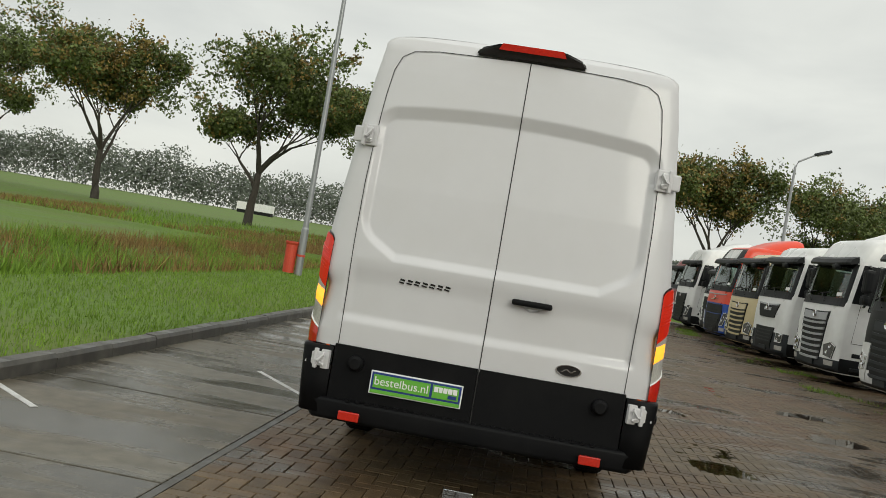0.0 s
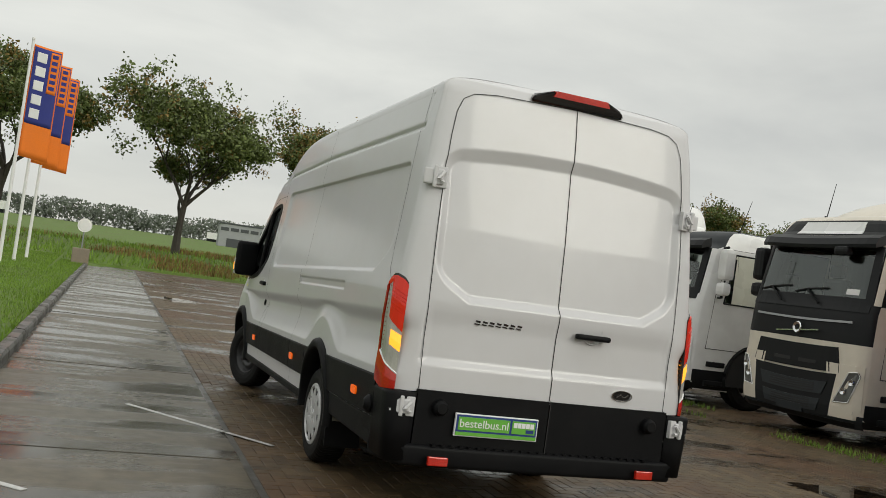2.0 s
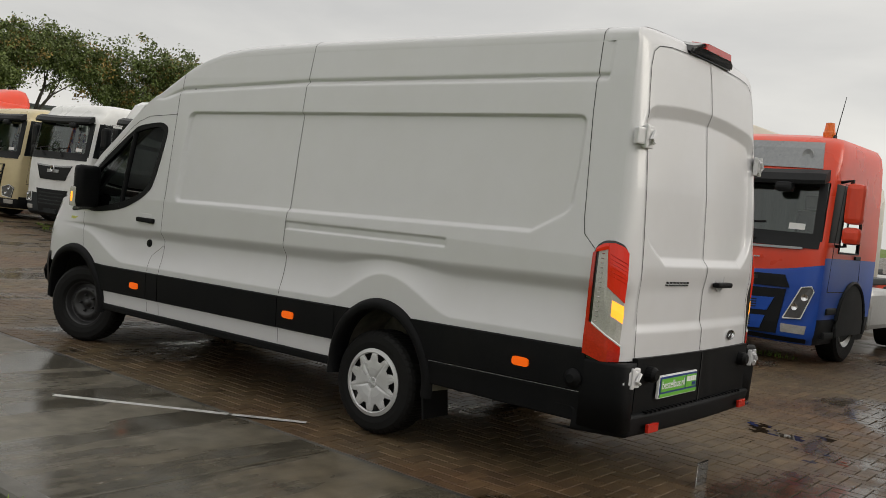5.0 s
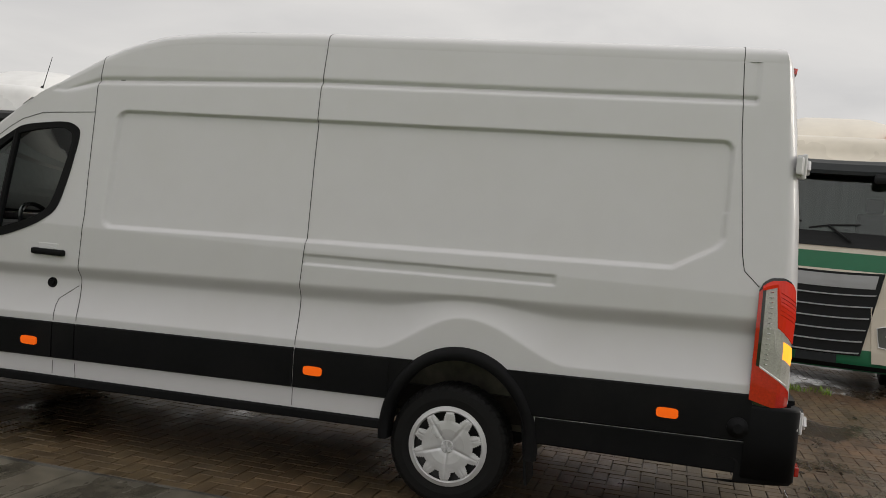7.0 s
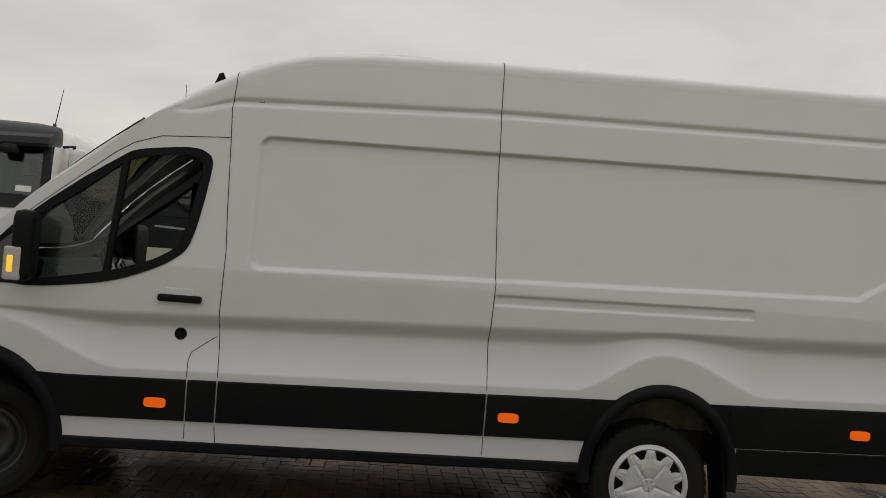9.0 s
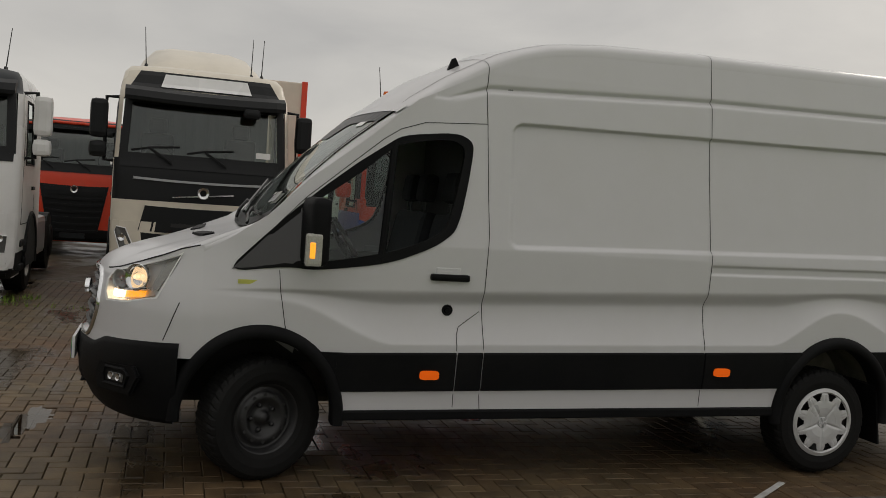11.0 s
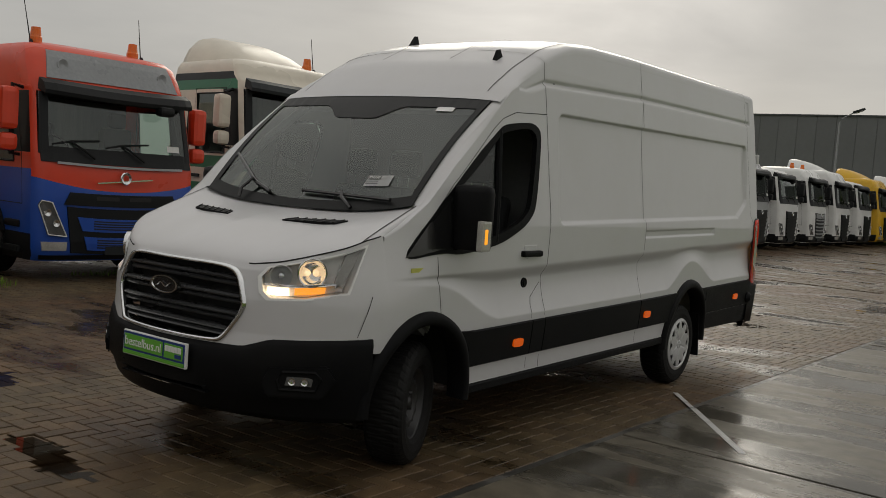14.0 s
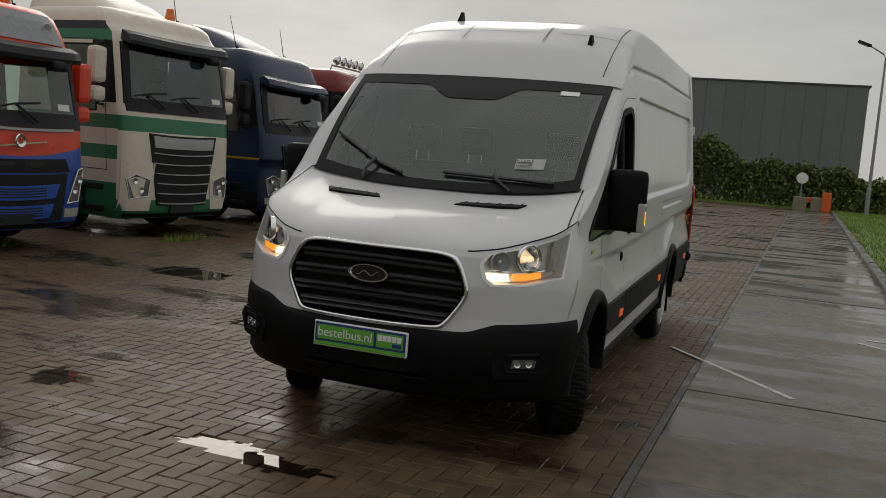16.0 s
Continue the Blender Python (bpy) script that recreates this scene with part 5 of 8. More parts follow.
# ------------------------------------------------ cab
cab = new("cab_interior")
cab.parent = VAN
tagged(cab, "dark cab with two seats and a steering wheel")
bm = bmesh.new()
prism(bm, [(5.7, 0.9), (5.68, 1.3), (5.5, 1.36), (5.3, 1.34), (5.2, 1.24), (5.22, 1.1), (5.35, 1.0), (5.4, 0.7)], -0.9, 0.9, lambda y, z, h: (h, y, z))
bmesh.ops.recalc_face_normals(bm, faces=bm.faces)
bmesh.ops.bevel(bm, geom=bm.edges[:], offset=0.03, segments=2, affect="EDGES")
part("dashboard", bm, "grey_plastic", cab)
bm = bmesh.new()
lathe(bm, [(0.19 + 0.016 * math.cos(t), 0.016 * math.sin(t)) for t in np.linspace(0, 2 * math.pi, 9)], "z", 32)
lathe(bm, [(0.0, 0.0), (0.07, -0.005), (0.075, -0.03)], "z", 20)
for t in (0.3, math.pi - 0.3, -math.pi / 2):
    tube(bm, [(0.06 * math.cos(t), 0.06 * math.sin(t), -0.01), (0.185 * math.cos(t), 0.185 * math.sin(t), 0)], 0.016, 6)
sw = part("steering_wheel", bm, "gloss_black", cab)
sw.matrix_local = pose(-0.46, 5.08, 1.32, 60, 0, 0)
for x, w in ((-0.47, 0.5), (0.4, 0.85)):
    seat = part("seat_base", (lambda b: (box(b, x - w / 2, 4.5, 0.75, x + w / 2, 5.0, 0.98, 0.06), b)[1])(bmesh.new()), "seat", cab)
    bm = bmesh.new()
    box(bm, x - w / 2, -0.07, 0.0, x + w / 2, 0.08, 0.62, 0.06)
    k = part("seat_back", bm, "seat", cab)
    k.matrix_local = pose(0, 4.52, 0.95, 12)
    for hx in ((x,) if w < 0.6 else (x - 0.21, x + 0.21)):
        bm = bmesh.new()
        box(bm, hx - 0.13, -0.05, 0.0, hx + 0.13, 0.05, 0.2, 0.045)
        k = part("headrest", bm, "seat", cab)
        k.matrix_local = pose(0, 4.42, 1.63, 8)
        bm = bmesh.new()
        for d in (-0.05, 0.05):
            tube(bm, [(hx + d, 4.42, 1.53), (hx + d, 4.42, 1.66)], 0.006, 6)
        part("headrest_post", bm, "chrome", cab)
bm = bmesh.new()
box(bm, -0.9, 4.22, 0.5, 0.9, 4.25, 2.35)
part("bulkhead", bm, "grey_plastic", cab)
bm = bmesh.new()
prism(bm, [(4.25, 2.2), (4.8, 2.06), (4.8, 2.09), (4.25, 2.25)], -0.8, 0.8, lambda y, z, h: (h, y, z))
bmesh.ops.recalc_face_normals(bm, faces=bm.faces)
part("headlining", bm, material("pale_headlining", (0.4, 0.4, 0.39), 0.9), cab)
for s in (-1, 1):
    bm = bmesh.new()
    box(bm, s * 0.88, 4.45, 0.6, s * 0.96, 5.12, 1.22, 0.02)
    part("door_card", bm, "grey_plastic", cab)
    bm = bmesh.new()
    tube(bm, [(s * 0.86, 5.6, 1.42), (s * 0.83, 5.2, 1.82), (s * 0.79, 4.85, 2.1)], 0.035, 6)
    part("pillar_trim", bm, "grey_plastic", cab)

# ---------------------------------------------------------------- ground
SLANT = 0.0157                                                     # the lane runs a little askew to the van


def lane(u, v):
    return u + SLANT * v, v


def wet(name, color, dark, streak, patch, rough_dry, rough_wet, bump=0.25, bump_scale=90, island=0.0, obj_random=0.0, cover=(0.42, 0.58), tint=None, spec=0.33):
    """Paving with standing wet: patches and streaks that are darker and glossier."""
    m = bpy.data.materials.new(name)
    m.use_nodes = True
    n, l = m.node_tree.nodes, m.node_tree.links
    p = n["Principled BSDF"]
    tc, mp = n.new("ShaderNodeNewGeometry"), n.new("ShaderNodeMapping")
    mp.inputs["Scale"].default_value = streak
    l.new(tc.outputs["Position"], mp.inputs["Vector"])
    wetn, grain, fine = n.new("ShaderNodeTexNoise"), n.new("ShaderNodeTexNoise"), n.new("ShaderNodeTexNoise")
    wetn.inputs["Scale"].default_value, wetn.inputs["Detail"].default_value, wetn.inputs["Roughness"].default_value = patch, 6, 0.6
    grain.inputs["Scale"].default_value, grain.inputs["Detail"].default_value = 7, 6
    fine.inputs["Scale"].default_value, fine.inputs["Detail"].default_value = bump_scale, 3
    l.new(mp.outputs["Vector"], wetn.inputs["Vector"])
    l.new(tc.outputs["Position"], grain.inputs["Vector"])
    l.new(tc.outputs["Position"], fine.inputs["Vector"])
    mask = n.new("ShaderNodeMapRange")
    mask.interpolation_type = "SMOOTHSTEP"
    mask.inputs["From Min"].default_value, mask.inputs["From Max"].default_value = cover
    l.new(wetn.outputs["Fac"], mask.inputs["Value"])
    mx = n.new("ShaderNodeMix")
    mx.data_type = "RGBA"
    mx.inputs["A"].default_value, mx.inputs["B"].default_value = (*color, 1), (*dark, 1)
    l.new(mask.outputs["Result"], mx.inputs["Factor"])
    if tint:                                                       # broad rusty and mossy areas
        tn, tr, tm = n.new("ShaderNodeTexNoise"), n.new("ShaderNodeMapRange"), n.new("ShaderNodeMix")
        tn.inputs["Scale"].default_value, tn.inputs["Detail"].default_value = 0.45, 5
        tr.inputs["From Min"].default_value, tr.inputs["From Max"].default_value = 0.42, 0.62
        tm.data_type = "RGBA"
        tm.inputs["A"].default_value, tm.inputs["B"].default_value = (*color, 1), (*tint, 1)
        l.new(tc.outputs["Position"], tn.inputs["Vector"])
        l.new(tn.outputs["Fac"], tr.inputs["Value"])
        l.new(tr.outputs["Result"], tm.inputs["Factor"])
        l.new(tm.outputs["Result"], mx.inputs["A"])
    hsv = n.new("ShaderNodeHueSaturation")
    val = n.new("ShaderNodeMapRange")
    for k, v in zip(("From Min", "From Max", "To Min", "To Max"), (0.3, 0.7, 0.72, 1.28)):
        val.inputs[k].default_value = v
    l.new(grain.outputs["Fac"], val.inputs["Value"])
    last = val.outputs["Result"]
    for amount, kind, out in ((island, "ShaderNodeNewGeometry", "Random Per Island"), (obj_random, "ShaderNodeObjectInfo", "Random")):
        if amount:
            g, r, mul = n.new(kind), n.new("ShaderNodeMapRange"), n.new("ShaderNodeMath")
            r.inputs["To Min"].default_value, r.inputs["To Max"].default_value = 1 - amount, 1 + amount
            mul.operation = "MULTIPLY"
            l.new(g.outputs[out], r.inputs["Value"])
            l.new(r.outputs["Result"], mul.inputs[0])
            l.new(last, mul.inputs[1])
            last = mul.outputs[0]
    l.new(last, hsv.inputs["Value"])
    l.new(mx.outputs["Result"], hsv.inputs["Color"])
    l.new(hsv.outputs["Color"], p.inputs["Base Color"])
    p.inputs["Specular IOR Level"].default_value = spec
    rg = n.new("ShaderNodeMapRange")
    rg.inputs["To Min"].default_value, rg.inputs["To Max"].default_value = rough_dry, rough_wet
    l.new(mask.outputs["Result"], rg.inputs["Value"])
    l.new(rg.outputs["Result"], p.inputs["Roughness"])
    inv, bp = n.new("ShaderNodeMapRange"), n.new("ShaderNodeBump")
    inv.inputs["To Min"].default_value, inv.inputs["To Max"].default_value = bump, bump * 0.12
    l.new(mask.outputs["Result"], inv.inputs["Value"])
    l.new(inv.outputs["Result"], bp.inputs["Strength"])
    bp.inputs["Distance"].default_value = 0.008
    l.new(fine.outputs["Fac"], bp.inputs["Height"])
    l.new(bp.outputs["Normal"], p.inputs["Normal"])
    return m


BRICK = dict(color=(0.098, 0.069, 0.037), dark=(0.038, 0.026, 0.014), streak=(0.5, 1.0, 1), patch=0.75, rough_dry=0.55, rough_wet=0.14, cover=(0.49, 0.62), tint=(0.092, 0.051, 0.025))
M["brick"] = wet("wet_paving_brick", island=0.22, **BRICK)
M["brick_piece"] = wet("wet_paving_brick_piece", obj_random=0.22, **BRICK)
M["joint"] = wet("sandy_joint", (0.06, 0.043, 0.025), (0.03, 0.022, 0.013), (1, 1, 1), 1.0, 0.6, 0.3, bump=0.4)
M["concrete"] = wet("wet_concrete_slab", (0.135, 0.122, 0.096), (0.06, 0.054, 0.042), (0.4, 1.6, 1), 0.9, 0.42, 0.13, bump=0.12, obj_random=0.08, cover=(0.42, 0.58), tint=(0.1, 0.083, 0.058), spec=0.2)
M["kerb"] = wet("wet_kerb_stone", (0.1, 0.095, 0.085), (0.05, 0.047, 0.042), (1, 1, 1), 2.0, 0.6, 0.3, obj_random=0.15)
M["line"] = material("worn_road_paint", (0.55, 0.55, 0.54), rough=0.45, vary=0.15, dirt=(0.25, 0.24, 0.22), dirt_amount=0.7, dirt_scale=9)
M["grass"] = material("short_grass", (0.1, 0.165, 0.026), rough=0.75, vary=0.35, scale=2.5, bump=0.8, bump_scale=40, dirt=(0.12, 0.11, 0.045), dirt_amount=0.55, dirt_scale=0.25, spec=0.25)
M["blade"] = material("grass_blade", (0.14, 0.235, 0.028), rough=0.6, vary=0.25, scale=1.2, island=0.35, spec=0.3)
M["straw"] = material("dry_grass_blade", (0.2, 0.13, 0.05), rough=0.75, vary=0.3, scale=1.0, island=0.4, spec=0.2)
# Leaf green paled towards grey: distance haze is put into this colour.
M["far_green"] = material("hazed_far_foliage", (0.16, 0.18, 0.15), rough=0.9, vary=0.35, scale=0.4, spec=0.1)
TREE_LINE = [(-70, 80), (-31, 63), (-19, 58.5), (2, 50), (14, 56), (60, 66)]
YARD_S, YARD_N = -44.0, 41.0


def in_yard(x, y):
    return x > -3.6 + SLANT * y and YARD_S < y < YARD_N + 0.06 * x and x < 400


def height(x, y):
    if in_yard(x, y):
        return -0.3
    edge = -3.62 + SLANT * y
    z = 0.1
    d = edge - x
    if d > 0 and y < 40:
        z -= 0.55 * smooth_step(3.6, 5.2, d) * smooth_step(8.6, 7.0, d) + 0.1 * smooth_step(6.0, 9.0, d)
    t = interp(x, TREE_LINE)
    z += 0.5 * smooth_step(t - 9, t - 1.5, y) * smooth_step(t + 30, t + 9, y)
    z += 0.0115 * max(0.0, min(y, 700) - 22) * (1 if not -4 < x < 400 else smooth_step(YARD_N, YARD_N + 12, y))
    z += 0.03 * noise.noise((x * 0.25, y * 0.25, 0))
    return z


xs = np.r_[-3000, -1500, -800, -450, -280, -180, -120, -85, np.arange(-64, -12, 2.0), np.arange(-12, -3.0, 0.35), np.arange(-3, 60, 3.0), 62, 80, 89.9, 90.1, 130, 200, 320, 600, 1200, 3000]
ysg = np.r_[-3000, -1200, -500, -250, -140, -90, -65, -55, -50, -46, -44.1, -43.9, np.arange(-42, 39, 1.5), 39.5, 40, 40.6, 40.9, 41.1, 41.5, np.arange(42, 76, 1.2), 80, 86, 95, 120, 160, 220, 320, 500, 900, 1600, 3000]
ground = sheet("ground", np.array([[(x, y, height(x, y)) for y in ysg] for x in xs]), "grass", smooth=True, flip=True)
tagged(ground, "mown green verge, ditch and flat farmland", "ground", kind="structure")

# base under the bricks
bm = bmesh.new()
prism(bm, [(-4.2, YARD_S), (400, YARD_S), (400, YARD_N + 24), (-3.0, YARD_N - 0.2)], -0.25, -0.02, lambda x, y, h: (x, y, h))
bmesh.ops.recalc_face_normals(bm, faces=bm.faces)
pavement = tagged(part("pavement", bm, "joint"), "wet brown brick paving with puddles", "pavement", kind="structure")

# herringbone bricks
BW = 0.105


HOLLOWS = [(0.7, 6.93, 0.3, 0.1), (0.2, 7.02, 0.25, 0.08), (4.7, 5.3, 0.4, 0.25), (4.3, 6.3, 0.35, 0.2), (4.6, 8.5, 0.4, 0.3), (2.1, 3.0, 0.25, 0.25), (2.2, 6.4, 0.3, 0.3), (4.4, 2.0, 0.5, 0.3)]


def sag(x, y):
    """Slow unevenness of the paving, in metres."""
    z = 0.009 * noise.noise((x * 0.33, y * 0.55, 3.7)) + 0.006 * noise.noise((x * 1.1, y * 1.3, 1.2))
    for px, py, rx, ry in HOLLOWS:
        z -= 0.011 * math.exp(-((x - px) / rx) ** 2 - ((y - py) / ry) ** 2)
    return z


def brick_corners(r, c, flat):
    w, h = (2 * BW, BW) if flat else (BW, 2 * BW)
    return c * BW, r * BW, w, h


def brick_mesh(w, h):
    g, b = 0.0025, 0.004
    ring = lambda i, z: [(i, i, z), (w - i, i, z), (w - i, h - i, z), (i, h - i, z)]
    v = ring(g, -0.02) + ring(g, -0.004) + ring(g + b, 0.0)
    f = [(0, 1, 5, 4), (1, 2, 6, 5), (2, 3, 7, 6), (3, 0, 4, 7), (4, 5, 9, 8), (5, 6, 10, 9), (6, 7, 11, 10), (7, 4, 8, 11), (8, 9, 10, 11)]
    me = bpy.data.meshes.new("brick")
    me.from_pydata([(x - w / 2, y - h / 2, z) for x, y, z in v], [], f)
    me.materials.append(M["brick_piece"])
    return me


BRICK_ME = {True: brick_mesh(2 * BW, BW), False: brick_mesh(BW, 2 * BW)}
near_bricks, verts_b, faces_b = [], [], []
rng = np.random.default_rng(5)
for r in range(int(-11 / BW), int(26 / BW)):
    for c in range(int(-1.5 / BW), int(9.5 / BW)):
        k = (c - r) % 4
        cut_half = k == 1 and c == int(-1.5 / BW)
        if k in (1, 2) and not cut_half:
            continue
        flat = k == 0
        x0, y0, w, h = brick_corners(r, c, flat)
        if cut_half:
            h = BW
        cx, cy = lane(x0 + w / 2, y0 + h / 2)
        z = sag(cx, cy) + rng.uniform(-0.0015, 0.0015)
        tx, ty = rng.uniform(-0.008, 0.008, 2)
        if -1.45 < x0 < 0.35 and 6.7 < y0 < 9.9 and len(near_bricks) < 295 and not cut_half:
            near_bricks.append((cx, cy, z, flat))
            continue
        g, b = 0.0025, 0.004
        base = len(verts_b)
        for i, zz in ((g, -0.016), (g, -0.004), (g + b, 0.0)):
            for sx, sy in ((-1, -1), (1, -1), (1, 1), (-1, 1)):
                dx, dy = sx * (w / 2 - i), sy * (h / 2 - i)
                verts_b.append((cx + dx, cy + dy, z + zz + tx * dx + ty * dy))
        for f in ((0, 1, 5, 4), (1, 2, 6, 5), (2, 3, 7, 6), (3, 0, 4, 7), (4, 5, 9, 8), (5, 6, 10, 9), (6, 7, 11, 10), (7, 4, 8, 11), (8, 9, 10, 11)):
            faces_b.append(tuple(base + q for q in f))
rest = from_data("brick_field", verts_b, faces_b, "brick", pavement)
rest["kind"] = "stuff"
# coarser courses further off
verts_b, faces_b = [], []
for y in list(np.arange(YARD_S + 0.1, -11.2, 0.22)) + list(np.arange(26.1, YARD_N - 0.2, 0.22)):
    for x in np.arange(-1.45, 9.4, 0.22):
        cx, cy = lane(x + 0.1, y + 0.1)
        z, base = sag(cx, cy) + rng.uniform(-0.003, 0.003), len(verts_b)
        for i, zz in ((0.006, -0.016), (0.012, 0.0)):
            verts_b += [(cx + sx * (0.11 - i), cy + sy * (0.11 - i), z + zz) for sx, sy in ((-1, -1), (1, -1), (1, 1), (-1, 1))]
        faces_b += [tuple(base + q for q in f) for f in ((0, 1, 5, 4), (1, 2, 6, 5), (2, 3, 7, 6), (3, 0, 4, 7), (4, 5, 6, 7))]
rest = from_data("far_brick_field", verts_b, faces_b, "brick", pavement)
rest["kind"] = "stuff"

# standing water in the hollows
M["water"] = glass("puddle_water", (0.55, 0.5, 0.44), rough=0.02, clear=0.8)
wx, wy = np.arange(-1.4, 5.8, 0.05), np.arange(-22, 30, 0.05)
P = np.array([[(x + SLANT * y, y, -0.0035) for y in wy] for x in wx])
puddle = sheet("puddle", P, "water", smooth=False, flip=False, keep=lambda c: sag(c[0], c[1]) < -0.0058 + 0.004 * noise.noise((c[0] * 4, c[1] * 4, 2)) + 0.002 * noise.noise((c[0] * 11, c[1] * 11, 5)) and not (c[0] < 1.1 and -1.5 < c[1] < 6.55) and not (c[1] > 7.2 and c[0] < 3.4 and c[1] < 12) and -0.9 < c[0] < 5.6)
tagged(puddle, "shallow rain puddles on the paving", "puddle", kind="structure")
puddle.visible_shadow = False

# concrete lane, slab by slab
road = thing("road", "wet pale concrete slab lane beside the kerb", "road", kind="structure")
sb = bmesh.new()
box(sb, -0.972, -1.094, -0.2, 0.972, 1.094, 0.0, 0.008)
slab_me = bpy.data.meshes.new("slab")
sb.to_mesh(slab_me)
sb.free()
slab_me.materials.append(M["concrete"])
for k in range(-20, 18):
    y = 0.635 + 2.2 * k
    o = new("slab", slab_me)
    o.parent = road
    o.matrix_local = Matrix.Translation((*lane(-2.5, y), 0.004 + 0.003 * math.sin(k * 2.3))) @ pose(0, 0, 0, 0.05 * math.sin(k * 5.1), 0.06 * math.sin(k * 3.3), -0.9)
bm = bmesh.new()
prism(bm, [(-3.46, -43.9), (-1.5, -43.9), (-1.5, 40.8), (-3.46, 40.8)], -0.2, -0.012, lambda u, v, h: (*lane(u, v), h))
bmesh.ops.recalc_face_normals(bm, faces=bm.faces)
part("bedding", bm, "joint", road)
bm = bmesh.new()
prism(bm, [(-1.525, -43.9), (-1.473, -43.9), (-1.473, 40.8), (-1.525, 40.8)], -0.1, -0.003, lambda u, v, h: (*lane(u, v), h))
bmesh.ops.recalc_face_normals(bm, faces=bm.faces)
part("edge_strip", bm, "kerb", road, "narrow grey mortar strip beside the slabs")
kerb = thing("kerb", "low weathered concrete kerb along the verge", "kerb", kind="structure")
kb = bmesh.new()
prism(kb, [(-0.075, -0.2), (0.075, -0.2), (0.07, 0.09), (0.05, 0.125), (-0.06, 0.13), (-0.075, 0.115)], -0.495, 0.495, lambda x, z, h: (x, h, z))
bmesh.ops.recalc_face_normals(kb, faces=kb.faces)
kerb_me = bpy.data.meshes.new("kerb_stone")
kb.to_mesh(kerb_me)
kb.free()
kerb_me.materials.append(M["kerb"])
for k in range(-44, 40):
    o = new("kerb_stone", kerb_me)
    o.parent = kerb
    o.matrix_local = Matrix.Translation((*lane(-3.54, k + 0.5), 0.006 * math.sin(k * 1.7))) @ pose(0, 0, 0, 0.25 * math.sin(k * 4.1), 0, -0.9 + 0.3 * math.sin(k * 2.9))


def marking(points, z=0.0085):
    b = bmesh.new()
    prism(b, points, z - 0.004, z, lambda x, y, h: (x, y, h))
    bmesh.ops.recalc_face_normals(b, faces=b.faces)
    return tagged(part("line_marking", b, "line"), "thin worn white painted line", "line", kind="structure")


def stripe(a, b, w):
    a, b = Vector(a), Vector(b)
    n = (b - a).normalized()
    n = Vector((-n.y, n.x)) * w / 2
    marking([tuple(a + n), tuple(a - n), tuple(b - n), tuple(b + n)])


stripe((-2.22, 3.705), (-1.49, 2.73), 0.05)
stripe((-1.47, 2.71), (-1.16, 2.3), 0.04)
stripe((-3.4, 1.08), (-2.86, 0.61), 0.05)
stripe((-3.25, 0.335), (-2.96, 0.345), 0.05)
stripe((-1.02, 23.5), (2.4, 24.8), 0.1)

# grass blades on the verge and long growth in the ditch
def blades(name, count, x0, x1, y0, y1, h0, h1, w, mat, label, seed, ok=lambda x, y: True, paved=False):
    g = np.random.default_rng(seed)
    V, Fc = [], []
    while len(Fc) < count:
        x, y = g.uniform(x0, x1), g.uniform(y0, y1)
        if in_yard(x - 0.16, y) != paved or not ok(x, y):
            continue
        z, hh, t = 0.0 if paved else height(x, y), g.uniform(h0, h1), g.uniform(0, 2 * math.pi)
        dx, dy = w * math.cos(t), w * math.sin(t)
        lx, ly = g.normal(0, 0.35 * hh, 2)
        b = len(V)
        V += [(x - dx, y - dy, z - 0.02), (x + dx, y + dy, z - 0.02), (x + lx, y + ly, z + hh)]
        Fc.append((b, b + 1, b + 2))
    o = from_data(name, V, Fc, mat)
    return tagged(o, label, "grass", kind="stuff")


blades("verge_grass", 52000, -7.4, -2.8, 1.0, 40, 0.03, 0.085, 0.009, "blade", "short wet green grass of the verge", 1)
blades("far_verge_grass", 18000, -9, -3.2, -43, -6, 0.04, 0.09, 0.014, "blade", "short wet green grass of the verge", 2)
blades("ditch_grass", 16000, -13.0, -7.2, 4, 40, 0.2, 0.6, 0.016, "blade", "tall rank grass along the ditch", 3, lambda x, y: noise.noise((x * 0.3, y * 0.2, 5)) > -0.25)
blades("ditch_straw", 17000, -13.5, -7.0, 4, 44, 0.2, 0.5, 0.016, "straw", "dry yellow-brown ditch growth", 4, lambda x, y: noise.noise((x * 0.3, y * 0.2, 5)) < 0.15)
blades("bank_straw", 15000, -30, 16, 42, 56, 0.15, 0.4, 0.03, "straw", "dry grass on the road bank", 5, lambda x, y: noise.noise((x * 0.12, y * 0.25, 9)) > 0.05)
blades("bank_grass", 14000, -30, 26, 41, 58, 0.12, 0.35, 0.03, "blade", "green grass on the road bank", 6)

blades("weeds", 4200, 6.0, 7.6, -10, 34, 0.02, 0.09, 0.01, "blade", "low weeds in the joints before the parked lorries", 7, lambda x, y: noise.noise((x * 1.1, y * 0.7, 4)) > 0.12 and abs(x - 6.75 - 0.25 * math.sin(y * 0.8)) < 0.45, paved=True)

# the pieces nearest to the camera
for cx, cy, z, flat in near_bricks:
    o = new("brick", BRICK_ME[flat])
    o.parent = pavement
    o.location = (cx, cy, z)
    o.rotation_euler = (rng.uniform(-0.008, 0.008), rng.uniform(-0.008, 0.008), 0)

# ---------------------------------------------------------------- lorries
def paint(name, c, rough=0.3):
    if name not in M:
        M[name] = material(name, c, rough=rough, vary=0.05, scale=2, coat=0.0, dirt=(0.12, 0.1, 0.08), dirt_amount=0.15, dirt_scale=1.7)
    return name


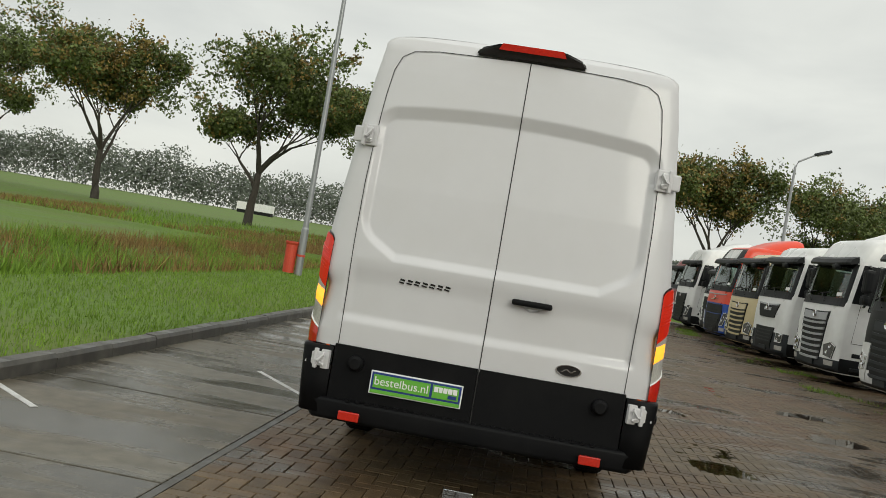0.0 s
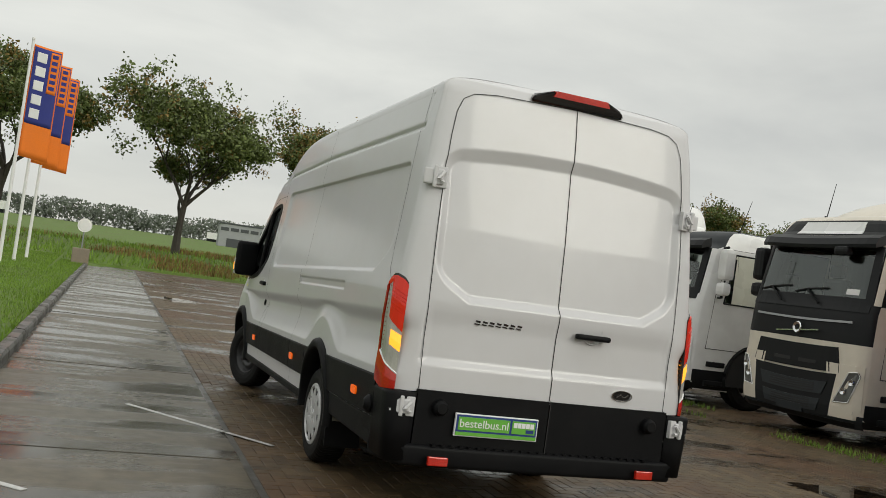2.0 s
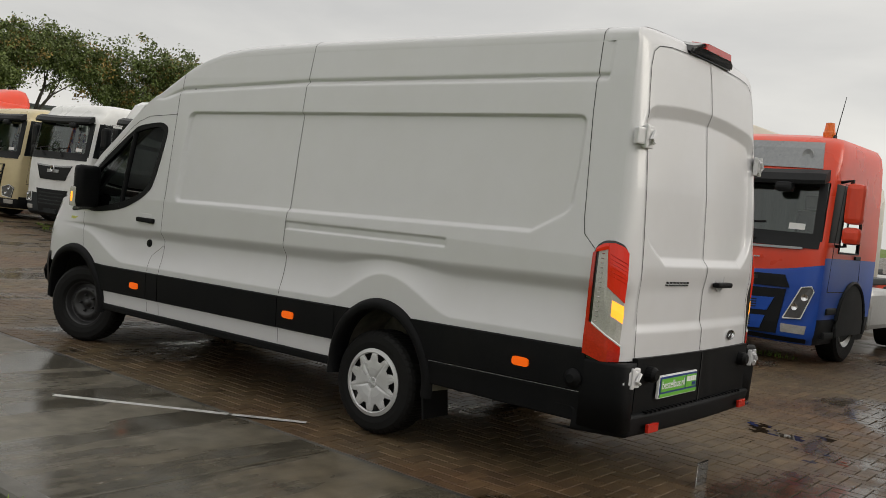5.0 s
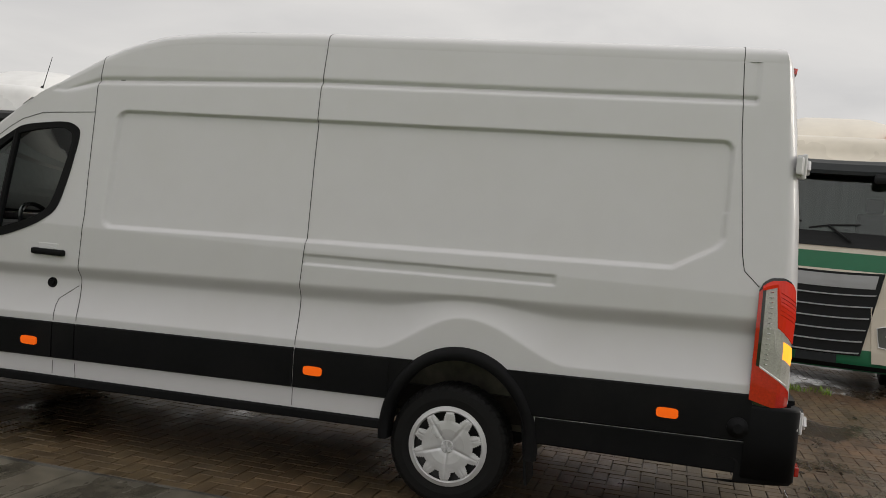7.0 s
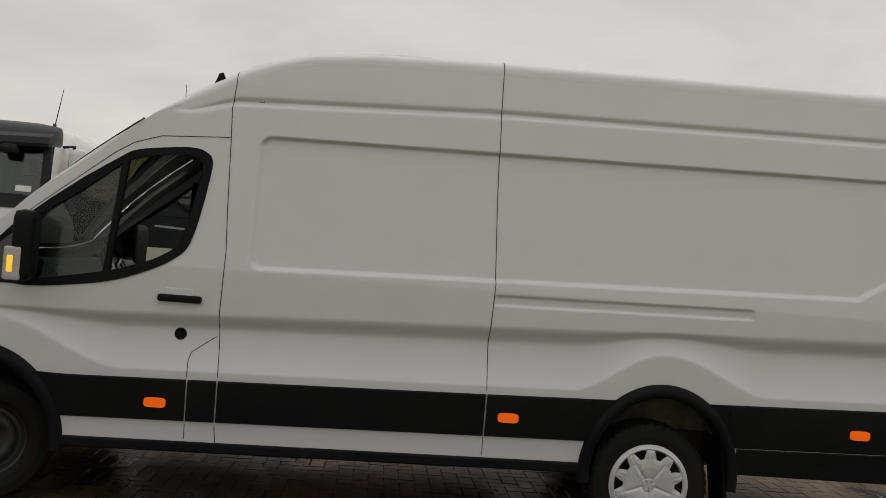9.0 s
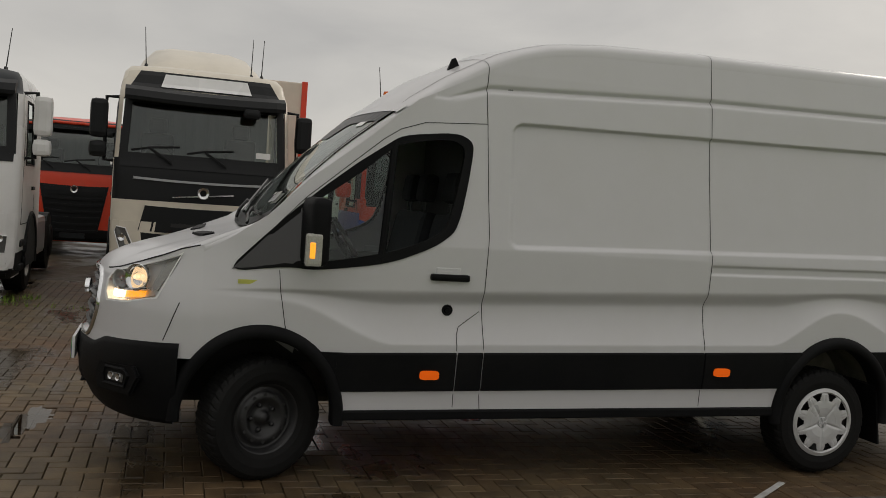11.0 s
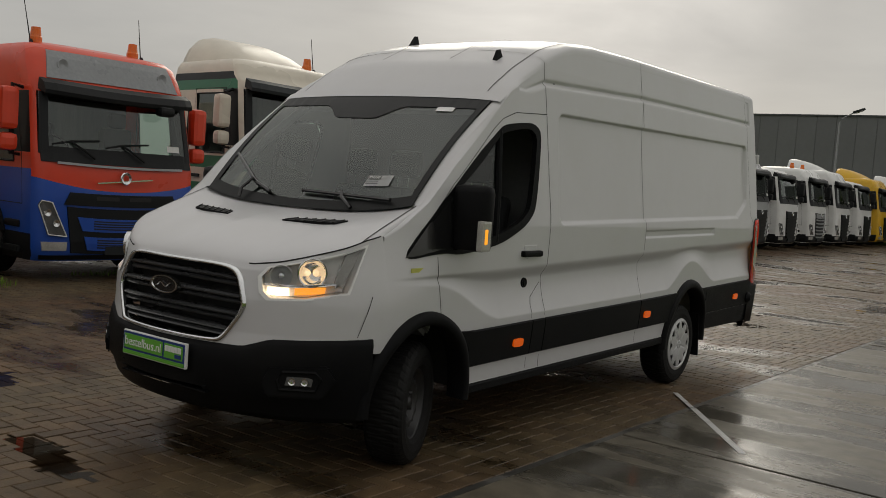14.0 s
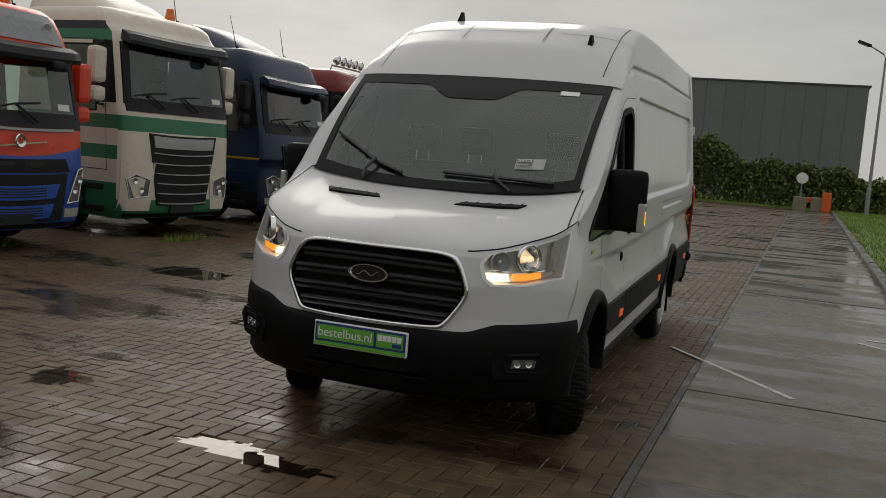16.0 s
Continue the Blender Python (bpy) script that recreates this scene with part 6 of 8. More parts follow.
for nm, c in (("lorry_white", (0.74, 0.74, 0.73)), ("lorry_cream", (0.68, 0.62, 0.52)), ("lorry_beige", (0.58, 0.48, 0.28)), ("lorry_red", (0.72, 0.055, 0.018)),
              ("lorry_blue", (0.01, 0.075, 0.4)), ("lorry_navy", (0.004, 0.016, 0.055)), ("lorry_green", (0.012, 0.16, 0.075)), ("lorry_black", (0.012, 0.014, 0.016)),
              ("lorry_grey", (0.07, 0.078, 0.085)), ("lorry_silver", (0.35, 0.36, 0.37)), ("lorry_yellow", (0.7, 0.4, 0.02)), ("lorry_maroon", (0.22, 0.02, 0.02)), ("lorry_orange", (0.75, 0.13, 0.02))):
    paint(nm, c)
for nm, c in (("lorry_black", (0.008, 0.009, 0.01)), ("lorry_grey", (0.028, 0.032, 0.035))):
    M[nm] = material(nm + "_plastic", c, rough=0.5, vary=0.15, scale=3, spec=0.25)
M["screen"] = material("dark_screen_glass", (0.012, 0.018, 0.017), rough=0.06, vary=0.3, scale=1.2, coat=0.4)
M["screen_pale"] = material("grey_band_panel", (0.25, 0.26, 0.27), rough=0.3, vary=0.2)
M["beacon"] = material("orange_beacon", (0.75, 0.16, 0.02), rough=0.2, vary=0.08)
M["wood_dark"] = material("dark_frame", (0.05, 0.045, 0.04), rough=0.7)
M["alu"] = material("brushed_metal", (0.5, 0.5, 0.5), rough=0.35, metal=0.8, vary=0.1)


M["cab_glass"] = glass("lorry_screen_glass", (0.62, 0.74, 0.69), clear=0.85, ior=1.9)
M["cab_lining"] = material("dark_cab_lining", (0.03, 0.032, 0.033), rough=0.85, vary=0.25)
M["cab_curtain"] = material("grey_cab_curtain", (0.24, 0.25, 0.24), rough=0.9, vary=0.25, stretch=(8, 8, 0.4))
M["sticker"] = material("paper_sticker", (0.7, 0.7, 0.68), rough=0.6, vary=0.08)
SE = 4.6                                                           # squareness of a cab's plan


def lorry(y, x=6.8, tilt=0.0, body="lorry_white", front=None, side=None, pillar=None, bumper="lorry_black", visor="lorry_black", zb=1.85, zt=2.72, top=3.25,
          grille="louvre", slats=6, slat_mat="lorry_black", mirror="lorry_black", sign=None, badge="disc", beacons=0, spoiler=None, label="", lamp="slant",
          aerials=0, roof_lamps=0, bow=0.0, grille_top=1.5, grille_w=0.72, corner=None, slat_h=0.05):
    T = thing("lorry", label, "lorry", "lorries parked in a row", m=Matrix.Translation((x, y, 0)) @ pose(0, 0, 0, 0, 0, tilt) @ Matrix.Diagonal((1, 0.95, 1, 1)))
    H, pillar = top, pillar or "lorry_black"
    front = front or [(0.3, 0.56, bumper), (0.56, 9, body)]
    side = side or [(0.3, 0.62, "lorry_black"), (0.62, 9, body)]
    fxp = [(0.28, 0.09), (0.36, 0.02), (0.5, 0.0), (zb - 0.5, 0.0), (zb - 0.1, 0.03), (zb, 0.06), (zt, 0.22), (zt + 0.12, 0.25), (H - 0.28, 0.38), (H - 0.12, 0.47), (H - 0.03, 0.6), (H, 0.78)]
    hwp = [(0.28, 1.16), (0.45, 1.21), (1.0, 1.235), (zb, 1.23), (zt, 1.2), (H - 0.3, 1.18), (H - 0.12, 1.14), (H - 0.03, 1.07), (H, 0.97)]
    fx, hw = (lambda z: interp(z, fxp)), (lambda z: interp(z, hwp))
    D = 0.36

    def fp(v, z, out=0.0):
        """A point of the rounded front, v metres off the centre line."""
        q = min(0.9999, abs(v) / hw(z))
        return (fx(z) + D * (1 - (1 - q ** SE) ** (1 / SE)) - out, v, z)

    TT = [90, 84, 78, 70, 61.4, 52, 40, 28, 17, 8, 3]
    FR = [1.0, 0.82, 0.56, 0.12]

    def ring(z):
        w, f = hw(z), fx(z)
        half = [(f + D + (2.3 - f - D) * k, w) for k in FR]
        for t in TT:
            c, s = math.cos(radians(t)), math.sin(radians(t))
            half.append((f + D * (1 - max(0.0, c) ** (2 / SE)), w * s ** (2 / SE)))
        def zz(v):
            return z - bow * (1 - (v / w) ** 2) * max(0.0, 1 - abs(z - 1.32) / 0.34)
        return [(a, -v, zz(v)) for a, v in half] + [(f, 0.0, zz(0))] + [(a, v, zz(v)) for a, v in half[::-1]]

    wz0, wz1 = zb - 0.12, zt - 0.06
    lines = sorted({0.28, 0.32, 0.36, 0.42, 0.5, zb - 0.5, zb - 0.25, wz0, zb, zt, wz1, zt + 0.12, H - 0.28, H - 0.2, H - 0.12, H - 0.07, H - 0.03, H,
                    *[round(q, 3) for bnd in (front, side) for q0, q1, _ in bnd for q in (q0, q1) if 0.28 < q < H], *np.linspace(zb + 0.1, zt - 0.1, 5), *np.linspace(0.7, zb - 0.6, 4)})
    P = [ring(z) for z in lines]
    last = np.array(P[-1])
    for k, dz in ((0.7, 0.05), (0.35, 0.075), (0.0, 0.08)):
        P.append([tuple(q) for q in (last - [1.65, 0, 0]) * [k, k, 1] + [1.65, 0, dz]])
    n, nfr = len(P[0]), len(FR)
    groups = {}

    def pick(bands, z):
        for q0, q1, m_ in bands:
            if q0 <= z < q1:
                return m_, q0
        return body, 0

    for i in range(len(P) - 1):
        zc = (lines[i] + lines[i + 1]) / 2 if i + 1 < len(lines) else H + 0.01
        for j in range(n - 1):
            k = min(j, n - 2 - j)
            left = j < n / 2
            is_front = k >= nfr + 2
            if k >= nfr + 4 and zb < zc < zt:
                continue
            if k == 2 and wz0 < zc < wz1:
                continue
            if not is_front and k >= nfr - 1 and zb - 0.02 < zc < zt and k > 2:
                key = ("pillar", (pillar, 0), left)
            elif zc > H:
                key = ("roof", pick(front, zc), False)
            elif is_front:
                key = ("front_panel", pick(front, zc), zc > zb)
            else:
                key = ("side_panel", pick(side, zc), (left, k > 2, zc > zb if k < 2 else zc > wz1))
            groups.setdefault(key, []).append((i * n + j, i * n + j + 1, (i + 1) * n + j + 1, (i + 1) * n + j))
    flat = [q for row in P for q in row]
    for (nm, (mt, _), _), fs in groups.items():
        used = sorted({q for f in fs for q in f})
        idx = {q: e for e, q in enumerate(used)}
        from_data(nm, [flat[q] for q in used], [[idx[q] for q in f] for f in fs], mt, T, smooth=True)

    def patch(name, lo, hi, z0, z1, out, mat, parent=T, lab="", nv=8, nz=4, sag_=0.0, inner=-0.03, smooth=False):
        """A raised panel on the front between two widths (lo at z0, hi at z1), hanging a little in the middle."""
        b = bmesh.new()
        grid = []
        for a in np.linspace(0, 1, nv + 1):
            col = []
            for e in np.linspace(0, 1, nz + 1):
                v = (lo[0] + (lo[1] - lo[0]) * a) * (1 - e) + (hi[0] + (hi[1] - hi[0]) * a) * e
                z = z0 + (z1 - z0) * e - sag_ * (1 - min(1, abs(v) / 0.9) ** 2)
                col.append(b.verts.new(fp(v, z, out)))
            grid.append(col)
        for i in range(nv):
            for j in range(nz):
                b.faces.new((grid[i][j], grid[i][j + 1], grid[i + 1][j + 1], grid[i + 1][j]))
        edge = [grid[i][0] for i in range(nv + 1)] + [grid[nv][j] for j in range(1, nz + 1)] + [grid[i][nz] for i in range(nv - 1, -1, -1)] + [grid[0][j] for j in range(nz - 1, 0, -1)]
        low = [b.verts.new((q.co.x + out - inner, q.co.y, q.co.z)) for q in edge]
        for k in range(len(edge)):
            b.faces.new((edge[k], edge[(k + 1) % len(edge)], low[(k + 1) % len(edge)], low[k]))
        bmesh.ops.recalc_face_normals(b, faces=b.faces)
        return part(name, b, mat, parent, lab, smooth=smooth)

    def both(w):
        return (-w, w)

    # glazing and what shows behind it
    G = [[fp(hw(z) * 0.935 * math.sin(radians(t)) ** (2 / SE) / math.sin(radians(61.4)) ** (2 / SE) * 0.998 if t >= 0 else -hw(z) * 0.935 * math.sin(radians(-t)) ** (2 / SE) / math.sin(radians(61.4)) ** (2 / SE) * 0.998, z, 0.004)
          for t in [-q for q in TT[4:]] + [0] + TT[4:][::-1]] for z in np.linspace(zb, zt, 6)]
    sheet("windscreen", np.array(G), "cab_glass", T, "tinted windscreen", smooth=True).visible_shadow = False
    patch("screen_edge", both(1.14), both(1.14), zb - 0.1, zb + 0.09, 0.012, "lorry_black", nv=16, nz=3)
    patch("screen_edge", both(1.08), both(1.08), zt - 0.06, zt + 0.03, 0.012, "lorry_black", nv=16, nz=2)
    for s in (-1, 1):
        patch("screen_edge", (s * 1.05, s * 1.16), (s * 1.01, s * 1.11), zb, zt, 0.01, "lorry_black", nv=3, nz=5)
        pts = []
        for z in np.linspace(wz0, wz1, 3):
            a0 = fx(z) + D
            pts.append([(a0 + (2.3 - a0) * k, s * (hw(z) - 0.012), z) for k in (0.12, 0.56)])
        sheet("door_window", np.array(pts), "cab_glass", T, smooth=False).visible_shadow = False
        b = bmesh.new()
        rim_ = [(fx(z) + D + (2.3 - fx(z) - D) * k, s * (hw(z) + 0.001), z) for k, z in ((0.12, wz0), (0.12, (wz0 + wz1) / 2), (0.12, wz1), (0.56, wz1), (0.56, wz0), (0.12, wz0))]
        tube(b, rim_, 0.016, 5)
        part("window_seal", b, "lorry_black", T)
        b = bmesh.new()
        a0 = fx(zb) + D
        tube(b, [(u, s * (hw(min(v, H)) + 0.001), v) for u, v in ((a0 - 0.06, 0.98), (a0 + 0.02, zb), (a0 + 0.28, zt + 0.02), (1.58, zt + 0.02), (1.6, 1.15), (1.56, 0.98), (a0 - 0.06, 0.98))], 0.006, 4)
        part("door_gap", b, "gap", T)
        b = bmesh.new()
        box(b, 1.3, s * (hw(1.5) - 0.005), 1.42, 1.52, s * (hw(1.5) + 0.03), 1.47, 0.008)
        part("door_handle", b, "lorry_black", T)
        # mirrors
        for z0, z1, d in ((zb + 0.26, zb + 0.78, 0.2), (zb + 0.0, zb + 0.22, 0.17)):
            b = bmesh.new()
            box(b, 0.32, s * 1.33, z0, 0.32 + d, s * 1.57, z1, 0.07)
            part("mirror_housing", b, mirror, T)
        b = bmesh.new()
        tube(b, [(0.52, s * 1.16, zb - 0.04), (0.46, s * 1.36, zb - 0.03), (0.5, s * 1.36, zb + 0.4), (0.48, s * 1.36, zb + 0.82), (0.55, s * 1.12, zt + 0.02)], 0.028, 6)
        part("mirror_arm", b, "lorry_black", T)
        # lamps
        if lamp == "slant":
            outline = [(0.82, 0.6), (1.05, 0.62), (1.17, 0.98), (1.14, 1.04), (1.02, 1.02), (0.86, 0.68)]
        elif lamp == "wide":
            outline = [(0.76, 0.62), (1.08, 0.58), (1.14, 0.86), (1.0, 0.94), (0.72, 0.86)]
        else:
            outline = [(0.82, 0.62), (1.1, 0.62), (1.12, 0.84), (0.84, 0.86)]
        if corner:
            patch("lamp_corner", (s * 0.7, s * 1.19), (s * 0.62, s * 1.2), 0.4, 1.12, 0.02, corner, nv=6, nz=5)
        b = bmesh.new()
        prism(b, outline, -0.03, 0.03, lambda v, z, h: fp(s * v, z, h))
        bmesh.ops.recalc_face_normals(b, faces=b.faces)
        lampo = part("headlamp", b, "lens_grey", T, "clear headlamp in a dark housing")
        cy, cz = sum(q[0] for q in outline) / len(outline), sum(q[1] for q in outline) / len(outline)
        for dv, dz in ((-0.05, -0.06), (0.06, 0.07)):
            b = bmesh.new()
            lathe(b, [(0.0, 0.012), (0.025, 0.0), (0.045, -0.006), (0.048, 0.01)], "x", 14, at=fp(s * (cy + dv), cz + dz, 0.034))
            part("lens", b, "chrome", lampo)
        b = bmesh.new()
        tube(b, [fp(s * v, z, 0.034) for v, z in outline + outline[:1]], 0.008, 4)
        part("bezel", b, "hl_grey", lampo)
        patch("fog_lamp", (s * 0.8, s * 1.1), (s * 0.8, s * 1.12), 0.42, 0.53, 0.014, "clear_lens", nv=4, nz=2)
        # wheels, arch, steps
        b = bmesh.new()
        lathe(b, [(0.28, 0.1), (0.32, 0.14), (0.45, 0.15), (0.5, 0.12), (0.51, 0.0), (0.5, -0.13), (0.44, -0.16), (0.28, -0.15)], "x", 32)
        w = part("tyre", b, "rubber", T)
        w.matrix_local = Matrix.Translation((1.42, s * 1.07, 0.505)) @ pose(0, 0, 0, 0, 0, s * 90)
        b = bmesh.new()
        lathe(b, [(0.0, 0.16), (0.08, 0.16), (0.1, 0.1), (0.18, 0.06), (0.26, 0.1), (0.29, 0.14), (0.3, 0.1)], "x", 24)
        rim = part("rim", b, "alu", w)
        for k in range(10):
            b = bmesh.new()
            t = 2 * math.pi * k / 10
            lathe(b, [(0.0, 0.02), (0.014, 0.018), (0.016, 0.0)], "x", 8, at=(0.085, 0.15 * math.cos(t), 0.15 * math.sin(t)))
            part("wheel_nut", b, "lorry_grey", rim)
        # No opening is cut: a flat dark disc paints the shaded wheel hollow.
        b = bmesh.new()
        arc = [(1.42 + 0.6 * math.cos(t), 0.5 + 0.6 * math.sin(t)) for t in np.linspace(-0.2, math.pi + 0.2, 20)]
        prism(b, arc, -0.06, 0.004, lambda u, v, h: (u, s * (1.236 + h), v))
        bmesh.ops.recalc_face_normals(b, faces=b.faces)
        part("wheel_arch", b, "gap", T)
        b = bmesh.new()
        tube(b, [(u, s * 1.235, v) for u, v in arc], 0.032, 6)
        part("wing_edge", b, "lorry_black", T)
        for z in (0.36, 0.68):
            b = bmesh.new()
            box(b, 0.42, s * 0.95, z, 0.8, s * 1.245, z + 0.09, 0.02)
            part("step", b, "lorry_black", T)
        b = bmesh.new()
        lathe(b, [(0.0, 0.2), (0.25, 0.18), (0.3, 0.14), (0.5, 0.12), (0.5, -0.3), (0.0, -0.3)], "x", 24)
        w = part("rear_wheel", b, "rubber", T)
        w.matrix_local = Matrix.Translation((4.9, s * 1.0, 0.505)) @ pose(0, 0, 0, 0, 0, s * 90)
        b = bmesh.new()
        box(b, 2.45, s * 0.6, 0.4, 3.7, s * 1.2, 1.0, 0.08)
        part("fuel_tank", b, "alu", T)
        b = bmesh.new()
        box(b, 2.0, s * 0.3, 0.75, 6.2, s * 0.42, 1.0)
        part("chassis_rail", b, "lorry_red" if body == "lorry_red" else "lorry_black", T)
        # seats
        b = bmesh.new()
        box(b, 1.15, s * 0.62 - 0.24, 1.25, 1.32, s * 0.62 + 0.24, zb + 0.42, 0.06)
        box(b, 1.15, s * 0.62 - 0.13, zb + 0.42, 1.27, s * 0.62 + 0.13, zb + 0.64, 0.05)
        part("seat_back", b, "cab_lining", T)
    for nm, c0, c1, mt in (("dashboard", (0.22, -1.05, 1.2), (0.62, 1.05, zb - 0.02), "cab_lining"), ("cab_floor", (0.3, -1.0, 0.45), (2.25, 1.0, 0.6), "lorry_black"),
                           ("back_wall", (1.72, -1.1, 0.6), (1.76, 1.1, zt + 0.1), "cab_curtain"), ("headliner", (0.45, -1.05, zt + 0.02), (1.76, 1.05, zt + 0.05), "cab_lining")):
        b = bmesh.new()
        box(b, *c0, *c1, 0.02 if nm == "dashboard" else 0)
        part(nm, b, mt, T)
    b = bmesh.new()
    tube(b, [(0.72 + 0.1 * math.sin(t), 0.62 + 0.22 * math.cos(t), zb + 0.04 + 0.2 * math.sin(t)) for t in np.linspace(0, 2 * math.pi, 17)], 0.016, 5)
    part("steering_wheel", b, "lorry_black", T)
    b = bmesh.new()
    box(b, 2.27, -1.12, 0.75, 2.31, 1.12, H - 0.12, 0.015)
    part("cab_back", b, body, T)
    patch("sticker", (-0.93, -0.72), (-0.93, -0.72), zb + 0.13, zb + 0.21, 0.01, "sticker", nv=2, nz=1, inner=0.0)
    # grille
    gt, gw = grille_top, grille_w
    if grille == "double":
        gr = patch("grille", both(0.74), both(0.82), 0.4, 0.98, 0.022, "lorry_black", lab="dark grille panel", nv=10, sag_=0.03)
        for z0, z1, w0, w1 in ((0.7, 0.87, 0.6, 0.68), (0.46, 0.63, 0.52, 0.58)):
            patch("grille_frame", both(w0), both(w1), z0, z1, 0.034, slat_mat, gr, nv=10, nz=2, sag_=0.05)
            for k in range(4):
                z = z0 + 0.03 + k * 0.032
                patch("slot", both(w0 * 0.74), both(w0 * 0.75), z, z + 0.016, 0.038, "gap", gr, nv=8, nz=1, sag_=0.05, inner=0.02)
        patch("upper_panel", both(0.86), both(0.78), 1.0, gt - 0.3 if gt > 1.4 else 1.2, 0.02, "lorry_black", nv=10, sag_=0.02)
        for s in (-1, 1):
            patch("slot", (s * 0.08, s * 0.42), (s * 0.08, s * 0.42), 1.08, 1.13, 0.025, "gap", nv=3, nz=1, sag_=0.02, inner=0.01)
    elif grille == "shield":
        gr = patch("grille", both(0.52), both(0.72), gt - 0.36, gt, 0.02, "lorry_black", lab="black shield-shaped grille", nv=10, sag_=0.03)
        patch("trim_bar", both(0.7), both(0.73), gt - 0.02, gt + 0.02, 0.03, "lorry_silver", gr, nv=10, nz=1, sag_=0.04)
        low = patch("lower_grille", both(0.5), both(0.64), 0.42, 0.98, 0.024, "lorry_black", nv=8, sag_=0.02)
        for k in range(4):
            patch("slat", both(0.5), both(0.5), 0.6 + 0.09 * k, 0.63 + 0.09 * k, 0.036, "lorry_grey", low, nv=6, nz=1, sag_=0.02)
        patch("badge_bar", both(0.24), both(0.24), gt - 0.2, gt - 0.12, 0.03, "lorry_silver", nv=4, nz=1, inner=0.0)
    else:
        gr = patch("grille", both(gw * 0.72), both(gw), 0.5, gt, 0.02, "lorry_black", lab="dark louvred grille", nv=10, sag_=0.03)
        for k in range(slats):
            z = 0.54 + (gt - 0.28 - 0.54) * k / max(1, slats - 1)
            w0 = gw * (0.72 + 0.28 * (z - 0.5) / (gt - 0.5)) * 0.94
            patch("slat", both(w0), both(w0 * 1.02), z, z + slat_h, 0.05, slat_mat, gr, nv=10, nz=1, sag_=0.05)
        patch("badge_panel", both(gw * 0.86), both(gw * 0.9), gt - 0.2, gt - 0.03, 0.035, "lorry_silver" if slat_mat == "lorry_silver" else slat_mat, gr, nv=8, nz=2, sag_=0.03)
    zm = gt + 0.02 if grille == "double" else gt - 0.1
    if badge == "disc":
        b = bmesh.new()
        lathe(b, [(0.045, 0.0), (0.075, -0.012), (0.085, 0.0), (0.08, 0.02)], "x", 20, at=fp(0, zm - (0.12 if grille == "double" else 0), 0.055))
        part("badge_ring", b, "chrome", T)
    if grille == "double":
        b = bmesh.new()
        tube(b, [fp(v, gt - 0.14 - 0.09 * v, 0.04) for v in np.linspace(-0.42, 0.42, 7)], 0.015, 5)
        part("badge_bar", b, "chrome", T)
        patch("trim_bar", both(0.95), both(0.95), gt + 0.04, gt + 0.07, 0.025, "lorry_silver", nv=12, nz=1, sag_=0.02)
    patch("plate_blank", both(0.26), both(0.26), 0.36, 0.47, 0.04, "lorry_grey", nv=4, nz=1)
    patch("bumper_lip", both(1.1), both(1.12), 0.3, 0.36, 0.02, "lorry_black", nv=14, nz=1)
    for dv in (-0.3, 0.45):
        b = bmesh.new()
        tube(b, [fp(dv, zb - 0.03, 0.05), fp(dv + 0.14, zb + 0.06, 0.06), fp(dv + 0.3, zb + 0.16, 0.03)], 0.016, 5)
        part("wiper_arm", b, "lorry_black", T)
        b = bmesh.new()
        tube(b, [fp(dv - 0.1, zb + 0.2, 0.02), fp(dv + 0.3, zb + 0.17, 0.025), fp(min(1.0, dv + 0.55), zb + 0.12, 0.02)], 0.013, 5)
        part("wiper_blade", b, "lorry_black", T)
    # visor, sign, roof
    b = bmesh.new()
    rows = [[b.verts.new((fp(v, zt, 0)[0] - o, v, z - 0.03 * (1 - (v / 1.12) ** 2))) for o, z in ((0.02, zt + 0.17), (0.15, zt + 0.11), (0.2, zt + 0.02), (0.19, zt - 0.03), (0.16, zt - 0.02), (0.0, zt + 0.03))] for v in np.linspace(-1.12, 1.12, 17)]
    for A, B in zip(rows, rows[1:]):
        for k in range(5):
            b.faces.new((A[k], A[k + 1], B[k + 1], B[k]))
    b.faces.new(rows[0])
    b.faces.new(rows[-1][::-1])
    bmesh.ops.recalc_face_normals(b, faces=b.faces)
    part("sun_visor", b, visor, T)
    b = bmesh.new()
    px = fp(-0.5, zt)[0]
    box(b, px - 0.26, -0.74, zt - 0.16, px - 0.1, -0.5, zt - 0.03, 0.05)
    part("kerb_mirror", b, "lorry_black", T)
    if sign == "glazed":
        panel_ = patch("sign_panel", both(1.0), both(0.92), zt + 0.18, H - 0.1, 0.02, "screen_pale", nv=10, lab="glazed panel over the visor")
        for s in (-1, 1):
            b = bmesh.new()
            lathe(b, [(0.0, 0.02), (0.05, 0.0), (0.075, -0.01), (0.08, 0.01)], "x", 16, at=fp(s * 0.76, (zt + 0.18 + H - 0.1) / 2, 0.03))
            part("roof_spot", b, "lorry_silver", panel_)
    elif sign:
        patch("sign_surround", both(1.06), both(0.92), zt + 0.16, H - 0.1, 0.015, "lorry_black", nv=12)
        patch("sign_panel", both(0.64), both(0.58), zt + 0.18, H - 0.13, 0.028, sign, nv=8)
    if spoiler:
        b = bmesh.new()
        rows = []
        for u, h, w in ((0.95, 0.02, 0.8), (1.15, 0.16, 0.9), (1.5, 0.32, 0.97), (1.9, 0.45, 1.0), (2.25, 0.52, 1.0), (2.4, 0.5, 1.0), (2.42, -0.1, 1.0)):
            rows.append([b.verts.new((u, v * w, H - 0.04 + (h * (1 - abs(v) ** 6) if h > 0 else h))) for v in np.r_[-1, -0.96, -0.88, np.linspace(-0.7, 0.7, 7), 0.88, 0.96, 1]])
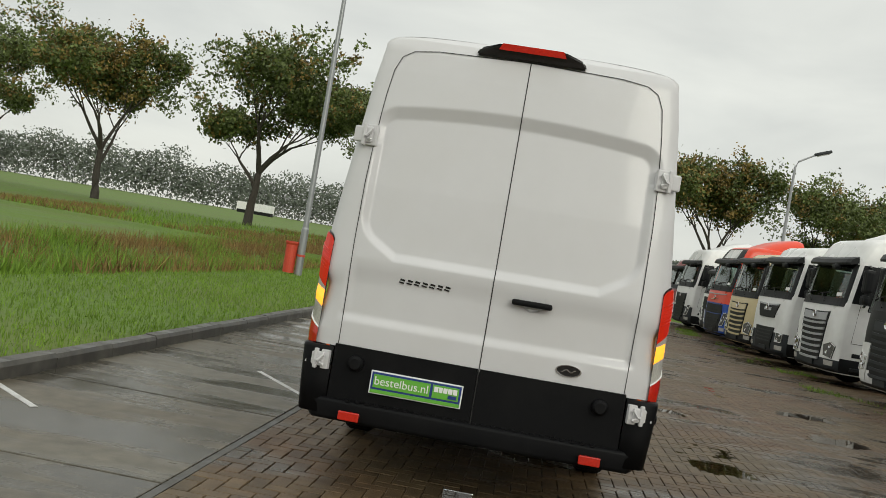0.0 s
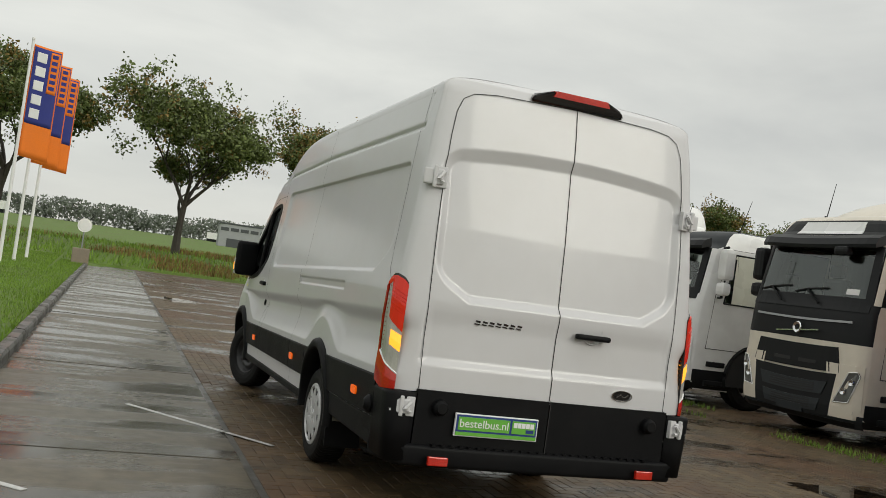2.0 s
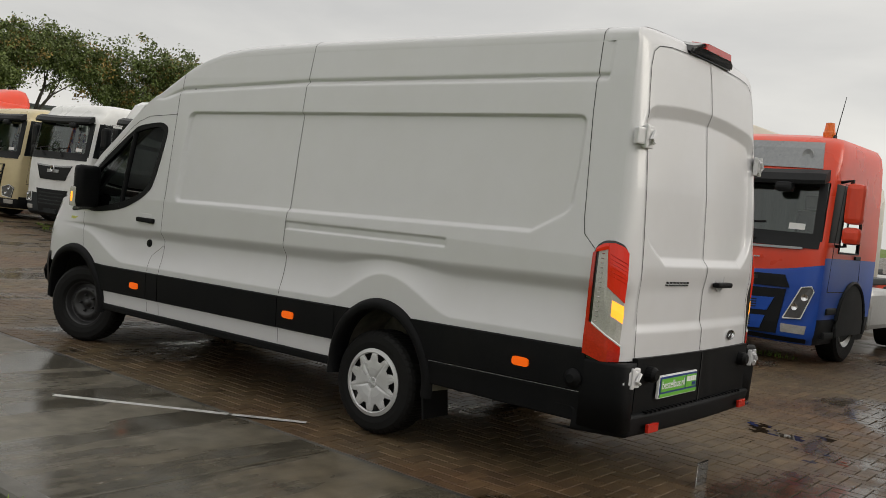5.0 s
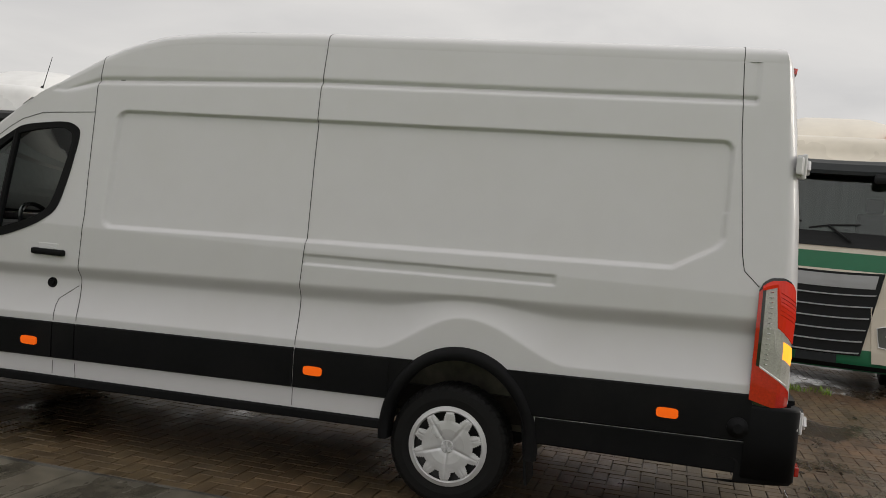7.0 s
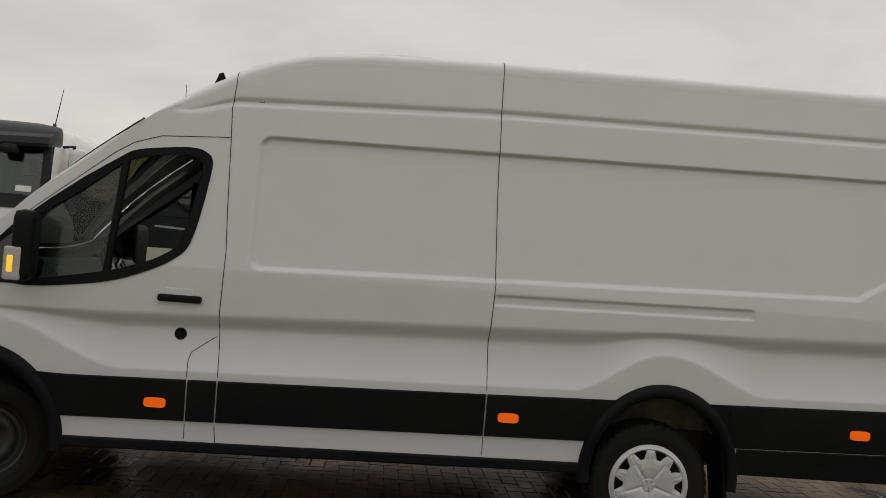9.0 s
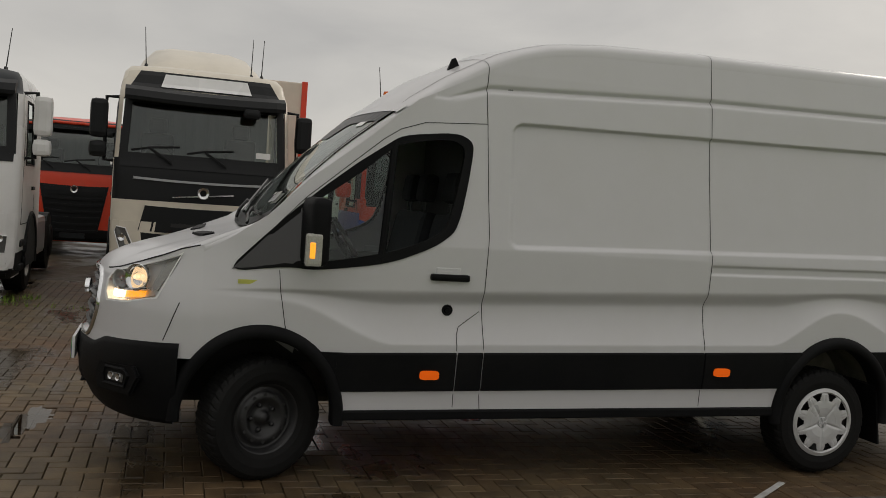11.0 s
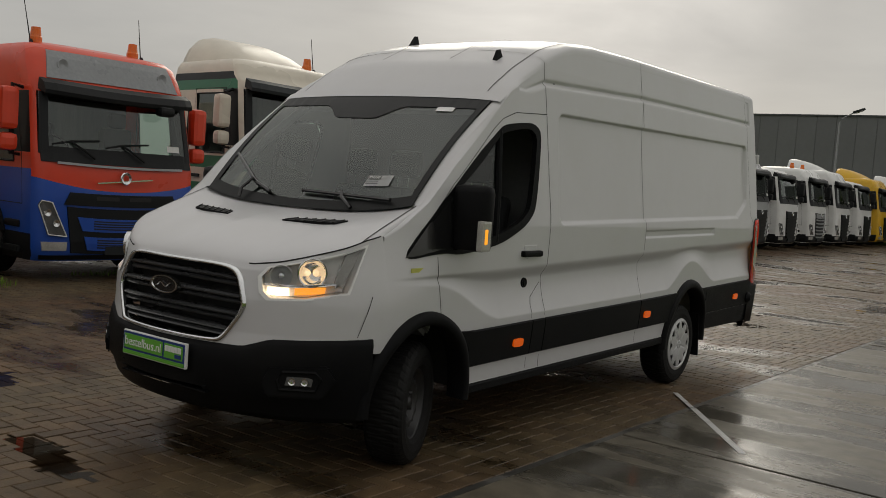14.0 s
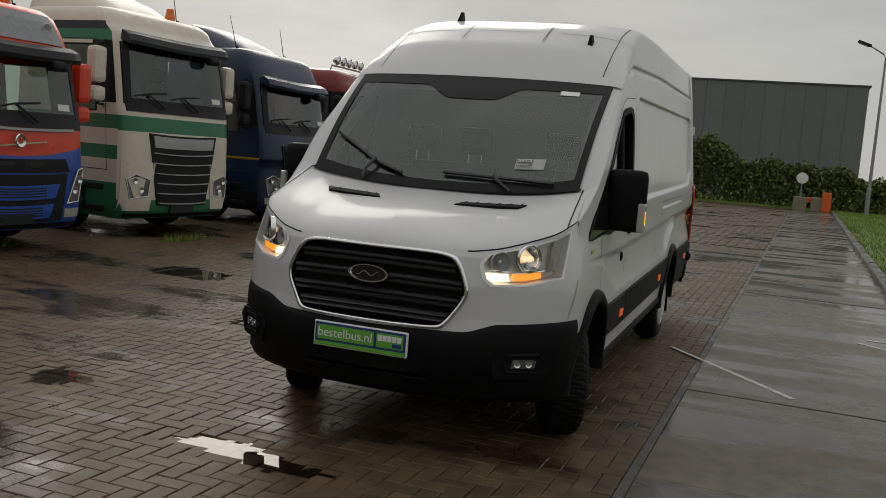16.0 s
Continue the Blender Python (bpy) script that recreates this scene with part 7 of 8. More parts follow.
        for A, B in zip(rows, rows[1:]):
            for k in range(len(A) - 1):
                b.faces.new((A[k], A[k + 1], B[k + 1], B[k]))
        bmesh.ops.recalc_face_normals(b, faces=b.faces)
        part("roof_spoiler", b, spoiler, T, smooth=True)
    for k in range(beacons):
        b = bmesh.new()
        v = (-0.75, 0.75)[k % 2]
        lathe(b, [(0.0, 0.14), (0.06, 0.13), (0.075, 0.02), (0.085, 0.0), (0.085, -0.12)], "z", 16, at=(1.1, v, H + 0.1))
        part("beacon", b, "beacon", T, "orange roof beacon")
    for k in range(aerials):
        v = (-0.86, 0.85, -0.7)[k % 3]
        b = bmesh.new()
        tube(b, [(1.0, v, H - 0.04), (1.04, v, H + 0.05), (1.06, v, H + 0.06), (1.2, v * 1.04, H + 0.6)], 0.01, 5, [0.04, 0.025, 0.009, 0.005])
        part("aerial", b, "lorry_black", T)
    if roof_lamps:
        b = bmesh.new()
        tube(b, [(1.0, -0.8, H - 0.05), (0.95, -0.78, H + 0.12), (0.95, 0.78, H + 0.12), (1.0, 0.8, H - 0.05)], 0.022, 6)
        bar_ = part("lamp_bar", b, "alu", T)
        for k in range(roof_lamps):
            b = bmesh.new()
            v = -0.62 + 1.24 * k / max(1, roof_lamps - 1)
            lathe(b, [(0.0, 0.0), (0.09, 0.01), (0.1, 0.0), (0.1, 0.06), (0.04, 0.14)], "x", 16, at=(0.86, v, H + 0.24))
            part("roof_lamp", b, "chrome", bar_)
    b = bmesh.new()
    box(b, 4.0, -0.6, 1.0, 5.4, 0.6, 1.12, 0.03)
    part("coupling_plate", b, "lorry_grey", T)
    return T


M["lens_dark"] = material("headlamp_lens", (0.16, 0.17, 0.18), rough=0.08, metal=0.4, vary=0.2, coat=0.6)
GREEN_FRONT = [(0.28, 0.56, "lorry_green"), (0.56, 1.56, "lorry_cream"), (1.56, 1.78, "lorry_green"), (1.78, 9, "lorry_cream")]
GREEN_SIDE = [(0.28, 0.8, "lorry_green"), (0.8, 1.14, "lorry_cream"), (1.14, 1.34, "lorry_green"), (1.34, 1.58, "lorry_cream"), (1.58, 1.78, "lorry_green"), (1.78, 2.84, "lorry_cream"), (2.84, 3.0, "lorry_green"), (3.0, 3.12, "lorry_grey"), (3.12, 9, "lorry_cream")]
FM_FRONT = [(0.28, 1.33, "lorry_blue"), (1.33, 9, "lorry_red")]
FM_SIDE = [(0.28, 0.62, "lorry_black"), (0.62, 1.42, "lorry_blue"), (1.42, 9, "lorry_red")]
FH_FRONT = [(0.28, 0.46, "lorry_grey"), (0.46, 1.4, "lorry_cream"), (1.4, 1.95, "lorry_black"), (1.95, 9, "lorry_cream")]
LORRIES = [
    dict(y=-8.4, x=6.8, body="lorry_maroon", visor="lorry_maroon", roof_lamps=5, top=3.2, label="dark red lorry with round lamps on the roof"),
    dict(y=-4.75, x=6.75, tilt=-2, body="lorry_navy", bumper="lorry_navy", zb=1.8, zt=2.56, top=3.2, spoiler="lorry_navy", visor="lorry_navy", aerials=2, lamp="wide", slat_mat="lorry_navy", side=[(0.28, 0.62, "lorry_black"), (0.62, 1.2, "lorry_navy"), (1.2, 1.24, "lorry_yellow"), (1.24, 9, "lorry_navy")], label="dark blue lorry with a high roof spoiler"),
    dict(y=-1.1, x=6.78, tilt=-7, body="lorry_cream", front=GREEN_FRONT, side=GREEN_SIDE, zb=1.95, zt=2.84, top=3.35, spoiler="lorry_cream", visor="lorry_grey", mirror="lorry_cream", slat_mat="lorry_silver", slat_h=0.016, slats=6, grille_top=1.56, grille_w=0.76, lamp="wide", beacons=1, aerials=1, badge="", corner="lorry_cream", label="cream lorry with green stripes and bumper"),
    dict(y=2.43, x=6.54, tilt=-2.2, body="lorry_red", front=FM_FRONT, side=FM_SIDE, zb=1.62, zt=2.38, top=3.02, sign="glazed", beacons=2, aerials=2, mirror="lorry_red", grille="double", slat_mat="lorry_blue", bow=0.16, grille_top=1.46, label="red over blue lorry with orange roof beacons"),
    dict(y=5.72, x=6.86, tilt=2.5, body="lorry_cream", front=FH_FRONT, zb=1.94, zt=2.76, top=3.26, sign="lorry_white", aerials=3, visor="lorry_black", spoiler="lorry_cream", grille="double", grille_top=1.64, slat_mat="lorry_grey", corner="lorry_cream", label="cream lorry with a dark grey front"),
    dict(y=9.15, x=6.6, tilt=1, body="lorry_white", zb=1.88, zt=2.66, top=3.0, aerials=2, visor="lorry_black", mirror="lorry_white", grille="shield", grille_top=1.62, front=[(0.28, 0.42, "lorry_black"), (0.42, 2.66, "lorry_white"), (2.66, 9, "lorry_grey")], corner="lorry_white", lamp="square", pillar="lorry_white", label="white lorry with a black grille and a low roof"),
    dict(y=12.6, x=7.0, tilt=4, body="lorry_white", front=[(0.28, 0.6, "lorry_white"), (0.6, 1.86, "lorry_black"), (1.86, 9, "lorry_white")], corner="lorry_white", zt=2.75, top=3.4, aerials=2, grille_top=1.6, grille_w=0.66, slats=7, slat_mat="lorry_grey", lamp="wide", spoiler="lorry_white", label="white lorry with a black front and orange stripes"),
    dict(y=16.9, x=7.0, tilt=6, body="lorry_white", bumper="lorry_grey", top=3.35, slat_mat="lorry_silver", slats=7, spoiler="lorry_white", grille_top=1.62, lamp="wide", label="white lorry with a louvred silver grille"),
    dict(y=20.3, tilt=7, body="lorry_white", front=[(0.28, 0.85, "lorry_grey"), (0.85, 9, "lorry_white")], top=3.2, grille="shield", grille_top=1.6, lamp="square", label="white lorry with a dark grey bumper"),
    dict(y=23.7, tilt=7, body="lorry_beige", zb=1.75, top=3.05, slat_mat="lorry_beige", lamp="wide", label="beige lorry with a slatted grille"),
    dict(y=27.2, tilt=7, body="lorry_red", front=FM_FRONT, side=FM_SIDE, top=3.35, spoiler="lorry_red", sign="lorry_white", grille="double", grille_top=1.6, label="red and blue lorry with a tall roof"),
    dict(y=30.7, x=7.3, tilt=7, body="lorry_white", bumper="lorry_grey", zb=1.7, zt=2.4, top=2.85, label="small white lorry with a dark bumper"),
    dict(y=34.0, tilt=7, body="lorry_white", front=[(0.28, 0.95, "lorry_grey"), (0.95, 9, "lorry_white")], top=3.4, spoiler="lorry_white", label="tall white lorry with a grey lower front"),
    dict(y=37.3, tilt=7, body="lorry_maroon", zb=1.7, zt=2.5, top=3.0, beacons=1, label="dark red lorry at the end of the row"),
    dict(y=4.4, x=15.5, tilt=0, body="lorry_cream", top=3.1, label="cream lorry in the row behind"),
    dict(y=0.9, x=16.0, tilt=0, body="lorry_white", top=3.2, spoiler="lorry_white", label="white lorry in the row behind"),
    dict(y=8.1, x=15.0, tilt=0, body="lorry_red", top=2.9, label="red lorry in the row behind"),
    dict(y=-12.6, x=6.7, body="lorry_silver", top=3.0, label="silver lorry with a dark grille"),
    dict(y=-16.4, x=6.6, body="lorry_orange", front=[(0.28, 0.6, "lorry_grey"), (0.6, 9, "lorry_orange")], top=3.0, label="orange-red lorry with a grey bumper"),
    dict(y=-20.0, x=6.5, body="lorry_navy", bumper="lorry_navy", top=3.2, spoiler="lorry_blue", roof_lamps=4, label="dark blue lorry with roof lamps"),
    dict(y=-22.5, x=6.4, body="lorry_silver", top=3.2, spoiler="lorry_silver", label="silver lorry with a roof spoiler"),
    dict(y=-26.0, x=6.4, body="lorry_white", top=3.0, label="white lorry with a black lower cab"),
    dict(y=-29.5, x=6.3, body="lorry_white", top=3.2, slat_mat="lorry_silver", beacons=2, label="white lorry with orange beacons"),
    dict(y=-33.0, x=6.2, body="lorry_white", top=3.3, spoiler="lorry_white", label="white lorry with a roof spoiler"),
    dict(y=-36.6, x=6.1, body="lorry_white", top=3.0, label="white lorry with a dark grille"),
    dict(y=-40.2, x=6.0, body="lorry_yellow", bumper="lorry_yellow", top=3.3, spoiler="lorry_yellow", label="bright yellow lorry in the far row"),
    dict(y=-43.8, x=5.9, body="lorry_orange", front=[(0.28, 1.2, "lorry_maroon"), (1.2, 9, "lorry_white")], top=2.9, label="red and white lorry in the far row"),
    dict(y=-47.4, x=5.8, body="lorry_white", top=3.3, spoiler="lorry_white", label="white lorry in the far row"),
    dict(y=-51.0, x=5.7, body="lorry_white", front=[(0.28, 1.2, "lorry_yellow"), (1.2, 9, "lorry_white")], top=3.0, label="white lorry with a yellow lower front"),
    dict(y=-54.6, x=5.5, body="lorry_white", top=3.2, label="white lorry at the far end of the row"),
]
for L in LORRIES:
    lorry(**L)
# trailer behind the gap between two lorries
TR = thing("box_trailer", "white box trailer with red edge trim", "trailer", m=Matrix.Translation((10.6, 5.2, 0)))
b = bmesh.new()
box(b, 0, -1.25, 1.1, 9, 1.25, 3.6, 0.03)
part("box_body", b, "lorry_cream", TR)
for v in (-1.24, 1.24):
    b = bmesh.new()
    box(b, -0.03, v - 0.05, 1.1, 0.02, v + 0.05, 3.62, 0.01)
    part("edge_trim", b, "lorry_red", TR)
b = bmesh.new()
box(b, -0.03, -1.25, 1.12, 0.02, 1.25, 1.24, 0.01)
part("edge_trim", b, "lorry_red", TR)
b = bmesh.new()
box(b, 0.3, -0.5, 0.5, 8.6, 0.5, 1.1)
part("frame", b, "lorry_red", TR)
for xx in (5.5, 6.8):
    for s in (-1, 1):
        b = bmesh.new()
        lathe(b, [(0.0, 0.15), (0.3, 0.12), (0.5, 0.12), (0.5, -0.15), (0.0, -0.15)], "y", 24, at=(xx, s * 1.05, 0.5))
        part("wheel", b, "rubber", TR)

# ---------------------------------------------------------------- trees
M["bark"] = material("wet_bark", (0.045, 0.038, 0.03), rough=0.85, vary=0.4, scale=5, bump=0.9, bump_scale=22, stretch=(1, 1, 0.25))
M["leaf"] = material("green_leaf", (0.1, 0.13, 0.038), rough=0.55, vary=0.3, scale=0.8, island=0.45, spec=0.3)
M["leaf_autumn"] = material("turning_leaf", (0.2, 0.14, 0.04), rough=0.6, vary=0.3, scale=0.8, island=0.45, spec=0.3)


def tree_kind(seed, h=11.0, spread=5.0, leaves=9000, autumn=0.15):
    """Trunk with limbs, and a crown of leaf clumps at the twig ends. Returns two meshes."""
    r = random.Random(seed)
    b = bmesh.new()
    tips = []

    def grow(p, d, length, rad, depth):
        pts, rads = [p], [rad]
        n = 4
        for k in range(n):
            d = (d + Vector((r.uniform(-1, 1), r.uniform(-1, 1), r.uniform(-0.4, 0.7))) * 0.16).normalized()
            pts.append(pts[-1] + d * length / n)
            rads.append(rad * (1 - 0.45 * (k + 1) / n))
        tube(b, pts, rad, 7 if depth < 2 else (5 if depth < 4 else 3), rads)
        if depth >= 3:
            tips.extend([pts[-1], pts[2]])
        if depth == 5:
            return
        for k in range(3 if depth else 5):
            a = 2 * math.pi * (k + r.uniform(-0.3, 0.3)) / (3 if depth else 5)
            out = Vector((math.cos(a), math.sin(a), 0))
            nd = (d * r.uniform(0.75, 1.1) + out * (r.uniform(0.45, 0.8) if depth == 0 else 0.15 if k == 0 and depth < 3 else r.uniform(0.45, 0.9)) + Vector((0, 0, 0.12))).normalized()
            grow(pts[-1 if k else -2], nd, length * r.uniform(0.55, 0.9), rads[-1] * 0.72, depth + 1)

    grow(Vector((0, 0, -0.3)), Vector((0, 0, 1)), h * 0.27, h * 0.026, 0)
    bmesh.ops.recalc_face_normals(b, faces=b.faces)
    me_t = bpy.data.meshes.new("trunk")
    b.to_mesh(me_t)
    b.free()
    me_t.materials.append(M["bark"])
    top = max(t.z for t in tips)
    k = h * 0.94 / top
    rad95 = sorted(math.hypot(t.x, t.y) for t in tips)[int(len(tips) * 0.95)]
    kr = spread / rad95
    for v in me_t.vertices:
        f = smooth_step(0.12 * h, 0.5 * h, v.co.z)
        v.co.z *= k if v.co.z > h * 0.2 else 1
        v.co.x *= 1 + (kr - 1) * f
        v.co.y *= 1 + (kr - 1) * f
    g = np.random.default_rng(seed)
    V, Fc, mi = [], [], []
    spots = []
    for t in tips:
        f = 1 + (kr - 1) * smooth_step(0.12 * h, 0.5 * h, t.z)
        c = np.array((t.x * f, t.y * f, t.z * k))
        if c[2] > h * 0.38 and g.uniform() > 0.3:
            spots.append(c)
    for _ in range(150):                                           # the outer shell of the dome
        d = g.normal(size=3)
        d /= np.linalg.norm(d)
        if d[2] < -0.3:
            continue
        lump = 0.84 + 0.3 * noise.noise((d[0] * 2.2 + seed, d[1] * 2.2, d[2] * 2.2))
        spots.append(np.array((0, 0, h * 0.6)) + d * (spread, spread, h * 0.4) * lump * g.uniform(0.72, 1.0))
    per = max(4, leaves // len(spots))
    for c in spots:
        brown = g.uniform() < autumn
        size = g.uniform(0.4, 0.85)
        for _ in range(per):
            o = c + g.normal(0, size * 0.42, 3) * (1, 1, 0.75)
            u, w = g.normal(size=3), g.normal(size=3)
            u /= np.linalg.norm(u)
            w -= u * (u @ w)
            w /= np.linalg.norm(w)
            s = g.uniform(0.07, 0.14)
            q = len(V)
            V += [tuple(o - u * s), tuple(o + w * s * 0.6), tuple(o + u * s), tuple(o - w * s * 0.6)]
            Fc.append((q, q + 1, q + 2, q + 3))
            mi.append(1 if brown else 0)
    me_c = bpy.data.meshes.new("crown")
    me_c.from_pydata(V, [], Fc)
    me_c.materials.append(M["leaf"])
    me_c.materials.append(M["leaf_autumn"])
    me_c.polygons.foreach_set("material_index", mi)
    me_c.update()
    return me_t, me_c


KINDS = [tree_kind(11, leaves=27000, autumn=0.12), tree_kind(23, leaves=27000, autumn=0.3), tree_kind(37, leaves=27000, autumn=0.1)]


def tree(x, y, kind, scale, turn, label="broad roadside tree with a forked trunk and thinning crown"):
    T = thing("tree", label, "tree", "roadside trees", m=Matrix.Translation((x, y, height(x, y) - 0.05)) @ pose(0, 0, 0, 0, 0, turn) @ Matrix.Scale(scale, 4))
    for nm, me in zip(("trunk", "crown"), KINDS[kind]):
        o = new(nm, me)
        o.parent = T


for x, y, k, s, a in ((-47, 70, 0, 1.4, 10), (-33, 63.6, 1, 1.32, 80), (-19.3, 58.5, 0, 1.32, 200), (-8.2, 54, 2, 1.0, 300), (1.6, 50, 0, 0.98, 120), (12, 56, 1, 0.97, 40), (19.5, 57.5, 0, 0.9, 130),
                      (27, 59.5, 2, 1.0, 170), (36, 61, 0, 1.05, 260), (47, 63, 1, 1.05, 330), (58, 65, 2, 1.0, 15), (70, 68, 0, 1.0, 75)):
    tree(x, y, k, s, a)


def thicket(name, n, place, size, mat, label, category, seed, leaf=(0.12, 0.28)):
    """A mass of foliage of many small leaves."""
    g = np.random.default_rng(seed)
    V, Fc = [], []
    for _ in range(n):
        o = np.array(place(g))
        u, w = g.normal(size=3), g.normal(size=3)
        u /= np.linalg.norm(u)
        w -= u * (u @ w)
        w /= np.linalg.norm(w)
        s = g.uniform(*leaf)
        q = len(V)
        V += [tuple(o - u * s), tuple(o + w * s * 0.6), tuple(o + u * s), tuple(o - w * s * 0.6)]
        Fc.append((q, q + 1, q + 2, q + 3))
    return tagged(from_data(name, V, Fc, mat), label, category, kind="stuff")


def hedge_place(g):
    x = g.uniform(-10, 4.6)
    top = 2.3 + 0.8 * noise.noise((x * 0.6, 0, 2)) + (1.5 * math.exp(-((x - 2.6) / 1.3) ** 2)) - 0.6 * smooth_step(-4, -8, x)
    f = g.uniform(0, 1) ** 0.7
    return x, -45.2 + g.normal(0, 0.55 * (1.15 - f * 0.7)), max(0.0, top * f + g.normal(0, 0.12))


thicket("hedge", 26000, hedge_place, 1, "leaf", "ragged dark green hedge before the hall", "hedge", 8, (0.06, 0.14))
b = bmesh.new()
rh = random.Random(3)
for k in range(70):
    x = rh.uniform(-9, 5.5)
    tube(b, [(x, -45.2, -0.2), (x + rh.uniform(-0.3, 0.3), -45.2 + rh.uniform(-0.3, 0.3), 0.8), (x + rh.uniform(-0.5, 0.5), -45.2 + rh.uniform(-0.4, 0.4), 1.7)], 0.02, 4, [0.03, 0.02, 0.008])
tagged(part("hedge_stem", b, "bark"), "bare stems inside the hedge", "hedge", kind="stuff")


def far_place(x0, y0, x1, y1, h, lump=18):
    def place(g):
        t = g.uniform()
        x, y = x0 + (x1 - x0) * t, y0 + (y1 - y0) * t
        s = t * math.hypot(x1 - x0, y1 - y0)
        cell = math.floor(s / lump)
        c = (s / lump - cell - 0.5) * 2
        hh = h * (0.72 + 0.4 * noise.noise((cell * 1.7, 3, 1))) * (1 - 0.55 * c * c)
        return x + g.normal(0, 4), y + g.normal(0, 4), height(x, y) - 0.3 + hh * g.uniform(0, 1) ** 0.6
    return place


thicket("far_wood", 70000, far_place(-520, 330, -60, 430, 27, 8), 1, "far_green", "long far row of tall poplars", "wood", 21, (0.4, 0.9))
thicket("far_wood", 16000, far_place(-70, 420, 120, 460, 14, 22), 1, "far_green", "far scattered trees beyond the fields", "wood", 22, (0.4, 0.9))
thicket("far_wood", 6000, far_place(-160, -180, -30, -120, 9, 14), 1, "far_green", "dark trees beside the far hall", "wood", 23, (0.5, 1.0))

# ---------------------------------------------------------------- halls and far buildings
M["cladding"] = material("grey_metal_cladding", (0.15, 0.155, 0.16), rough=0.5, vary=0.08, scale=0.8, obj_random=0.05, dirt=(0.11, 0.115, 0.11), dirt_amount=0.5, dirt_scale=0.35)
M["far_wall"] = material("pale_far_wall", (0.3, 0.31, 0.32), rough=0.7, vary=0.1)
M["far_dark"] = material("dark_far_band", (0.06, 0.065, 0.07), rough=0.4)
hall = thing("industrial_hall", "large grey metal-clad hall with a flat roof", "hall")
b = bmesh.new()
box(b, -6.3, -90, -0.3, 20.7, -60.06, 8.3)
part("core", b, "cladding", hall)
sheet_b = bmesh.new()
box(sheet_b, 0, -0.03, 0, 1.335, 0.03, 8.6, 0.008)
pm = bpy.data.meshes.new("wall_panel")
sheet_b.to_mesh(pm)
sheet_b.free()
pm.materials.append(M["cladding"])
for k in range(20):
    o = new("wall_panel", pm)
    o.parent = hall
    o.location = (-6.32 + 1.353 * k, -60.02, -0.3)
b = bmesh.new()
box(b, -6.45, -90.2, 8.3, 20.85, -59.9, 8.42, 0.02)
part("roof_edge", b, "far_dark", hall)
b = bmesh.new()
box(b, 20.85, -88, -0.3, 52, -65, 6.0)
part("low_wing", b, "cladding", hall)


def far_hall(x, y, w, d, h, turn, label, band=True):
    T = thing("warehouse", label, "warehouse", m=Matrix.Translation((x, y, height(x, y) - 0.3)) @ pose(0, 0, 0, 0, 0, turn))
    b = bmesh.new()
    box(b, -w / 2, -d / 2, 0, w / 2, d / 2, h)
    part("wall", b, "far_wall", T)
    b = bmesh.new()
    box(b, -w / 2 - 0.2, -d / 2 - 0.2, h, w / 2 + 0.2, d / 2 + 0.2, h + 0.4)
    part("roof", b, "far_dark", T)
    if band:
        for k in range(8):
            b = bmesh.new()
            x0 = -w / 2 + w * (k + 0.1) / 8
            box(b, x0, -d / 2 - 0.1, h * 0.72, x0 + w * 0.1, -d / 2 + 0.1, h * 0.86)
            part("window", b, "far_dark", T)
        for k in range(3):
            b = bmesh.new()
            x0 = -w / 2 + w * (k + 0.3) / 3
            box(b, x0, -d / 2 - 0.08, 0.2, x0 + 4, -d / 2 + 0.1, h * 0.4)
            part("roller_door", b, "far_dark", T)


far_hall(37, 245, 20, 15, 6, -5, "long grey warehouse with a dark window band")
far_hall(92, 195, 40, 30, 10, -20, "grey warehouse block beside a road")
far_hall(64, 112, 26, 20, 7.5, -35, "grey hall with a red sign panel")
for x, y, t, lab in ((-100, 330, 80, "white trailer far out in the fields"), (-62, 330, 80, "white trailer on a far road"), (-38, 330, 75, "white trailer beside far trees"), (50, 420, 75, "white lorry trailer on a far road")):
    T = thing("trailer", lab, "trailer", "far trailers", m=Matrix.Translation((x, y, height(x, y))) @ pose(0, 0, 0, 0, 0, t - 90))
    b = bmesh.new()
    box(b, -7, -1.3, 1.2, 7, 1.3, 4.0, 0.05)
    part("box_body", b, "lorry_white", T)
    b = bmesh.new()
    box(b, -6.8, -1.1, 0.0, 6.8, 1.1, 1.2)
    part("running_gear", b, "lorry_black", T)

# ---------------------------------------------------------------- posts, flags, signs
M["galv"] = material("galvanised_steel", (0.3, 0.31, 0.32), rough=0.5, metal=0.6, vary=0.12, scale=3, stretch=(1, 1, 0.3))
M["red_plastic"] = material("faded_red_plastic", (0.55, 0.06, 0.03), rough=0.5, vary=0.15)
M["flag_orange"] = material("orange_flag_cloth", (0.85, 0.2, 0.02), rough=0.8, vary=0.06)
M["flag_blue"] = material("blue_flag_print", (0.03, 0.04, 0.22), rough=0.8, vary=0.06)
M["flag_white"] = material("white_flag_print", (0.75, 0.75, 0.75), rough=0.8, vary=0.05)


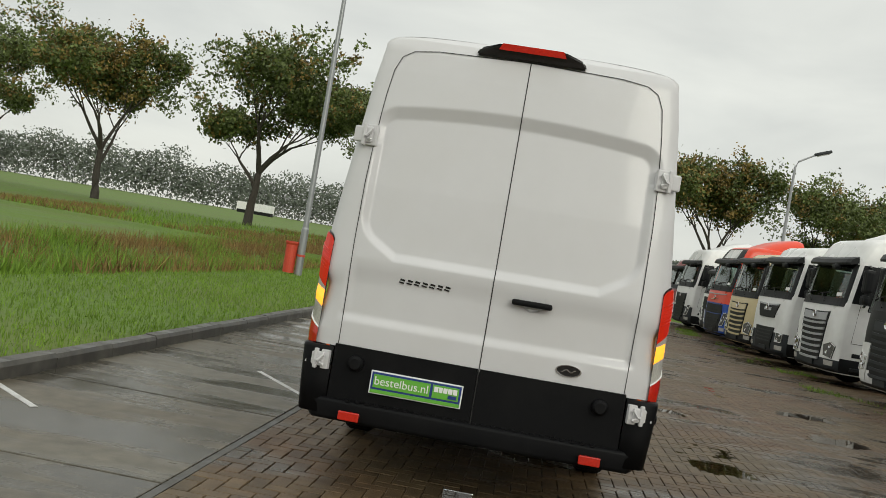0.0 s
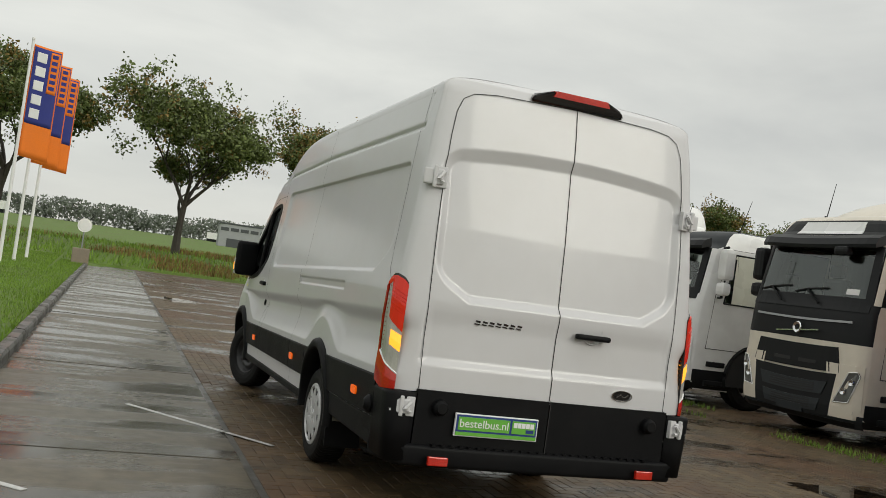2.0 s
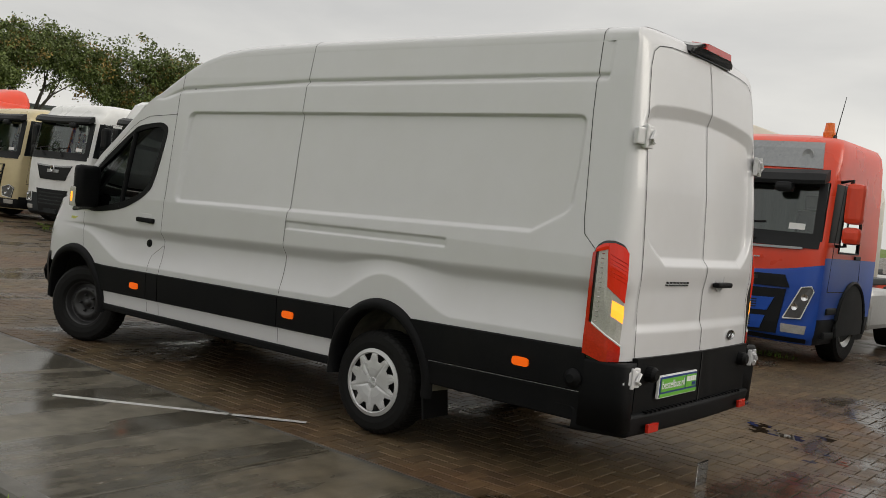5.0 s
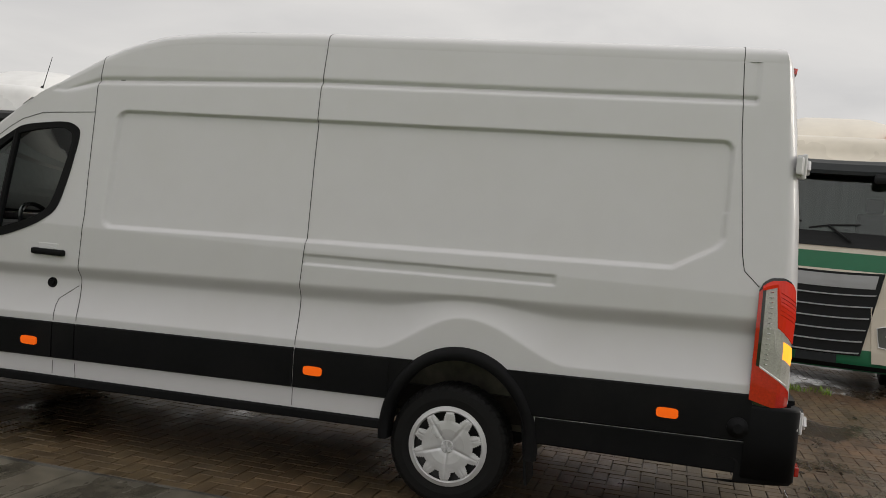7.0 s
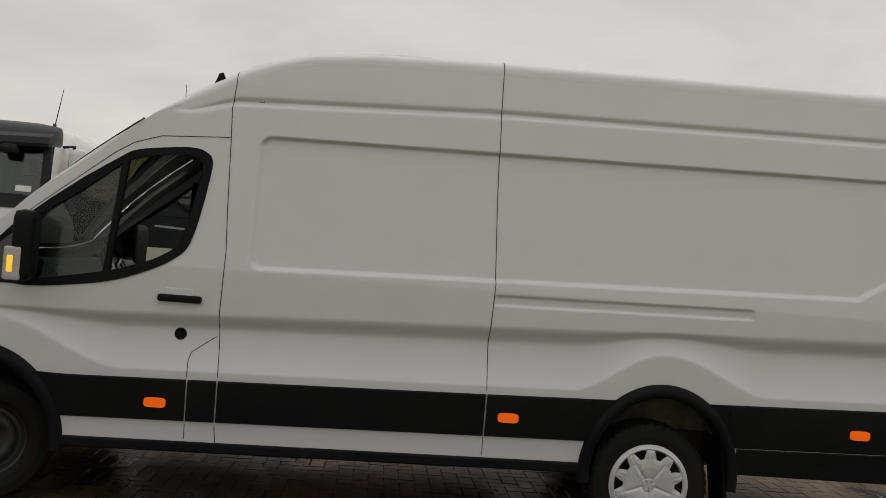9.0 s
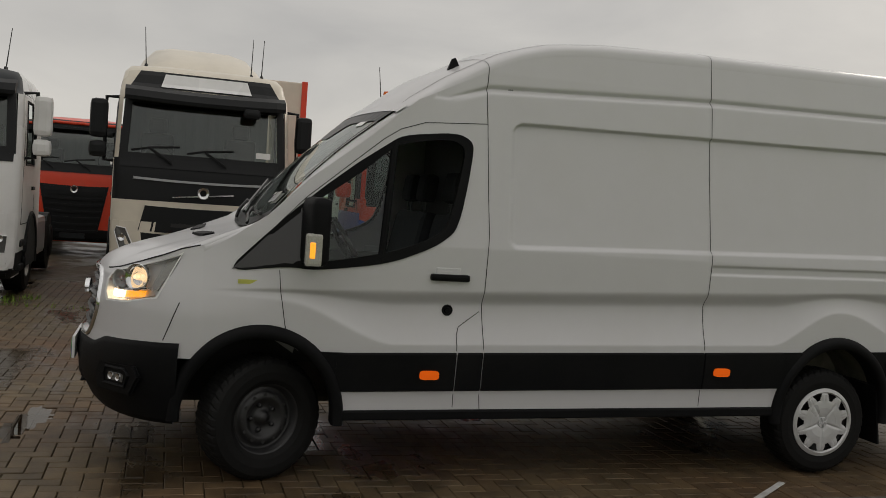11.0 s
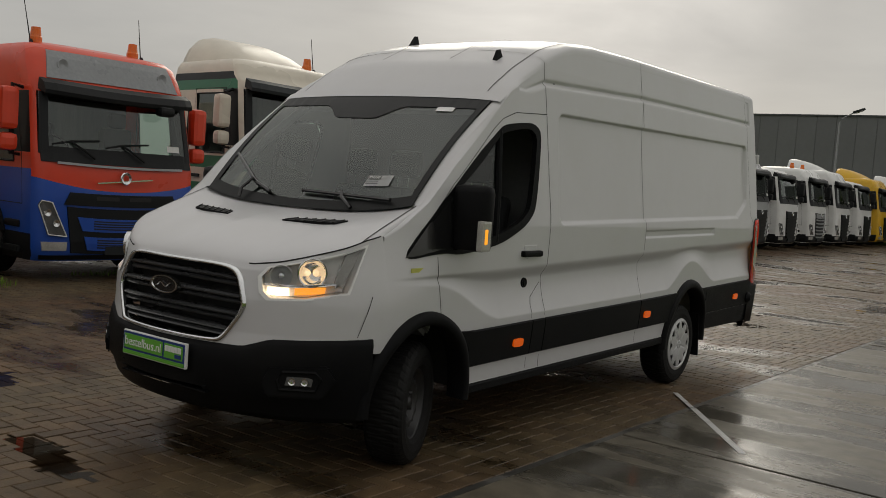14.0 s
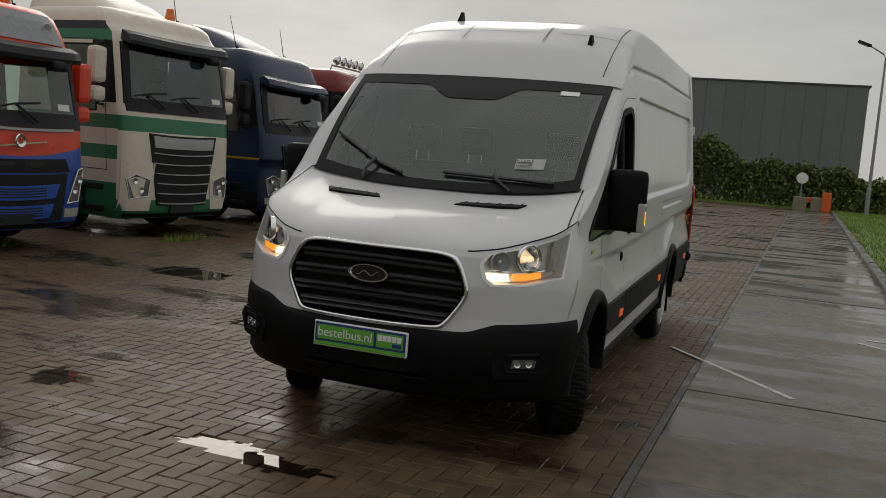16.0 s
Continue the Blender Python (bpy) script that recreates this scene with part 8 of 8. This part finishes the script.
def lamp_post(x, y, h, turn, label, bracket=True, guard=False):
    z = max(0.0, height(x, y)) if not in_yard(x, y) else -0.02
    T = thing("street_lamp", label, "street lamp", m=Matrix.Translation((x, y, z - 0.05)) @ pose(0, 0, 0, 0, 0, turn))
    b = bmesh.new()
    pts = [(0, 0, 0), (0, 0, 1.4), (0, 0, 1.45), (0, 0, h * 0.6), (0, 0, h)]
    rad = [0.11, 0.11, 0.085, 0.07, 0.05]
    if bracket:
        pts += [(0.12, 0, h + 0.25), (0.75, 0, h + 0.62)]
        rad += [0.04, 0.035]
    tube(b, pts, 0.08, 14, rad)
    part("pole", b, "galv", T)
    b = bmesh.new()
    box(b, -0.35, -0.15, -0.06, 0.35, 0.15, 0.07, 0.05)
    o = part("lamp_head", b, "lorry_grey", T)
    o.matrix_local = pose(1.05, 0, h + 0.74, 0, -20) if bracket else pose(0, 0, h)
    b = bmesh.new()
    box(b, -0.25, -0.1, -0.09, 0.25, 0.1, -0.055, 0.015)
    q = part("lens", b, "clear_lens", o)
    if guard:
        b = bmesh.new()
        lathe(b, [(0.16, 0.1), (0.17, 0.9), (0.2, 0.95), (0.2, 1.0), (0.14, 1.0)], "z", 18, at=(0.3, 0.0, 0.0))
        part("red_bin", b, "red_plastic", T, "faded red tube strapped to the post")
        b = bmesh.new()
        lathe(b, [(0.12, 0.6), (0.125, 0.6), (0.125, 0.66), (0.12, 0.66)], "z", 18)
        part("strap", b, "red_plastic", T)
        b = bmesh.new()
        box(b, 0.05, -0.2, 0.55, 0.2, -0.1, 0.8, 0.02)
        part("junction_box", b, "far_wall", T)
    return T


lamp_post(-6.15, 21.0, 10.5, 180, "tall galvanised lamp post with a red tube at its foot", guard=True)
lamp_post(10.8, 35.3, 7.6, 0, "grey street lamp behind the lorries")
lamp_post(-5.75, -41.0, 7.9, 0, "galvanised street lamp on the verge")
lamp_post(11.2, -50.0, 6.9, 180, "thin street lamp behind the far lorries")


def flag(x, y, h):
    z = height(x, y)
    T = thing("flagpole", "white pole with an orange and blue advertising flag", "flagpole", "advertising flags", m=Matrix.Translation((x, y, z)))
    b = bmesh.new()
    tube(b, [(0, 0, -0.1), (0, 0, h)], 0.05, 12, [0.06, 0.04])
    lathe(b, [(0.0, h + 0.06), (0.05, h + 0.04), (0.05, h - 0.02)], "z", 12)
    part("pole", b, "flag_white", T)

    def cloth(u, v, out=0.0):
        return 0.05 + u, out + 0.1 * math.sin(u * 4.5 + v * 0.9) * u, h - 0.15 - v

    def area(name, u0, u1, v0, v1, out, mat):
        P = np.array([[cloth(u, v + 0.12 * u, out) for v in np.linspace(v0, v1, 18)] for u in np.linspace(u0, u1, 9)])
        return sheet(name, P, mat, T, thick=0.002)

    area("cloth", 0, 0.85, 0, 3.5, 0.0, "flag_orange")
    area("blue_field", 0.03, 0.82, 0.06, 2.45, -0.006, "flag_blue")
    area("red_field", 0.52, 0.8, 0.1, 1.4, -0.009, "flag_orange")
    for k in range(5):
        area("letter_bar", 0.13, 0.42, 0.2 + 0.44 * k, 0.5 + 0.44 * k, -0.012, "flag_white")
    for k in range(6):
        area("letter_bar", 0.57, 0.74, 0.16 + 0.2 * k, 0.28 + 0.2 * k, -0.012, "flag_blue")


flag(-5.35, 26.6, 7.0)
flag(-5.15, 29.4, 7.0)
flag(-4.95, 32.2, 7.0)


def mirror_sign(x, y, turn, label):
    T = thing("traffic_mirror", label, "traffic mirror", m=Matrix.Translation((x, y, -0.02)) @ pose(0, 0, 0, 0, 0, turn))
    b = bmesh.new()
    box(b, -0.35, -0.3, 0, 0.35, 0.3, 0.75, 0.04)
    part("concrete_block", b, M["kerb_dry"], T)
    b = bmesh.new()
    tube(b, [(0, 0, 0.7), (0, 0, 1.75)], 0.03, 10)
    part("post", b, "galv", T)
    b = bmesh.new()
    lathe(b, [(0.0, -0.03), (0.22, -0.02), (0.27, -0.0), (0.3, -0.03), (0.3, 0.05), (0.0, 0.06)], "y", 28, at=(0, -0.06, 1.75))
    part("mirror_disc", b, "hl_grey", T)


M["kerb_dry"] = material("worn_concrete_block", (0.24, 0.2, 0.15), rough=0.8, vary=0.2, bump=0.4)
mirror_sign(-3.2, 38.0, 0, "round traffic mirror on a brown concrete block")
mirror_sign(-2.55, -42.6, 180, "round traffic mirror on a concrete block by the hedge")
for x in (0.0, 2.0):
    b = bmesh.new()
    box(b, -1.4 - x - 0.3, -42.9, 0, -1.4 - x + 0.3, -42.4, 0.75, 0.04)
    if x:
        tagged(part("concrete_block", b, M["kerb_dry"]), "worn concrete block by the hedge", "block")
    else:
        b.free()
b = bmesh.new()
box(b, -4.1, -42.7, 0.0, -3.65, -42.3, 1.05, 0.05)
tagged(part("red_barrier", b, "lorry_orange"), "orange-red barrier block by the hedge", "barrier")
b = bmesh.new()
box(b, -3.6, -42.65, 0.45, -2.2, -42.55, 0.72, 0.02)
for xx in (-3.4, -2.4):
    box(b, xx - 0.04, -42.65, -0.05, xx + 0.04, -42.55, 0.5)
tagged(part("orange_rail", b, "lorry_orange"), "low orange barrier rail between blocks", "barrier")
b = bmesh.new()
for k in range(8):
    tube(b, [(8 + 7 * k, 60, 0.6), (8 + 7 * k, 60, 1.5)], 0.05, 6)
tagged(part("marker_post", b, "far_dark"), "thin dark posts along the far road", "post", kind="stuff")
